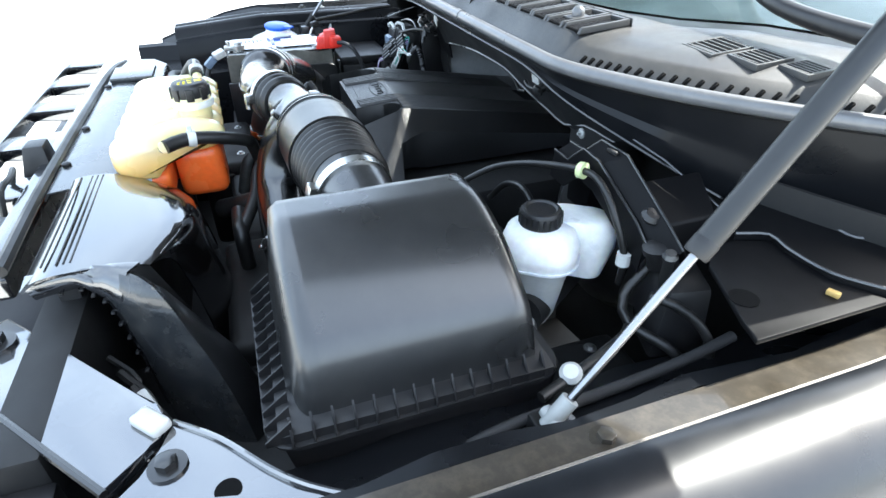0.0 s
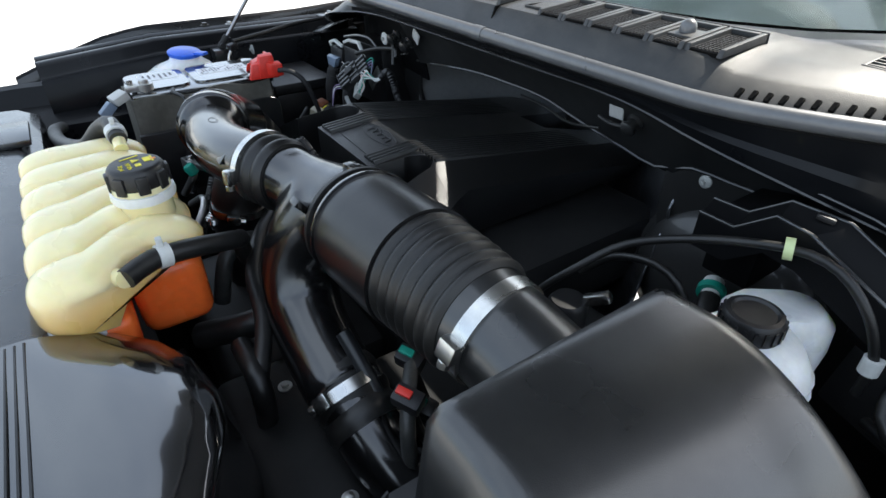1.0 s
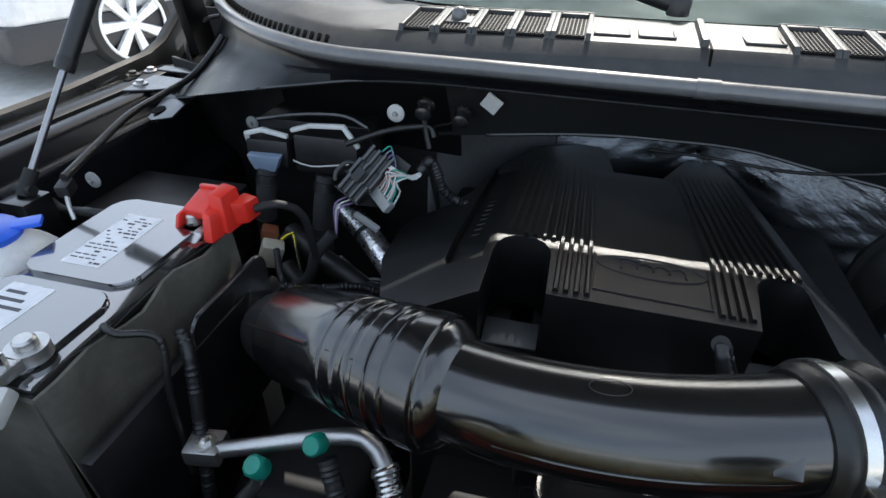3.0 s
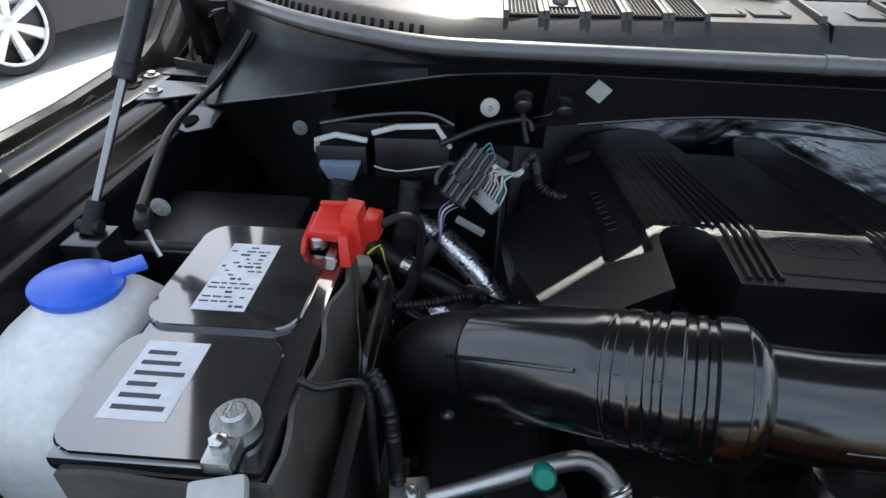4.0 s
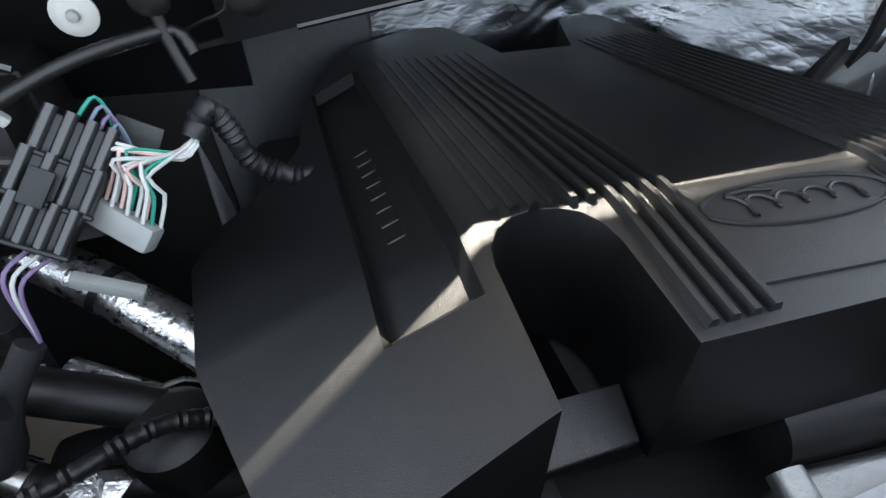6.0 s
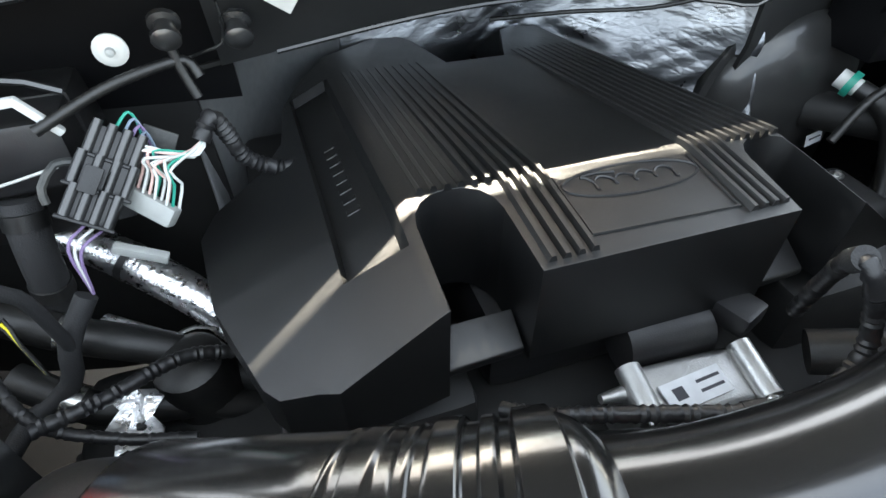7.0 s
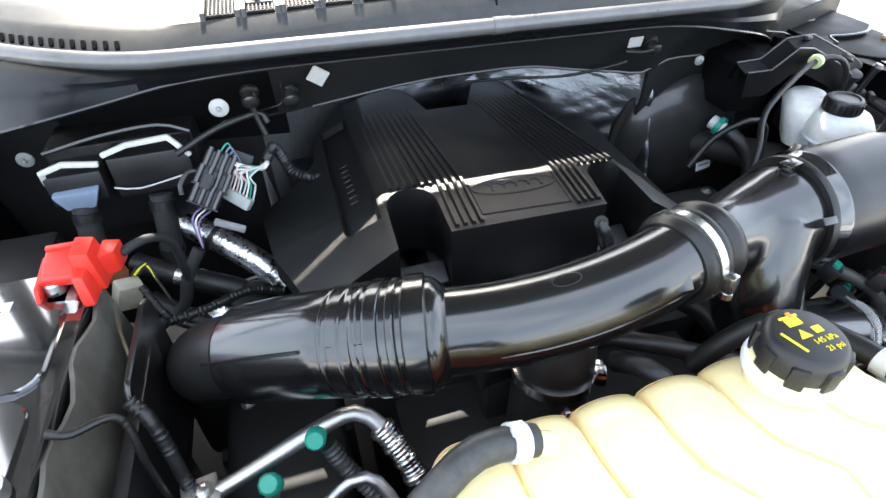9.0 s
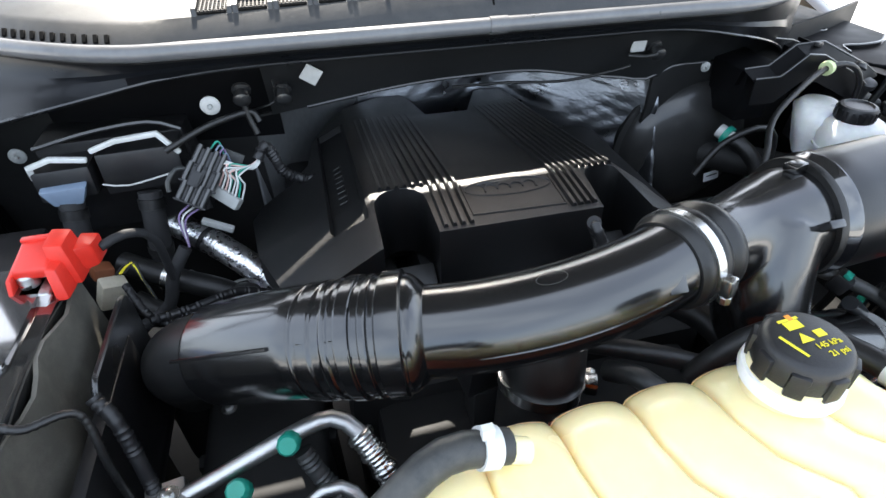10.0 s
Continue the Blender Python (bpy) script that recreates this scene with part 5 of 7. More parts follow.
# ---- washer fluid bottle ----
wash = thing("washer_bottle", (-0.73, 0.15, 0.75), "white washer fluid bottle with a blue flip cap", "washer bottle")
part("bottle", loft([rounded(-0.70, 0.12, 0.12, 0.18, 0.03, 0.75), rounded(-0.70, 0.12, 0.13, 0.19, 0.03, 0.98), rounded(-0.695, 0.12, 0.125, 0.18, 0.04, 1.03), rounded(-0.69, 0.13, 0.1, 0.12, 0.04, 1.06), rounded(-0.688, 0.138, 0.072, 0.072, 0.03, 1.071), rounded(-0.688, 0.14, 0.066, 0.066, 0.032, 1.082)]), M_WHITEP, wash, angle=60)
part("cap", lathe([(0.034, 0), (0.036, 0.003), (0.036, 0.008), (0.032, 0.011), (0.0, 0.012)], pose(-0.688, 0.138, 1.081, -4, 6, 0), 32), M_BLUE, wash, "blue flip cap")
part("cap_tab", rbox(0.028, 0.02, 0.006, pose(-0.658, 0.166, 1.087, 0, 0, 40), 0.002), M_BLUE, wash, "blue flip cap")

# ---- engine computer on the firewall ----
ecu = thing("engine_computer", (-0.47, 0.46, 0.98), "black engine control unit with two white lever plugs", "control unit")
part("case", hexa([(-0.56, 0.495, 0.96), (-0.38, 0.490, 0.97), (-0.38, 0.565, 0.97), (-0.56, 0.575, 0.96), (-0.57, 0.490, 1.10), (-0.385, 0.482, 1.105), (-0.385, 0.550, 1.105), (-0.57, 0.565, 1.10)], 0.006), M_BLACK, ecu)
part("rim", tube([(-0.565, 0.482, 1.1), (-0.49, 0.478, 1.116), (-0.42, 0.474, 1.122), (-0.385, 0.474, 1.108)], 0.003, 6), M_LID, ecu)
for x0, x1, zc, blue in ((-0.564, -0.496, 1.094, True), (-0.486, -0.388, 1.108, False)):
    pl = part("plug", hexa([(x0, 0.438, 1.045), (x1, 0.435, 1.05), (x1, 0.490, 1.05), (x0, 0.490, 1.045), (x0, 0.442, zc - 0.008), (x1, 0.440, zc - 0.006), (x1, 0.490, zc - 0.006), (x0, 0.490, zc - 0.008)], 0.004), M_BLACK, ecu)
    if blue:
        lever = [(x0, 0.450, zc - 0.018), (x0 + 0.004, 0.442, zc), (x0 + 0.03, 0.442, zc + 0.008), (x1, 0.442, zc + 0.002)]
    else:
        lever = [(x0, 0.444, zc - 0.002), (x0 + 0.03, 0.442, zc + 0.008), (x1 - 0.018, 0.440, zc + 0.012), (x1, 0.442, zc - 0.016)]
    part("lever", join(*[rbox((Vector(b) - Vector(a)).length + 0.004, 0.007, 0.0065, Matrix.Translation((Vector(a) + Vector(b)) / 2) @ (Vector(b) - Vector(a)).to_track_quat("X", "Z").to_matrix().to_4x4(), 0.002) for a, b in zip(lever, lever[1:])]), M_WHITE, pl, "white locking lever")
    if blue:
        part("connector", hexa([(x0 + 0.018, 0.424, 1.046), (x1 - 0.016, 0.423, 1.046), (x1 - 0.016, 0.438, 1.048), (x0 + 0.018, 0.438, 1.048), (x0 + 0.006, 0.427, 1.066), (x1 - 0.006, 0.425, 1.068), (x1 - 0.006, 0.438, 1.071), (x0 + 0.006, 0.438, 1.069)], 0.003), M_BLUEGREY, pl, "blue-grey plug shell")
    else:
        part("edge_strip", tube([(x0, 0.434, 1.064), (x0 + 0.03, 0.430, 1.06), (x1 - 0.01, 0.430, 1.07)], 0.0012, 6), M_GREYCLIP, pl)
    hose("harness_trunk", [((x0 + x1) / 2, 0.435, 1.045), ((x0 + x1) / 2 - 0.004, 0.422, 1.0), ((x0 + x1) / 2 - 0.012, 0.425, 0.95), ((x0 + x1) / 2 - 0.02, 0.430, 0.88)], 0.015, M_TAPE, "thick taped wiring harness below the control unit", "harness", bands=((0.15, M_RUBBER, "tape_band"), (0.5, M_RUBBER, "tape_band")))

# ---- inline connectors with open wires ----
M_VIOLET = material("violet_wire", (0.2, 0.14, 0.27), 0.5)
conn = thing("inline_connector", (-0.37, 0.40, 1.01), "black multi-way inline connector with coloured wires", "connector")
cm = pose(-0.365, 0.407, 1.068, -38, 34, -8)
for z0, z1, w, dy in ((-0.036, -0.012, 0.036, -0.003), (-0.012, 0.012, 0.042, 0.0), (0.012, 0.036, 0.038, 0.003)):
    tier = part("body_tier", rbox(w, 0.02, z1 - z0, cm @ pose(0, dy, (z0 + z1) / 2), 0.002), M_BLACK, conn)
    for i in range(4):
        x = (i - 1.5) * (w - 0.008) / 3
        part("chamber", tube([cm @ Vector((x, dy - 0.0095, z0 + 0.002)), cm @ Vector((x, dy - 0.0095, z1 + 0.003))], 0.0036, 10), M_LID, tier)
    part("step", rbox(w + 0.003, 0.005, 0.003, cm @ pose(0, dy - 0.011, z0 + 0.001), 0.0008, 1), M_BLACK, tier)
part("latch", rbox(0.012, 0.004, 0.02, cm @ pose(-0.006, -0.0155, -0.004), 0.001), M_BLACK, conn)
part("side_clip", tube([cm @ Vector((-0.021, -0.004, 0.004)), cm @ Vector((-0.03, -0.006, -0.002)), cm @ Vector((-0.032, -0.006, -0.02)), cm @ Vector((-0.026, -0.004, -0.03))], 0.003, 8), M_HOSE, conn)
for i, mcol in enumerate((M_GREEN, M_BLUEGREY, M_VIOLET, M_BLUEGREY)):
    part("wire", tube([cm @ Vector((-0.004 + 0.006 * i, 0, 0.036)), cm @ Vector((0.0 + 0.005 * i, 0.0, 0.052 - 0.003 * i)), cm @ Vector((0.012 + 0.005 * i, 0.006, 0.042 - 0.004 * i)), cm @ Vector((0.02, 0.012, 0.02))], 0.0012, 6, step=0.004), mcol, conn)
M_PINK = material("pale_pink_wire", (0.75, 0.5, 0.45), 0.4)
for i, mcol in enumerate((M_VIOLET, M_WHITE, M_VIOLET)):
    part("wire", tube([cm @ Vector((0.0 + 0.006 * i, -0.004, -0.036)), cm @ Vector((-0.004 + 0.004 * i, -0.01, -0.056)), (-0.393, 0.36, 1.0)], 0.0012, 6, step=0.004), mcol, conn)
open_c = thing("open_connector", (-0.325, 0.40, 1.03), "grey connector with a fan of bare coloured wires", "connector")
om = pose(-0.333, 0.402, 1.05, -35, 25, -35)
part("shell", rbox(0.040, 0.014, 0.016, om @ pose(0, 0, -0.012), 0.003), M_GREYPLUG, open_c)
part("lever", rbox(0.040, 0.008, 0.008, pose(-0.357, 0.382, 1.012, 0, 25, -10), 0.002), M_GREYPLUG, open_c)
WIRES = (M_WHITE, M_PINK, M_WHITE, M_WHITE, M_PINK, M_GREEN, M_WHITE, M_WHITE, M_PINK, M_WHITE, M_GREEN, M_WHITE)
random.seed(11)
for i, mcol in enumerate(WIRES):
    u = -0.018 + 0.036 * i / 11
    a = om @ Vector((u, -0.004 + 0.004 * (i % 3), -0.006))
    b = om @ Vector((u * 0.9 - 0.004, -0.006 + 0.004 * (i % 3), 0.012 + 0.003 * (i % 2)))
    bow = om @ Vector((u * 0.75 - 0.01 + random.uniform(-0.004, 0.004), -0.008 + random.uniform(-0.005, 0.005), 0.024 + random.uniform(-0.004, 0.004)))
    part("wire", tube([a, b, bow, Vector((-0.303, 0.421, 1.064)) + Vector((0.0015 * (i % 4), 0.0015 * (i % 3), 0.0006 * i)), (-0.292, 0.432, 1.074)], 0.0012, 6, step=0.006), mcol, open_c)
part("backing_plate", rbox(0.026, 0.003, 0.045, pose(-0.333, 0.437, 1.062, -20, 28, -10), 0.001), M_HOSE, open_c)
hose("wire_loom", [(-0.295, 0.43, 1.072), (-0.284, 0.44, 1.085), (-0.276, 0.448, 1.065), (-0.268, 0.45, 1.04), (-0.245, 0.448, 1.025), (-0.22, 0.45, 1.02)], 0.007, M_BLACK, "black corrugated wiring loom with taped end", "loom", 0.16)
hose("cable_trough", [(-0.40, 0.43, 1.10), (-0.35, 0.45, 1.116), (-0.305, 0.463, 1.123), (-0.29, 0.466, 1.121), (-0.284, 0.462, 1.11)], 0.0042, M_RUBBER, "black corrugated conduit clipped on the firewall", "conduit", 0.06)
hose("clip_wire", [(-0.299, 0.466, 1.142), (-0.297, 0.464, 1.12), (-0.29, 0.458, 1.095)], 0.004, M_RUBBER, "thin black wire hanging from a clip", "cable")

# ---- foil-wrapped pipe ----
sleeve = thing("foil_sleeve_pipe", (-0.37, 0.40, 0.88), "silver foil heat sleeve on a coolant pipe", "heat sleeve")
part("sleeve", tube([(-0.47, 0.525, 0.955), (-0.4, 0.473, 0.932), (-0.343, 0.43, 0.902), (-0.31, 0.405, 0.87)], 0.0195, 24, wobble=0.015, step=0.0022), M_SLEEVE, sleeve)
part("tie", lathe([(0.0188, -0.0035), (0.0205, -0.0035), (0.0205, 0.0035), (0.0188, 0.0035)], along((-0.4, 0.473, 0.932), (-0.343, 0.43, 0.902)), 20), M_BLACK, sleeve, "black cable tie")
part("side_sleeve", tube([(-0.43, 0.42, 0.905), (-0.38, 0.395, 0.888), (-0.32, 0.37, 0.86)], 0.014, 16), M_SLEEVE, sleeve)
hose("taped_harness", [(-0.398, 0.36, 1.0), (-0.42, 0.345, 0.97), (-0.435, 0.34, 0.93), (-0.47, 0.33, 0.91), (-0.49, 0.3, 0.9)], 0.008, M_TAPE, "taped black harness branch", "harness")
hose("heater_hose", [(-0.50, 0.42, 0.95), (-0.44, 0.39, 0.935), (-0.37, 0.37, 0.91), (-0.3, 0.35, 0.86)], 0.016, M_RUBBER, "black rubber heater hose", "hose", bands=((0.3, M_STEEL, "hose_clamp"),))
hose("heater_hose", [(-0.48, 0.36, 0.93), (-0.42, 0.33, 0.90), (-0.36, 0.33, 0.88), (-0.31, 0.33, 0.85)], 0.014, M_RUBBER, "black rubber heater hose", "hose", bands=((0.3, M_STEEL, "hose_clamp"),))
hose("lower_loom", [(-0.47, 0.33, 0.98), (-0.44, 0.29, 0.955), (-0.39, 0.27, 0.94), (-0.34, 0.26, 0.93)], 0.0045, M_BLACK, "black corrugated loom low beside the engine", "loom", 0.12)
hose("lower_loom", [(-0.44, 0.28, 0.96), (-0.4, 0.30, 0.95), (-0.35, 0.33, 0.94), (-0.31, 0.34, 0.92)], 0.006, M_BLACK, "black corrugated loom low beside the engine", "loom", 0.12)
M_TAN = material("soiled_tan_plastic", (0.5, 0.46, 0.36), 0.45, dust=0.3, dust_colour=(0.06, 0.05, 0.04))
plug = thing("pale_plug", (-0.51, 0.36, 0.93), "cream plug with brown and yellow wires", "connector")
part("body", rbox(0.032, 0.024, 0.04, pose(-0.504, 0.365, 0.945, 10, 20, 30), 0.005), M_TAN, plug)
part("cap", rbox(0.025, 0.025, 0.018, pose(-0.512, 0.383, 0.968, 0, 20, 30), 0.005), material("rust_brown_plastic", (0.16, 0.05, 0.02), 0.5), plug)
for i in range(3):
    part("wire", tube([(-0.495 + 0.005 * i, 0.375, 0.965), (-0.478 + 0.004 * i, 0.382, 0.975), (-0.465, 0.37, 0.955), (-0.45, 0.35, 0.92)], 0.0018, 6), M_YELLOW if i == 1 else M_RUBBER, plug)
shield = thing("torn_foil_scrap", (-0.388, 0.27, 0.9), "torn bright foil shield scrap", "foil shield")
part("flap", sheet([[(-0.402 + 0.011 * i + 0.004 * math.sin(2.1 * j), 0.27 + 0.009 * j + 0.004 * math.sin(3 * i), 0.918 + 0.006 * math.sin(2 * i + j) + 0.003 * j) for i in range(4)] for j in range(6)], 0.001), M_SLEEVE, shield)
part("stem", box(-0.386, -0.378, 0.285, 0.293, 0.86, 0.925, 0.002), M_DARK, shield)
turbo = thing("vacuum_canister", (-0.35, 0.36, 0.78), "smooth black rubber canister beside the engine cover", "canister")
part("body", lathe([(0.03, 0), (0.034, 0.06), (0.034, 0.1), (0.03, 0.118), (0.018, 0.125), (0, 0.126)], pose(-0.344, 0.355, 0.797, 4, -4, 0), 28), M_RUBBER, turbo)
part("clip", tube([(-0.373, 0.365, 0.915), (-0.362, 0.377, 0.917), (-0.344, 0.381, 0.918), (-0.326, 0.373, 0.917)], 0.002, 6), M_STEEL, turbo)

# ---- firewall fasteners ----
for x, y, z in ((-0.209, 0.471, 1.163), (0.265, 0.482, 1.152)):
    c = thing("square_clip", (x, y, z), "light grey square push clip on a stud", "clip", "grey push clips")
    cmx = pose(x, y - 0.006, z, -80, 35 if x < 0 else 0, 0)
    part("plate", rbox(0.023, 0.023, 0.003, cmx, 0.003), M_GREYCLIP, c)
    part("stud", lathe([(0.004, 0), (0.004, 0.012), (0.0025, 0.016)], cmx, 10), M_STEEL, c)
for x, y, z, r in ((-0.340, 0.470, 1.136, 0.0123), (-0.613, 0.5385, 1.069, 0.011), (0.400, 0.489, 1.10, 0.008), (-0.795, 0.529, 1.006, 0.014), (-0.70, 0.297, 1.07, 0.011), (-0.738, 0.242, 1.052, 0.015)):
    c = thing("white_push_pin", (x, y, z), "pale round plastic push pin on black panel", "push pin", "round push pins")
    part("disc", lathe([(r, 0), (r, 0.002), (r * 0.7, 0.004), (r * 0.5, 0.0045), (0, 0.004)], pose(x, y, z, 90, 0, 0), 20), M_GREYCLIP if r > 0.0122 and x > -0.4 else M_GREYPLUG, c)
    part("pin", lathe([(r * 0.3, 0.004), (r * 0.25, 0.008), (0, 0.009)], pose(x, y, z, 90, 0, 0), 10), M_GREYPLUG, c)
for x, y, z in ((-0.299, 0.473, 1.150), (-0.248, 0.4715, 1.145), (0.294, 0.478, 1.145)):
    c = thing("black_clip", (x, y, z), "black plastic wiring clip on the bulkhead", "clip", "black wiring clips")
    part("head", lathe([(0.012, 0), (0.012, 0.004), (0.008, 0.006), (0.008, 0.014), (0.011, 0.016), (0.011, 0.02), (0.006, 0.024)], pose(x, y + 0.004, z, 115, 0, 0), 14), M_LID, c)
hose("bulkhead_cable", [(0.25, 0.466, 1.125), (0.22, 0.47, 1.118), (0.16, 0.50, 1.10), (0.08, 0.53, 1.095), (0.0, 0.55, 1.09)], 0.0022, M_RUBBER, "thin black cable hanging under the bulkhead", "cable")
hose("bulkhead_cable", [(0.245, 0.468, 1.14), (0.27, 0.462, 1.138), (0.29, 0.462, 1.14)], 0.003, M_RUBBER, "thin black cable between clips", "cable")
part("folded_lip", tube([(-0.345, 0.508, 1.098), (-0.297, 0.5, 1.11), (-0.275, 0.476, 1.124), (-0.262, 0.4705, 1.13), (-0.258, 0.468, 1.145), (-0.258, 0.46, 1.165)], 0.0013, 6), M_LID, bulkhead, "thin folded steel lip")

# ---- brake booster and reservoir, driver side ----
booster = thing("brake_booster", (0.43, 0.52, 0.8), "black brake booster drum on the firewall", "brake booster")
part("drum", lathe([(0.125, 0.0), (0.128, 0.03), (0.122, 0.045), (0.115, 0.06), (0.09, 0.075), (0.05, 0.085), (0.0, 0.088)], pose(0.43, 0.575, 0.935, 90, 0, 0), 48), M_DRUM, booster)
part("rim", lathe([(0.126, 0.028), (0.133, 0.03), (0.133, 0.036), (0.124, 0.04)], pose(0.43, 0.575, 0.935, 90, 0, 0), 48), M_DRUM, booster)
lb = part("label", rbox(0.036, 0.001, 0.016, pose(0.468, 0.478, 0.896, -14, 0, 12), 0), M_LABEL, booster, "small pale label")
part("print_bar", rbox(0.026, 0.0006, 0.002, pose(0.468, 0.4768, 0.898, -14, 0, 12), 0), M_INK, lb)
vac = part("valve", lathe([(0.012, 0), (0.012, 0.012), (0.015, 0.013), (0.015, 0.02), (0.011, 0.021), (0.011, 0.035)], along((0.452, 0.475, 0.99), (0.468, 0.44, 0.98)), 18), M_WHITE, booster, "pale vacuum valve")
part("ring", lathe([(0.0152, 0.012), (0.0165, 0.012), (0.0165, 0.021), (0.0152, 0.021)], along((0.452, 0.475, 0.99), (0.468, 0.44, 0.98)), 18), M_GREEN, vac, "teal green locking ring")
hose("vacuum_hose", [(0.463, 0.452, 0.983), (0.475, 0.425, 0.972), (0.488, 0.40, 0.94), (0.48, 0.37, 0.88), (0.45, 0.34, 0.82)], 0.0125, M_RUBBER, "black vacuum hose from the brake booster", "hose")
mc = thing("master_cylinder", (0.53, 0.37, 0.9), "dull aluminium brake master cylinder", "master cylinder")
part("body", tube([(0.45, 0.50, 0.935), (0.52, 0.41, 0.945), (0.60, 0.30, 0.955)], 0.026, 20), M_DARK, mc)
part("mount", rbox(0.05, 0.05, 0.03, pose(0.56, 0.35, 0.978, 0, 0, 40), 0.006), M_ALU, mc)
part("outlet", lathe([(0.01, 0), (0.01, 0.03), (0.006, 0.034)], along((0.60, 0.31, 0.95), (0.64, 0.29, 0.93)), 12), M_ALU, mc)
res = thing("brake_fluid_reservoir", (0.56, 0.36, 0.985), "white translucent brake fluid reservoir with a black cap", "brake reservoir")


def blob(cx, cy, sx, sy, z, r, ang=-38):
    m = pose(cx, cy, 0, 0, 0, ang)
    return [m @ Vector((p[0], p[1], z)) for p in rounded(0, 0, sx, sy, r, 0)]


part("front_tank", loft([blob(0.568, 0.335, 0.06, 0.06, 0.985, 0.022), blob(0.568, 0.335, 0.074, 0.075, 1.012, 0.028), blob(0.565, 0.335, 0.094, 0.098, 1.018, 0.036), blob(0.565, 0.335, 0.096, 0.1, 1.034, 0.038), blob(0.562, 0.336, 0.08, 0.085, 1.052, 0.036), blob(0.558, 0.337, 0.055, 0.055, 1.059, 0.026)]), M_WHITEP, res, angle=60)
part("rear_tank", loft([blob(0.56, 0.39, 0.055, 0.08, 0.985, 0.02), blob(0.556, 0.395, 0.06, 0.10, 1.02, 0.026), blob(0.553, 0.398, 0.064, 0.10, 1.045, 0.028), blob(0.553, 0.395, 0.05, 0.08, 1.058, 0.024)]), M_WHITEP, res, angle=60)
part("lower_tank", loft([blob(0.578, 0.33, 0.03, 0.034, 0.925, 0.012), blob(0.576, 0.332, 0.05, 0.05, 0.945, 0.018), blob(0.572, 0.334, 0.064, 0.066, 0.985, 0.024), blob(0.57, 0.335, 0.074, 0.076, 1.014, 0.028)]), M_MILK, res, "milky clear lower tank with fluid", angle=60)
part("seam", loft([blob(0.565, 0.335, 0.1, 0.104, 1.0165, 0.04), blob(0.565, 0.335, 0.1, 0.104, 1.0195, 0.04)]), M_WHITEP, res)
cp = part("cap", lathe([(0.024, 0), (0.0265, 0.002), (0.0265, 0.018), (0.024, 0.022), (0.02, 0.023), (0.018, 0.0205), (0.0, 0.0205)], pose(0.556, 0.338, 1.057, 0, 0, 0), 32), M_BLACK, res, "black ribbed screw cap")
for i in range(20):
    a = 2 * math.pi * i / 20
    part("grip_rib", rbox(0.0018, 0.003, 0.014, Matrix.Translation((0.556 + 0.0268 * math.cos(a), 0.338 + 0.0268 * math.sin(a), 1.068)) @ Matrix.Rotation(a, 4, "Z"), 0), M_BLACK, cp)
hose("brake_line", [(0.634, 0.411, 1.0), (0.634, 0.411, 1.04), (0.617, 0.402, 1.085), (0.585, 0.40, 1.113), (0.542, 0.40, 1.114), (0.475, 0.372, 1.1), (0.414, 0.34, 1.074), (0.384, 0.301, 1.042), (0.355, 0.27, 1.0), (0.34, 0.25, 0.94)], 0.0045, M_RUBBER, "black rubber line arching over the brake reservoir", "hose")
gc = thing("pale_green_clip", (0.541, 0.40, 1.105), "pale green ring clip on the rubber line", "clip")
part("ring", lathe([(0.0058, -0.004), (0.0105, -0.004), (0.0105, 0.004), (0.0058, 0.004)], along((0.541, 0.40, 1.1135), (0.50, 0.383, 1.108)), 18), material("pale_green_plastic", (0.6, 0.68, 0.35), 0.45), gc)
wb = thing("white_band_clip", (0.634, 0.411, 1.03), "white band with print round the rubber line", "clip")
part("band", lathe([(0.0058, -0.008), (0.0085, -0.008), (0.0085, 0.008), (0.0058, 0.008)], Matrix.Translation((0.634, 0.411, 1.036)), 16), M_WHITE, wb)
hose("small_pipe", [(0.335, 0.37, 0.98), (0.375, 0.377, 1.022), (0.428, 0.377, 1.042), (0.46, 0.378, 1.032), (0.474, 0.378, 1.005), (0.475, 0.375, 0.94)], 0.005, M_RUBBER, "black plastic vapour pipe", "pipe")
sens = thing("sensor_plug", (0.40, 0.30, 0.98), "black sensor plug with a bright steel clip", "sensor")
part("body", lathe([(0.022, 0), (0.022, 0.05), (0.018, 0.056), (0, 0.057)], pose(0.405, 0.27, 0.97), 20), M_BLACK, sens)
part("clip", rbox(0.03, 0.012, 0.012, pose(0.43, 0.285, 1.035, 0, -30, 20), 0.003), M_STEEL, sens)
hose("right_pipe", [(0.66, 0.45, 1.06), (0.655, 0.43, 1.03), (0.66, 0.40, 1.0), (0.69, 0.39, 0.985), (0.74, 0.42, 0.97), (0.76, 0.45, 0.9)], 0.006, M_RUBBER, "black brake hose on the inner wing", "hose")
hose("right_pipe", [(0.70, 0.40, 1.03), (0.73, 0.43, 1.02), (0.755, 0.45, 0.98), (0.755, 0.44, 0.9)], 0.0055, M_RUBBER, "grey brake hose on the inner wing", "hose")
blk = thing("abs_bracket", (0.67, 0.43, 0.95), "black moulded bracket with pipe fittings", "bracket")
part("plate", hexa([(0.60, 0.44, 0.95), (0.72, 0.40, 0.95), (0.73, 0.47, 0.95), (0.61, 0.50, 0.95), (0.61, 0.45, 1.045), (0.71, 0.42, 1.035), (0.72, 0.47, 1.035), (0.62, 0.5, 1.05)], 0.008), M_BLACK, blk)
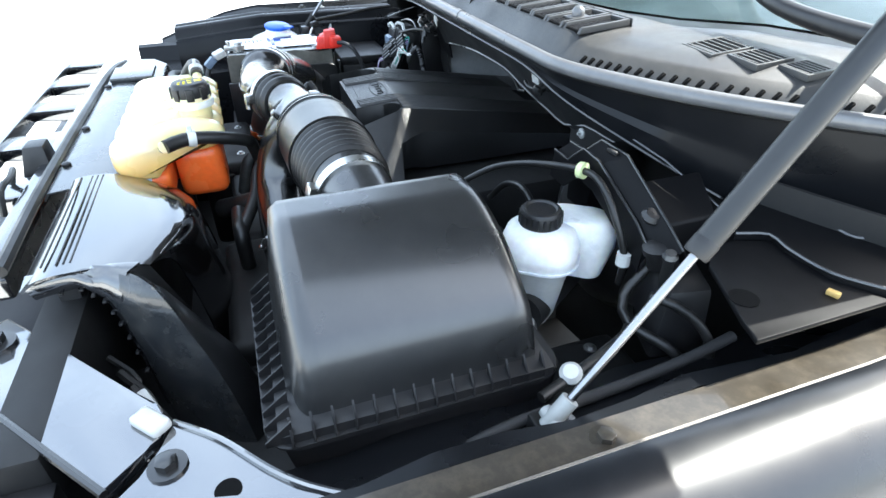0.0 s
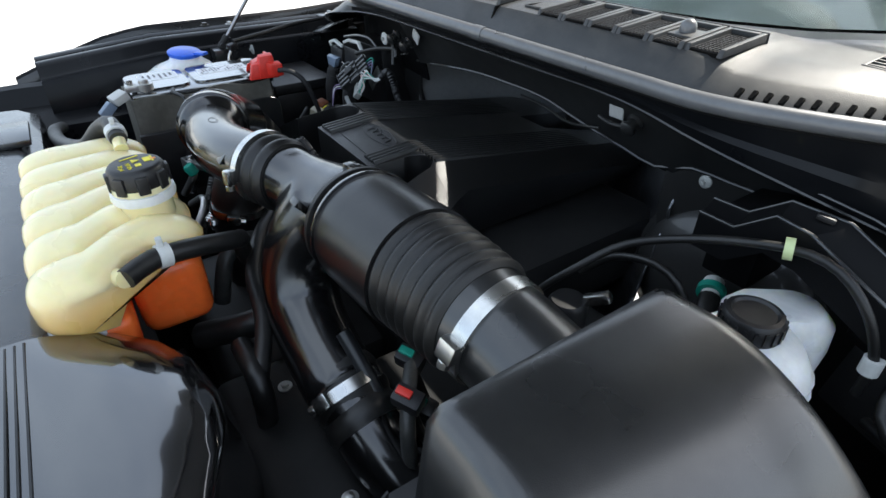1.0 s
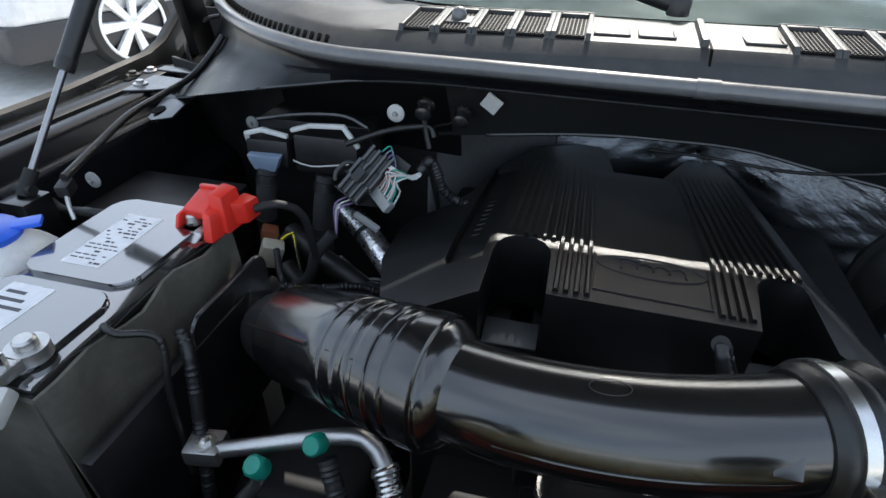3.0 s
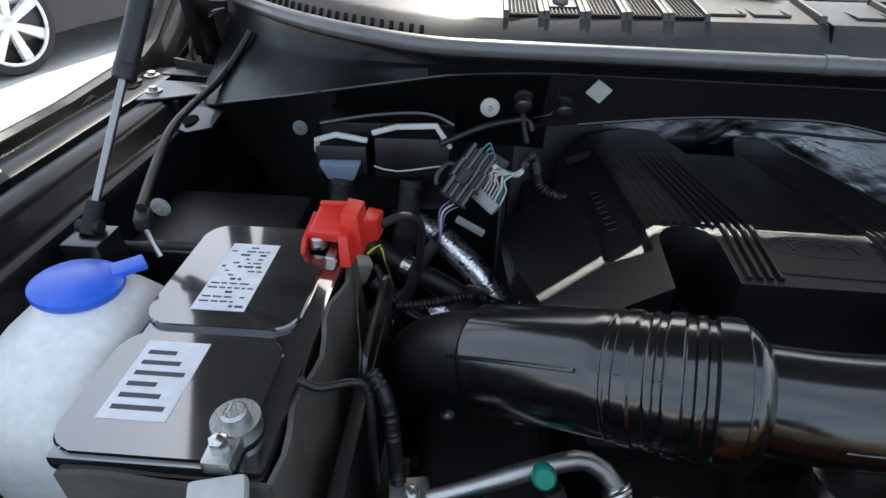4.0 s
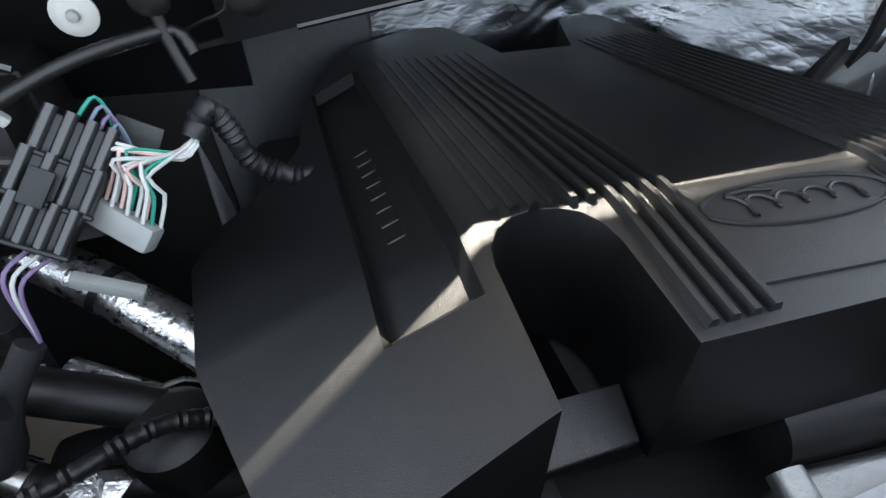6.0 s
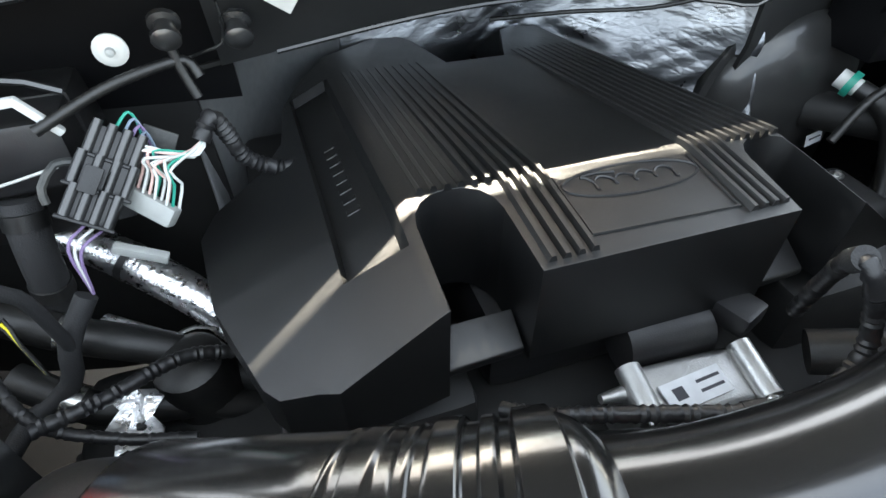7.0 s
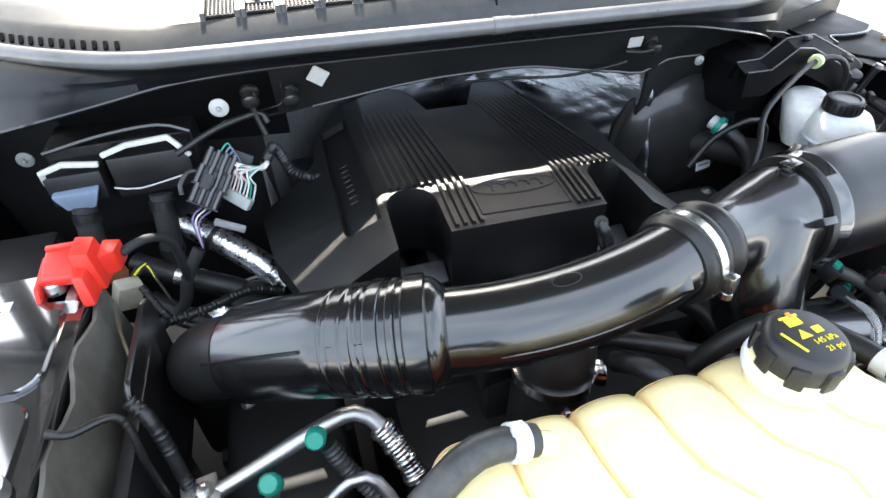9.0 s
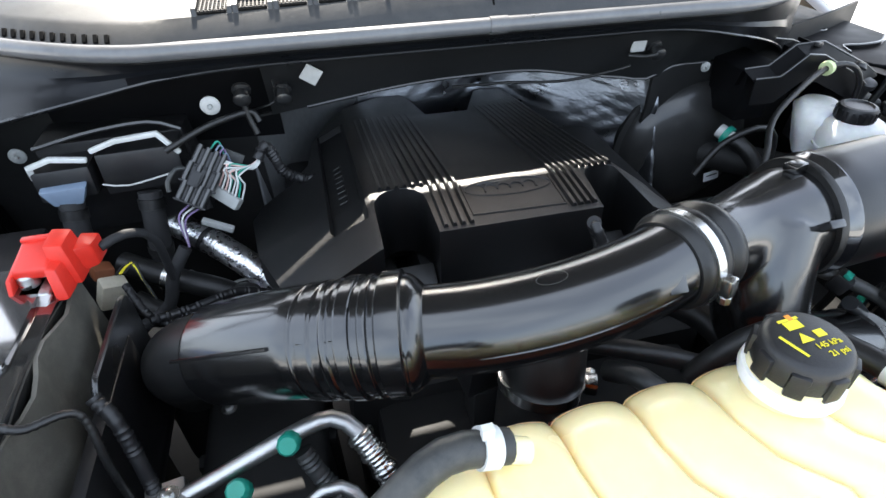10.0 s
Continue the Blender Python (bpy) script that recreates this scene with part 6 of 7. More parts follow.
part("fitting", lathe([(0.012, 0), (0.012, 0.02), (0.016, 0.022), (0.016, 0.03), (0.008, 0.034)], pose(0.665, 0.435, 1.04, 15, 0, 0), 14), M_BLACK, blk)
part("fitting", lathe([(0.006, 0), (0.006, 0.04), (0.009, 0.05), (0.006, 0.055)], pose(0.69, 0.425, 1.03, 10, 10, 0), 10), M_LID, blk)
rail = thing("wing_support_rail", (0.6, 0.5, 1.05), "black pressed steel support rail below the cowl", "support rail")
back = [Vector(p) for p in ((0.437, 0.447, 1.107), (0.478, 0.445, 1.109), (0.514, 0.443, 1.138), (0.566, 0.445, 1.137), (0.664, 0.44, 1.092), (0.692, 0.44, 1.075))]
fore = [Vector(p) for p in ((0.439, 0.421, 1.1), (0.48, 0.418, 1.101), (0.516, 0.416, 1.131), (0.548, 0.418, 1.126), (0.634, 0.42, 1.084), (0.655, 0.42, 1.068))]
part("channel", sheet([[p + Vector((0, -0.004, -0.04)) for p in fore], [p + Vector((0, -0.001, -0.002)) for p in fore], fore, [p + Vector((0, 0.004, -0.003)) for p in fore],
                       [p + Vector((0, -0.004, -0.003)) for p in back], back, [p + Vector((0, 0.004, -0.003)) for p in back], [p + Vector((0, 0.012, -0.03)) for p in back]], 0.002), M_BULK, rail, angle=20)
for line_ in (fore, back):
    part("rolled_edge", tube(line_, 0.0017, 8, smooth=False), M_LID, rail, "thin shiny rolled edge")
part("clip", rbox(0.016, 0.008, 0.006, pose(0.548, 0.436, 1.137, 0, 10, 20), 0.002), M_BLACK, rail)
part("clip", lathe([(0.011, 0), (0.012, 0.003), (0.008, 0.008), (0, 0.009)], pose(0.64, 0.432, 1.092, 0, 25, 0), 16), M_BLACK, rail)
part("stay", hexa([(0.60, 0.44, 1.03), (0.66, 0.44, 1.01), (0.66, 0.50, 1.01), (0.60, 0.52, 1.03), (0.60, 0.44, 1.118), (0.66, 0.44, 1.09), (0.66, 0.51, 1.09), (0.60, 0.53, 1.118)], 0.004), M_BULK, rail)
part("stay", hexa([(0.445, 0.445, 1.02), (0.50, 0.445, 1.02), (0.50, 0.52, 1.02), (0.445, 0.52, 1.02), (0.445, 0.445, 1.1), (0.50, 0.445, 1.11), (0.50, 0.53, 1.11), (0.445, 0.53, 1.1)], 0.004), M_BULK, rail)
shelf = thing("wing_shelf", (0.75, 0.55, 0.98), "black steel shelf of the inner wing with clips", "wing panel")
part("plate", prism([(0.73, 0.439), (0.706, 0.462), (0.70, 0.475), (0.70, 0.5), (0.715, 0.536), (0.74, 0.53), (0.796, 0.533), (0.836, 0.56), (0.836, 0.395), (0.813, 0.403)], 1.076, 1.082, 0.002, 2), M_BULK, shelf)
part("upper_tier", prism([(0.697, 0.502), (0.71, 0.532), (0.716, 0.538), (0.738, 0.532), (0.745, 0.531), (0.79, 0.534), (0.8, 0.538), (0.836, 0.566), (0.836, 0.78), (0.62, 0.72), (0.62, 0.56)], 1.07, 1.0885, 0.002, 2), M_BULK, shelf)
part("raised_rim", tube([(0.697, 0.502, 1.0885), (0.712, 0.536, 1.0885), (0.74, 0.531, 1.0885), (0.79, 0.534, 1.0885), (0.836, 0.566, 1.0885)], 0.0022, 6), M_LID, shelf)
part("raised_rim", tube([(0.63, 0.637, 1.09), (0.7, 0.62, 1.09), (0.743, 0.613, 1.09), (0.756, 0.625, 1.09), (0.77, 0.66, 1.091)], 0.0022, 6), M_LID, shelf)
# black disc paints the shade of a hole
part("hole_shade", lathe([(0.014, 0), (0.014, 0.001)], pose(0.786, 0.429, 1.082), 20), M_GAP_SHADE, shelf)
part("clip", rbox(0.012, 0.006, 0.006, pose(0.812, 0.511, 1.085, 0, 0, 20), 0.0015), material("brass_yellow_clip", (0.6, 0.42, 0.15), 0.4, metal=0.6), shelf, "brassy clip")
part("leg", box(0.70, 0.83, 0.6, 0.7, 0.975, 1.07, 0.004), M_BULK, shelf)
nub = thing("white_peg", (0.742, 0.281, 0.99), "white plastic peg beside the air box", "peg")
part("head", lathe([(0.006, -0.004), (0.011, 0.0), (0.012, 0.006), (0.008, 0.012), (0, 0.013)], pose(0.742, 0.281, 0.99, 20, 20, 0), 18), M_GREYCLIP, nub)
nub = thing("white_peg", (0.80, 0.155, 1.0), "white plastic peg beside the fender flange", "peg")
part("head", lathe([(0.006, -0.006), (0.0095, 0.0), (0.0095, 0.004), (0.006, 0.007), (0, 0.008)], pose(0.812, 0.165, 1.012, 0, -10, 0), 18), M_GREYPLUG, nub)
hose("inner_wing_loom", [(0.78, 0.12, 0.97), (0.775, 0.2, 0.985), (0.77, 0.3, 0.985), (0.765, 0.4, 0.99), (0.76, 0.47, 1.0)], 0.006, M_TAPE, "taped loom along the inner wing", "loom")
hose("inner_wing_loom", [(0.755, 0.24, 0.985), (0.73, 0.32, 0.99), (0.70, 0.38, 0.985), (0.65, 0.42, 0.97)], 0.006, M_RUBBER, "black cable on the inner wing", "cable")

# ---- pipes and plugs at the engine's front ----
ac = thing("aircon_pipe", (-0.29, 0.07, 0.93), "bright aluminium air conditioning pipe with a ribbed fitting", "pipe")
part("pipe", tube([(-0.39, 0.05, 0.945), (-0.34, 0.062, 0.955), (-0.284, 0.078, 0.965), (-0.245, 0.085, 0.968), (-0.222, 0.072, 0.955), (-0.208, 0.05, 0.93)], 0.0085, 14), M_ALU, ac)
part("fitting", tube([(-0.222, 0.072, 0.954), (-0.205, 0.048, 0.93), (-0.195, 0.03, 0.91)], lambda s: 0.0118 + 0.0018 * (math.sin(s * 22) > 0.55) + 0.0004 * math.sin(s * 90), 20, step=0.001), M_STEEL, ac)
part("block", rbox(0.035, 0.03, 0.02, pose(-0.395, 0.052, 0.945, 0, 0, 10), 0.004), M_ALU, ac)
part("block_bolt", bolt(-0.392, 0.05, 0.955, r=0.007), M_STEEL, ac)
vg = part("valve_cap", lathe([(0.0085, 0), (0.0105, 0.002), (0.0105, 0.016), (0.008, 0.019), (0, 0.019)], along((-0.284, 0.072, 0.965), (-0.286, 0.045, 0.99)), 10), M_GREEN, ac, "teal green valve cap")
ac2 = thing("aircon_pipe", (-0.3, 0.04, 0.92), "short aluminium service pipe with a teal cap", "pipe")
part("pipe", tube([(-0.36, 0.02, 0.9), (-0.335, 0.035, 0.935), (-0.33, 0.042, 0.95)], 0.007, 12), M_ALU, ac2)
part("valve_cap", lathe([(0.0085, 0), (0.0105, 0.002), (0.0105, 0.018), (0.008, 0.021), (0, 0.021)], along((-0.33, 0.043, 0.948), (-0.332, 0.03, 0.975)), 10), M_GREEN, ac2, "teal green valve cap")
part("arm", tube([(-0.31, 0.02, 0.9), (-0.26, 0.035, 0.93), (-0.235, 0.03, 0.925), (-0.22, 0.01, 0.9)], 0.0065, 12), M_ALU, ac2)
hose("braided_hose", [(-0.275, 0.065, 0.955), (-0.262, 0.05, 0.93), (-0.245, 0.035, 0.91), (-0.22, 0.01, 0.88)], 0.009, M_HOSE, "dark braided hose beside the aircon pipe", "hose", 0.1)
vp = thing("throttle_elbow", (-0.05, 0.04, 0.9), "black rubber elbow with a steel clamp under the pipe", "elbow")
part("body", tube([(-0.05, 0.055, 0.86), (-0.05, 0.05, 0.96), (-0.045, 0.055, 1.02), (-0.04, 0.07, 1.05)], 0.0385, 28), M_RUBBER, vp)
band([(-0.047, 0.052, 1.005), (-0.046, 0.054, 1.02)], 0.0392, 0.011, M_STEEL, vp, (0.9, -0.4, 0.1))
part("bolt", bolt(0, 0, 0, along((-0.048, 0.012, 0.985), (-0.048, -0.05, 1.01)), 0.006), M_STEEL, vp)
sol = thing("solenoid_box", (-0.08, 0.08, 0.93), "black solenoid with a bright screw", "solenoid")
part("body", rbox(0.05, 0.04, 0.06, pose(-0.085, 0.11, 0.97, 10, 0, 10), 0.006), M_BLACK, sol)
part("foot", box(-0.10, -0.07, 0.09, 0.13, 0.88, 0.945, 0.004), M_DARK, sol)
thr = thing("throttle_valve", (0.0, 0.16, 0.9), "cast aluminium throttle body with a white label", "throttle body")
part("housing", hexa([(-0.04, 0.142, 0.9), (0.055, 0.136, 0.9), (0.06, 0.19, 0.9), (-0.04, 0.196, 0.9), (-0.032, 0.148, 0.962), (0.046, 0.142, 0.962), (0.05, 0.184, 0.97), (-0.03, 0.19, 0.97)], 0.006, 3), M_ALU, thr)
for x, y0, y1 in ((-0.037, 0.15, 0.19), (0.053, 0.14, 0.182)):
    boss = part("boss", tube([(x, y0, 0.963), (x + 0.003, y1, 0.97)], 0.0095, 14), M_ALU, thr)
    part("screw", lathe([(0.0055, 0), (0.0055, 0.005), (0.003, 0.0055), (0.0, 0.005)], along((x, y0 + 0.002, 0.963), (x, y0 - 0.02, 0.962)), 12), M_STEEL, boss)
part("lug", tube([(-0.036, 0.176, 0.962), (-0.063, 0.176, 0.965)], lambda s: 0.007 - 0.0035 * s, 10), M_ALU, thr)
lb = part("label", rbox(0.052, 0.021, 0.001, pose(0.004, 0.1605, 0.9685, 10, 0, 4), 0), M_LABEL, thr, "white label")
for i in range(2):
    part("print_bar", rbox(0.02, 0.0022, 0.0006, pose(0.016, 0.158 + 0.007 * i, 0.9688 + 0.0012 * i, 10, 0, 4), 0), M_INK, lb)
part("print_bar", rbox(0.009, 0.009, 0.0006, pose(-0.01, 0.16, 0.9692, 10, 0, 4), 0), M_INK, lb)
part("motor_cap", tube([(-0.025, 0.215, 0.965), (0.045, 0.21, 0.965)], 0.022, 24), M_BLACK, thr)
part("plug", rbox(0.03, 0.03, 0.02, pose(0.065, 0.20, 0.985, 0, 0, 20), 0.004), M_BLACK, thr)
part("plug_lock", rbox(0.012, 0.006, 0.006, pose(0.055, 0.215, 0.997, 0, 0, 20), 0.001), M_GREEN, thr, "green plug lock")
hose("front_loom", [(-0.14, 0.175, 0.995), (-0.12, 0.156, 1.006), (-0.097, 0.146, 1.012), (-0.052, 0.128, 1.017), (-0.012, 0.113, 1.022), (0.022, 0.106, 1.034), (0.042, 0.11, 1.053), (0.043, 0.117, 1.075), (0.034, 0.121, 1.098), (0.03, 0.13, 1.11), (0.036, 0.141, 1.1), (0.055, 0.156, 1.06), (0.075, 0.17, 1.015)], 0.0052, M_BLACK, "black corrugated loom crossing the engine front", "loom", 0.14, bands=((0.35, M_TAPE, "tape_band"), (0.72, M_TAPE, "tape_band")))
hose("front_loom", [(-0.10, 0.136, 0.998), (-0.05, 0.12, 1.002), (0.0, 0.108, 1.005), (0.04, 0.11, 0.995), (0.08, 0.13, 0.965)], 0.007, M_RUBBER, "black taped loom crossing the engine front", "loom", bands=((0.3, M_BLACK, "cable_tie"), (0.7, M_BLACK, "cable_tie")))
hose("radiator_hose", [(0.10, 0.16, 0.97), (0.14, 0.13, 0.985), (0.17, 0.08, 0.98), (0.17, 0.0, 0.96), (0.12, -0.06, 0.93)], 0.017, M_RUBBER, "black rubber radiator hose at the engine front", "hose")
hose("cross_hose", [(-0.02, 0.10, 1.0), (0.06, 0.05, 1.01), (0.13, 0.015, 1.0), (0.2, 0.0, 0.98), (0.26, -0.03, 0.95)], 0.010, M_RUBBER, "black coolant hose under the pipe", "hose")
hose("cross_hose", [(0.03, 0.06, 0.98), (0.045, 0.03, 1.0), (0.06, 0.0, 0.99), (0.065, -0.02, 0.93)], 0.011, M_HOSE, "grey coolant hose under the pipe", "hose")
hose("fuel_line", [(0.30, 0.16, 1.0), (0.33, 0.13, 0.99), (0.36, 0.10, 0.985), (0.40, 0.07, 0.96), (0.42, 0.06, 0.9)], 0.008, M_HOSE, "grey rubber fuel line by the engine", "hose")
for x, y, z, mm in ((0.381, 0.099, 0.946, M_GREEN), (0.35, 0.105, 0.985, M_GREEN), (0.395, 0.075, 0.985, M_RED), (0.42, 0.10, 0.95, M_GREEN)):
    ip = thing("injector_plug", (x, y, z), "black injector plug with a coloured lock tab", "connector", "injector plugs")
    part("body", rbox(0.03, 0.02, 0.022, pose(x, y, z, 20, 10, 30), 0.004), M_BLACK, ip)
    part("lock_tab", rbox(0.016, 0.008, 0.006, pose(x, y - 0.004, z + 0.012, 20, 10, 30), 0.001), mm, ip, "coloured lock tab")
    part("wire", tube([(x, y, z - 0.008), (x + 0.005, y + 0.01, z - 0.05), (x, y + 0.03, z - 0.12)], 0.005, 8), M_RUBBER, ip)
hose("dipstick_tube", [(0.30, 0.055, 1.01), (0.335, 0.06, 0.98), (0.36, 0.065, 0.95)], 0.008, M_STRUT, "glossy black dipstick tube", "pipe")
hose("drain_hose", [(0.20, -0.03, 0.96), (0.255, -0.03, 0.955), (0.262, -0.03, 0.92), (0.24, -0.03, 0.86)], 0.012, M_RUBBER, "black hose below the coolant reservoir", "hose")
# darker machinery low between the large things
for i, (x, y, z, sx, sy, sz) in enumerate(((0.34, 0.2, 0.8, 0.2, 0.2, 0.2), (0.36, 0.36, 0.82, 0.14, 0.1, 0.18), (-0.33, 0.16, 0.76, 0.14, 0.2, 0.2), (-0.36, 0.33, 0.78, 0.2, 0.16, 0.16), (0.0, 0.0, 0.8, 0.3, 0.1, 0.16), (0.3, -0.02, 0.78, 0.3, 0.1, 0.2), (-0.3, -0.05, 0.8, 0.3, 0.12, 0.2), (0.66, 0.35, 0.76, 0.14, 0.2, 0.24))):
    mb = thing("accessory_unit", (x, y, 0.561), "near-black engine accessory low in the bay", "engine accessory", "low accessories")
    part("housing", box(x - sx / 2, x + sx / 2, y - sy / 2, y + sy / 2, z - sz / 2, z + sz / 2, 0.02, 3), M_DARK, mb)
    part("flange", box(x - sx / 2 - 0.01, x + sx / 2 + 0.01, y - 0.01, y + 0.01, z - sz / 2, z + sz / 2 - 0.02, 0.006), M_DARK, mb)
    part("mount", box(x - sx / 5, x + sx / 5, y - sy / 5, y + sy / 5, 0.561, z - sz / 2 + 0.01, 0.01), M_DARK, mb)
    for k in (-1, 1):
        part("bolt", bolt(x + k * sx * 0.3, y + sy * 0.25, z + sz / 2, r=0.006), M_ALU, mb)

# ---- passenger-side wing details ----
wing = thing("wing_rail", (-0.8, 0.5, 1.0), "glossy black pressed steel wing rail with slots and bolts", "wing rail")
part("outer_ledge", sheet([[(-x, y, z - (0.09 * max(0.0, 0.1 - y))) for y in (-0.15, 0.0, 0.1, 0.3, 0.5, 0.7)] for x, z in ((0.913, 1.08), (0.908, 1.094), (0.902, 1.098), (0.872, 1.1), (0.864, 1.096), (0.86, 1.07), (0.852, 1.066))], 0.002), M_SATIN, wing, angle=40)
part("pressed_rail", sheet([[(-x, y, z - (0.09 * max(0.0, 0.1 - y))) for y in (-0.15, 0.0, 0.1, 0.3, 0.5, 0.62)] for x, z in ((0.854, 1.064), (0.85, 1.09), (0.845, 1.097), (0.835, 1.1), (0.812, 1.1), (0.803, 1.093), (0.795, 1.075), (0.785, 1.07), (0.776, 1.07), (0.77, 1.06), (0.766, 0.98))], 0.002), M_SATIN, wing, angle=40)
# shade of the slot, painted as a black block
part("slot_shade", box(-0.892, -0.88, 0.585, 0.607, 1.097, 1.1015, 0.001), M_GAP_SHADE, wing)
for x, y, z, r in ((-0.886, 0.65, 1.1, 0.008), (-0.838, 0.566, 1.1045, 0.008), (-0.886, 0.3, 1.099, 0.007)):
    part("bolt", bolt(x, y, z, r=r), M_ALU, wing)
br = thing("corner_bracket", (-0.76, 0.54, 1.06), "shiny black folded steel bracket plate by the cowl", "bracket")
part("nut_plate", prism([(-0.846, 0.528), (-0.853, 0.62), (-0.756, 0.61), (-0.768, 0.565), (-0.80, 0.545)], 1.1005, 1.1045, 0.001, 1), M_BODY, br)
part("plate", sheet([[(-0.768, 0.487, 1.08), (-0.753, 0.477, 1.081), (-0.72, 0.485, 1.086)], [(-0.777, 0.54, 1.092), (-0.75, 0.53, 1.094), (-0.71, 0.525, 1.104)], [(-0.785, 0.60, 1.105), (-0.744, 0.60, 1.108), (-0.70, 0.56, 1.114)]], 0.003), M_BODY, br, angle=20)
part("fold", sheet([[(-0.78, 0.552, 1.098), (-0.745, 0.54, 1.1), (-0.706, 0.535, 1.11)], [(-0.778, 0.546, 1.093), (-0.745, 0.534, 1.095), (-0.708, 0.53, 1.105)]], 0.003), M_BODY, br)
# hole drawn as a disc in shade black
part("hole_shade", lathe([(0.012, 0), (0.012, 0.0008)], pose(-0.757, 0.502, 1.0885, 12, -6, 0), 18), M_GAP_SHADE, br)
part("back_strip", prism([(-0.86, 0.635), (-0.86, 0.66), (-0.735, 0.65), (-0.745, 0.625)], 1.106, 1.110, 0.001, 1), M_BODY, br)
part("leg", box(-0.80, -0.79, 0.54, 0.60, 0.98, 1.1, 0.002), M_BULK, br)
hook = thing("hood_hook", (-0.74, 0.72, 1.07), "bent steel hinge rod beside the cowl", "hinge rod")
part("rod", tube([(-0.834, 0.70, 1.10), (-0.833, 0.697, 1.14), (-0.822, 0.715, 1.168), (-0.807, 0.742, 1.18), (-0.79, 0.755, 1.183)], 0.004, 8), M_STRUT, hook)
hose("hood_cable", [(-0.69, 0.251, 1.096), (-0.72, 0.343, 1.101), (-0.74, 0.426, 1.109), (-0.745, 0.505, 1.113), (-0.735, 0.569, 1.124), (-0.715, 0.61, 1.155), (-0.70, 0.628, 1.18)], 0.0052, M_RUBBER, "black washer tube rising to the cowl", "tube")
clip_b = thing("tube_clip", (-0.685, 0.24, 1.05), "black clip holding the washer tube", "clip")
part("body", rbox(0.016, 0.022, 0.016, pose(-0.688, 0.247, 1.085, 10, 0, 20), 0.003), M_BLACK, clip_b)
part("pin", tube([(-0.686, 0.243, 1.08), (-0.676, 0.232, 1.068), (-0.668, 0.226, 1.055)], 0.003, 6), M_ALU, clip_b)
hose("wing_pipe", [(-0.80, 0.30, 1.035), (-0.74, 0.27, 1.035), (-0.68, 0.26, 1.045), (-0.62, 0.28, 1.03)], 0.0055, M_HOSE, "grey vent hose behind the battery", "hose")
fuse = thing("fuse_box", (-0.67, 0.36, 0.9), "black lidded fuse box behind the battery", "fuse box")
part("box", box(-0.76, -0.58, 0.30, 0.44, 0.9, 0.985, 0.008), M_BLACK, fuse)
part("lid", box(-0.765, -0.575, 0.295, 0.445, 0.985, 1.01, 0.008), M_BLACK, fuse)
part("post", box(-0.7, -0.64, 0.34, 0.4, 0.561, 0.9, 0.005), M_DARK, fuse)
part("latch", box(-0.60, -0.58, 0.287, 0.297, 0.96, 1.0, 0.002), M_LID, fuse)

# ---- radiator support and front corner ----
sup = thing("radiator_cover", (-0.1, -0.22, 1.0), "shiny grey-black plastic cover over the radiator support", "radiator cover")
part("panel", sheet([[(x, y, z - 0.05 * max(0, abs(x) - 0.45)) for x in [-0.62 + 0.84 * i / 12 for i in range(13)]] for y, z in ((-0.285, 1.035), (-0.278, 1.046), (-0.25, 1.049), (-0.2, 1.046), (-0.17, 1.03), (-0.165, 1.0))], 0.003), M_RESIST, sup)
part("rubber_strip", tube([(0.42, -0.285, 1.043), (0.2, -0.288, 1.047), (-0.2, -0.288, 1.047), (-0.5, -0.285, 1.043), (-0.62, -0.27, 1.035)], 0.008, 8), M_RUBBER, sup, "black rubber sealing strip")
part("end_step", box(-0.47, -0.36, -0.27, -0.18, 1.047, 1.058, 0.004), M_RESIST, sup)
for x in (-0.33, -0.05, 0.12):
    part("clip", lathe([(0.007, 0), (0.007, 0.003), (0.004, 0.005)], Matrix.Translation((x, -0.27, 1.048)), 12), M_BLACK, sup)
gr = thing("grille_support", (0.0, -0.4, 0.9), "black painted grille support with open slots", "grille support")
part("rear_beam", box(-0.75, 0.4, -0.33, -0.292, 0.99, 1.03, 0.006), M_PAINT, gr)
part("front_beam", box(-0.78, 0.45, -0.47, -0.43, 0.985, 1.02, 0.008), M_PAINT, gr)
for x in (-0.75, -0.55, -0.35, -0.12, 0.1, 0.3):
    part("cross_bar", hexa([(x - 0.045, -0.435, 0.99), (x + 0.03, -0.435, 0.99), (x + 0.06, -0.325, 0.99), (x - 0.02, -0.325, 0.99), (x - 0.045, -0.435, 1.012), (x + 0.03, -0.435, 1.012), (x + 0.06, -0.325, 1.022), (x - 0.02, -0.325, 1.022)], 0.004), M_PAINT, gr)
part("lower_panel", box(-0.78, 0.5, -0.47, -0.3, 0.55, 0.9, 0.01), M_SKIRT, gr)
part("latch", hexa([(0.0, -0.36, 1.0), (0.06, -0.36, 1.0), (0.06, -0.31, 1.0), (0.0, -0.31, 1.0), (0.01, -0.345, 1.06), (0.05, -0.345, 1.06), (0.05, -0.315, 1.06), (0.01, -0.315, 1.06)], 0.004), M_BLACK, gr, "black hood latch")
part("latch_loop", tube([(0.10, -0.36, 1.02), (0.10, -0.35, 1.045), (0.13, -0.345, 1.045), (0.17, -0.35, 1.04), (0.17, -0.36, 1.0)], 0.005, 8), M_HOSE, gr)
corner = thing("front_corner_panel", (0.68, -0.15, 0.9), "black painted front corner panel with bolts and holes", "corner panel")
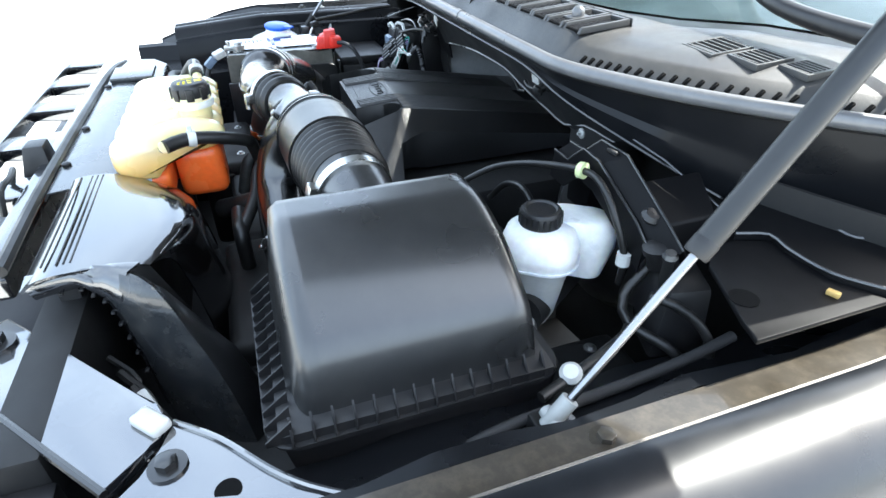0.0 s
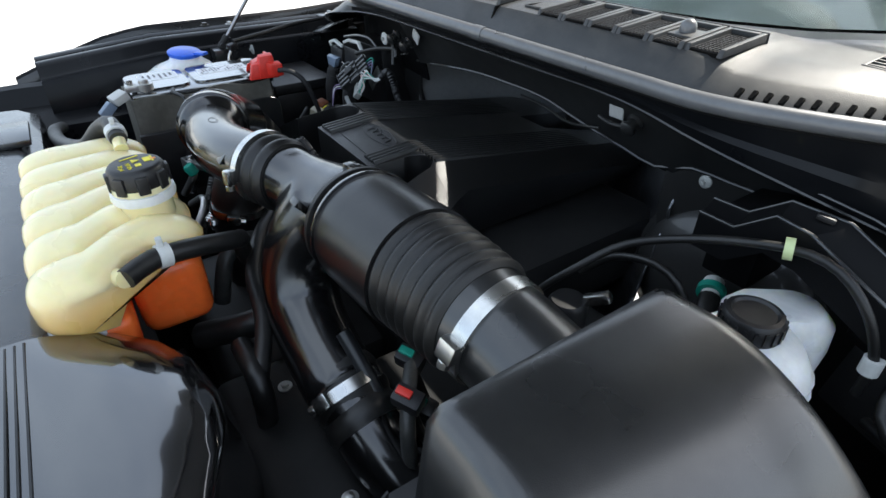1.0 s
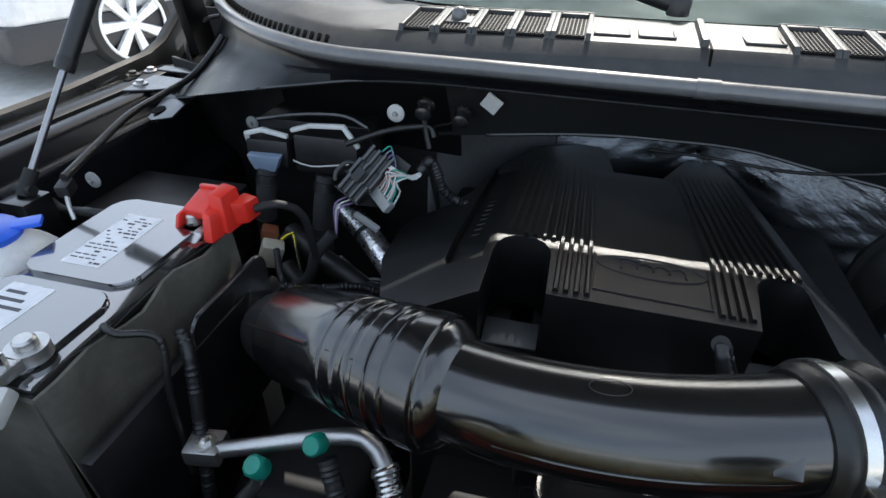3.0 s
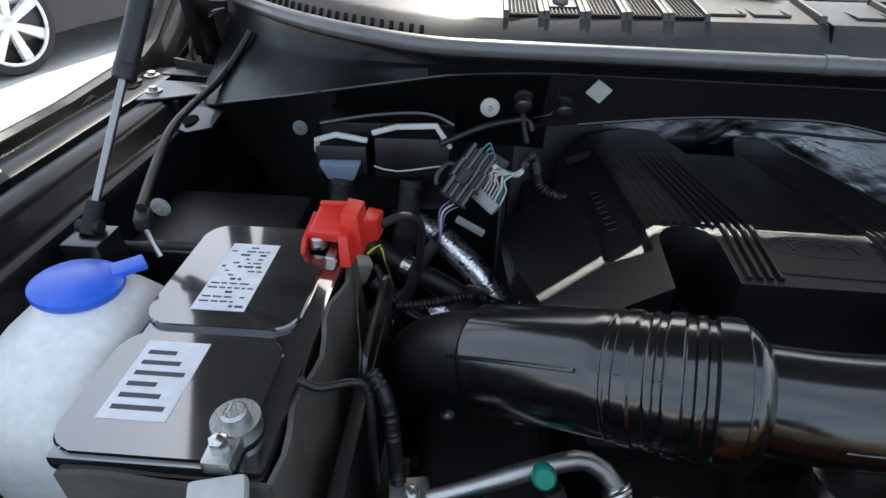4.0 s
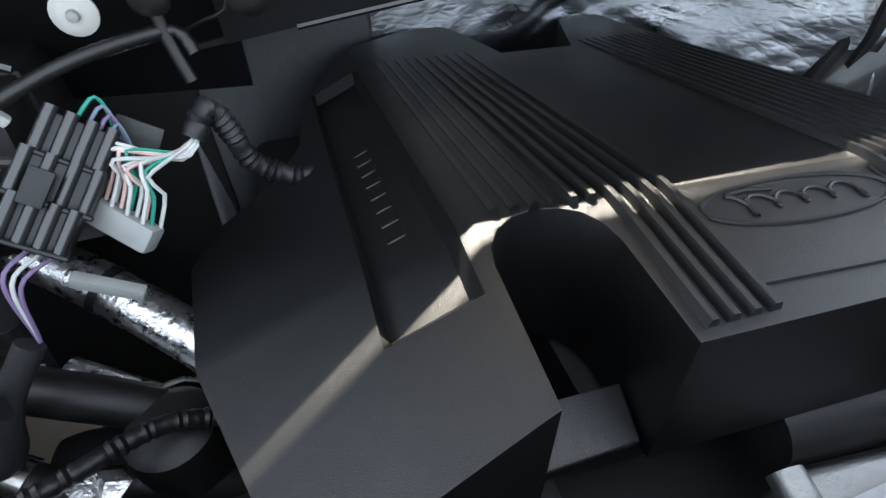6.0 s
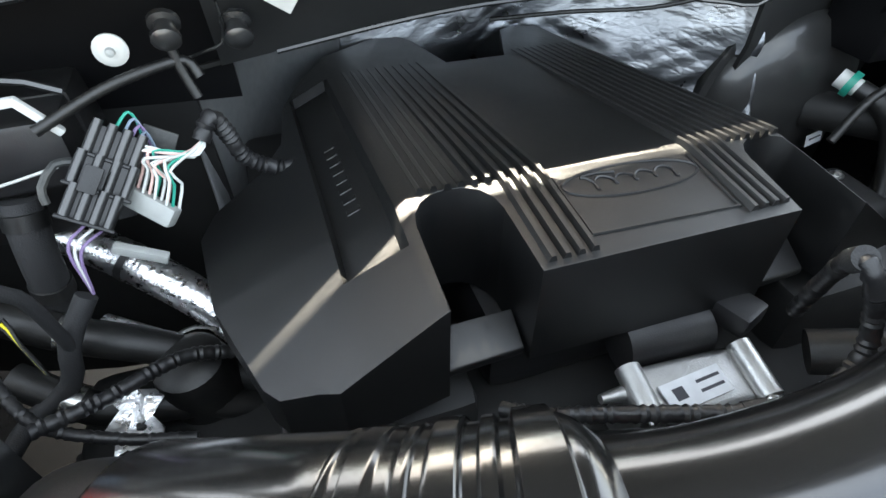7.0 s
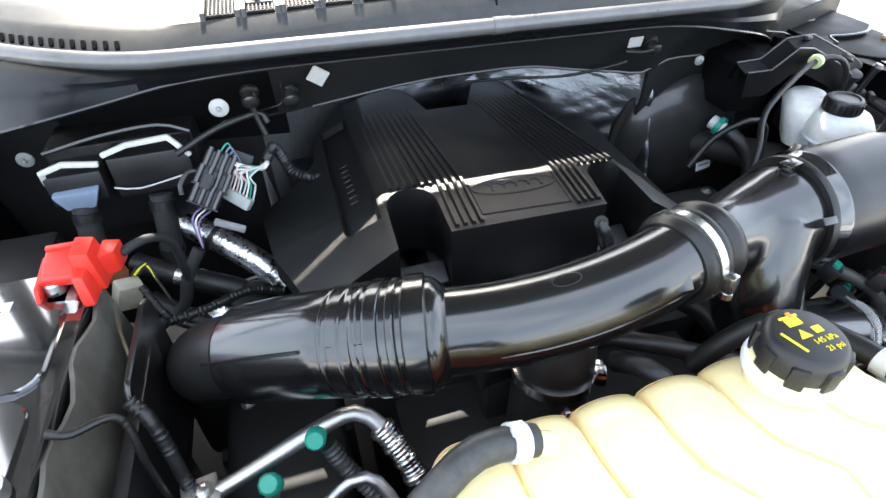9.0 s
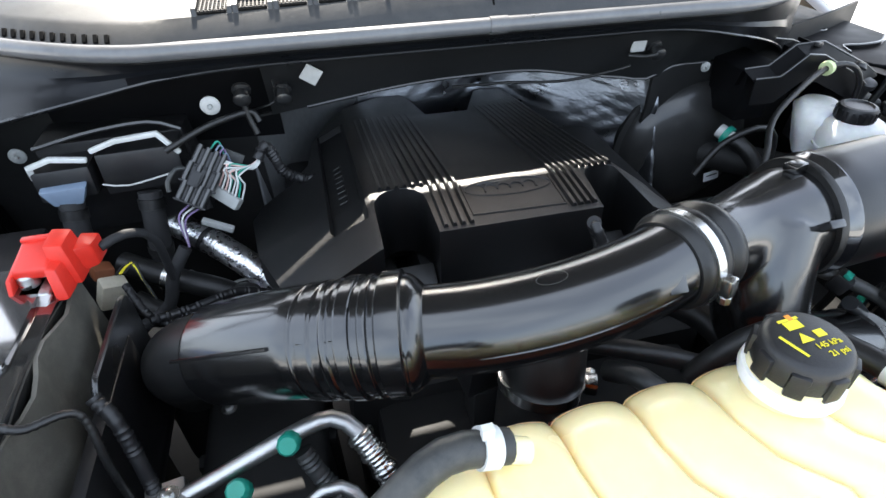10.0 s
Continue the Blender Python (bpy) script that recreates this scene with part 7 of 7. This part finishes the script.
part("inner_plate", prism([(0.45, -0.285), (0.527, -0.22), (0.595, -0.162), (0.645, -0.115), (0.672, -0.104), (0.69, -0.108), (0.70, -0.122), (0.735, -0.148), (0.676, -0.199), (0.616, -0.25), (0.56, -0.31), (0.49, -0.33)], 0.985, lambda x, y: 0.999, 0.003), M_PAINT, corner)
part("folded_lip", tube([(0.735, -0.148, 0.998), (0.676, -0.199, 0.998), (0.616, -0.25, 0.998), (0.56, -0.31, 0.997)], 0.004, 8, smooth=False), M_BODY, corner)
part("outer_plate", prism([(0.670, -0.101), (0.709, -0.058), (0.758, -0.017), (0.786, 0.012), (0.806, 0.04), (0.835, 0.13), (0.873, 0.14), (0.87, 0.0), (0.80, -0.2), (0.765, -0.165), (0.745, -0.137), (0.726, -0.123), (0.703, -0.106)], 0.978, lambda x, y: 0.996 + 0.1 * max(0, y), 0.003), M_PAINT, corner)
part("raised_edge", tube([(0.674, -0.099, 0.996), (0.709, -0.059, 0.997), (0.758, -0.018, 0.998), (0.786, 0.011, 1.0), (0.806, 0.039, 1.002)], 0.0035, 8), M_PAINT, corner)
part("bolt", bolt(0.723, -0.101, 0.996, r=0.011), M_BODY, corner)
part("bolt", bolt(0.50, -0.285, 0.999, r=0.014), M_BODY, corner)
# dark disc for the shaded hole, the plate is uncut
part("hole_shade", lathe([(0.011, 0), (0.011, 0.001)], pose(0.764, -0.053, 0.9965), 20), M_GAP_SHADE, corner)
part("pad", rbox(0.036, 0.02, 0.012, pose(0.672, -0.117, 1.002, 0, 0, 42), 0.005, 3), M_GREYCLIP, corner, "pale rubber pad")
part("headlamp_back", box(0.56, 0.8, -0.34, -0.2, 0.7, 0.95, 0.02), M_BLACK, corner)
part("front_skin", sheet([[(0.52, -0.45, 0.96), (0.7, -0.40, 0.965), (0.83, -0.28, 0.97), (0.9, -0.1, 0.975)], [(0.48, -0.38, 0.985), (0.66, -0.32, 0.985), (0.80, -0.21, 0.99), (0.87, -0.03, 1.0)]], 0.003), M_PAINT, corner)
low = thing("scoop_wiring", (0.6, -0.1, 0.9), "dark wiring and plugs below the air scoop", "wiring")
for i in range(7):
    random.seed(40 + i)
    a = Vector((0.50 + 0.03 * i, -0.19 + 0.015 * i, 0.95))
    part("wire", tube([a, a + Vector((0.03, 0.03, -0.02 - 0.01 * (i % 3))), a + Vector((0.06, 0.02, -0.05)), a + Vector((0.09, 0.05, -0.1))], 0.004 + 0.001 * (i % 3), 6), M_RUBBER, low)
part("plug", rbox(0.03, 0.02, 0.02, pose(0.60, -0.14, 0.955, 10, 20, 30), 0.004), M_GREYCLIP, low)
# dark sheet added to close the see-through gap below the scoop
part("tray", box(0.40, 0.80, -0.27, 0.01, 0.82, 0.84, 0.004), M_DARK, low)

# ---- parked car across the lot ----
M_RIM = material("bright_alloy_wheel", (0.75, 0.76, 0.77), 0.3, metal=0.3, coat=0.5)
car = thing("parked_car", (-4.41, 5.54, 0), "silver-white parked car with dark sills and bright wheels", "car")
cmx = pose(-4.41, 5.54, 0, 0, 0, -105)
part("body", moved(hexa([(-2.4, -0.85, 0.45), (2.4, -0.85, 0.45), (2.4, 0.85, 0.45), (-2.4, 0.85, 0.45), (-2.35, -0.8, 1.05), (2.3, -0.8, 1.0), (2.3, 0.8, 1.0), (-2.35, 0.8, 1.05)], 0.12, 4), cmx), M_CARWHITE, car)
part("cabin", moved(hexa([(-2.2, -0.78, 1.02), (1.1, -0.78, 1.0), (1.1, 0.78, 1.0), (-2.2, 0.78, 1.02), (-1.9, -0.62, 1.72), (0.3, -0.62, 1.72), (0.3, 0.62, 1.72), (-1.9, 0.62, 1.72)], 0.08, 3), cmx), M_CARWHITE, car)
for x0, x1, u0, u1 in ((-1.95, -0.95, -1.75, -0.95), (-0.88, 0.75, -0.88, 0.2)):
    part("side_window", moved(hexa([(x0, 0.74, 1.1), (x1, 0.74, 1.08), (x1, 0.775, 1.08), (x0, 0.775, 1.1), (u0, 0.64, 1.6), (u1, 0.64, 1.6), (u1, 0.672, 1.6), (u0, 0.672, 1.6)], 0.01), cmx), M_CARGLASS, car)
part("sill", moved(box(-2.3, 2.42, -0.86, 0.86, 0.22, 0.5, 0.05), cmx), M_SKIRT, car)
part("fog_lamp", moved(box(2.41, 2.435, 0.5, 0.68, 0.42, 0.46, 0.01), cmx), M_WHITE, car, "pale fog lamp strip")
part("grille_opening", moved(box(2.37, 2.42, -0.5, 0.5, 0.6, 0.8, 0.02), cmx), M_SKIRT, car)
for x in (-1.5, 1.45):
    for y in (-0.8, 0.8):
        wm = cmx @ pose(x, y, 0.38, 90, 0, 0) if y < 0 else cmx @ pose(x, y, 0.38, -90, 0, 0)
        wh = part("wheel", lathe([(0.05, -0.1), (0.36, -0.1), (0.38, -0.07), (0.38, 0.07), (0.365, 0.1), (0.31, 0.105), (0.3, 0.02), (0.02, 0.01)], wm, 40), M_TYRE, car, "black tyre")
        part("rim", tube([wm @ Vector((0.295 * math.cos(k * math.pi / 18), 0.295 * math.sin(k * math.pi / 18), 0.1)) for k in range(37)], 0.014, 8, smooth=False), M_RIM, wh, "bright alloy rim")
        for k in range(7):
            sp = wm @ pose(0, 0, 0.085, 0, 0, 360 / 7 * k)
            part("spoke", moved(hexa([(0.03, -0.03, -0.02), (0.29, -0.052, -0.02), (0.29, 0.052, -0.02), (0.03, 0.03, -0.02), (0.03, -0.024, 0.018), (0.29, -0.04, 0.008), (0.29, 0.04, 0.008), (0.03, 0.024, 0.018)], 0.006), sp), M_RIM, wh, "bright alloy spoke")
        part("hub", lathe([(0.06, 0.04), (0.06, 0.1), (0.03, 0.11), (0, 0.11)], wm, 20), M_STEEL, wh)
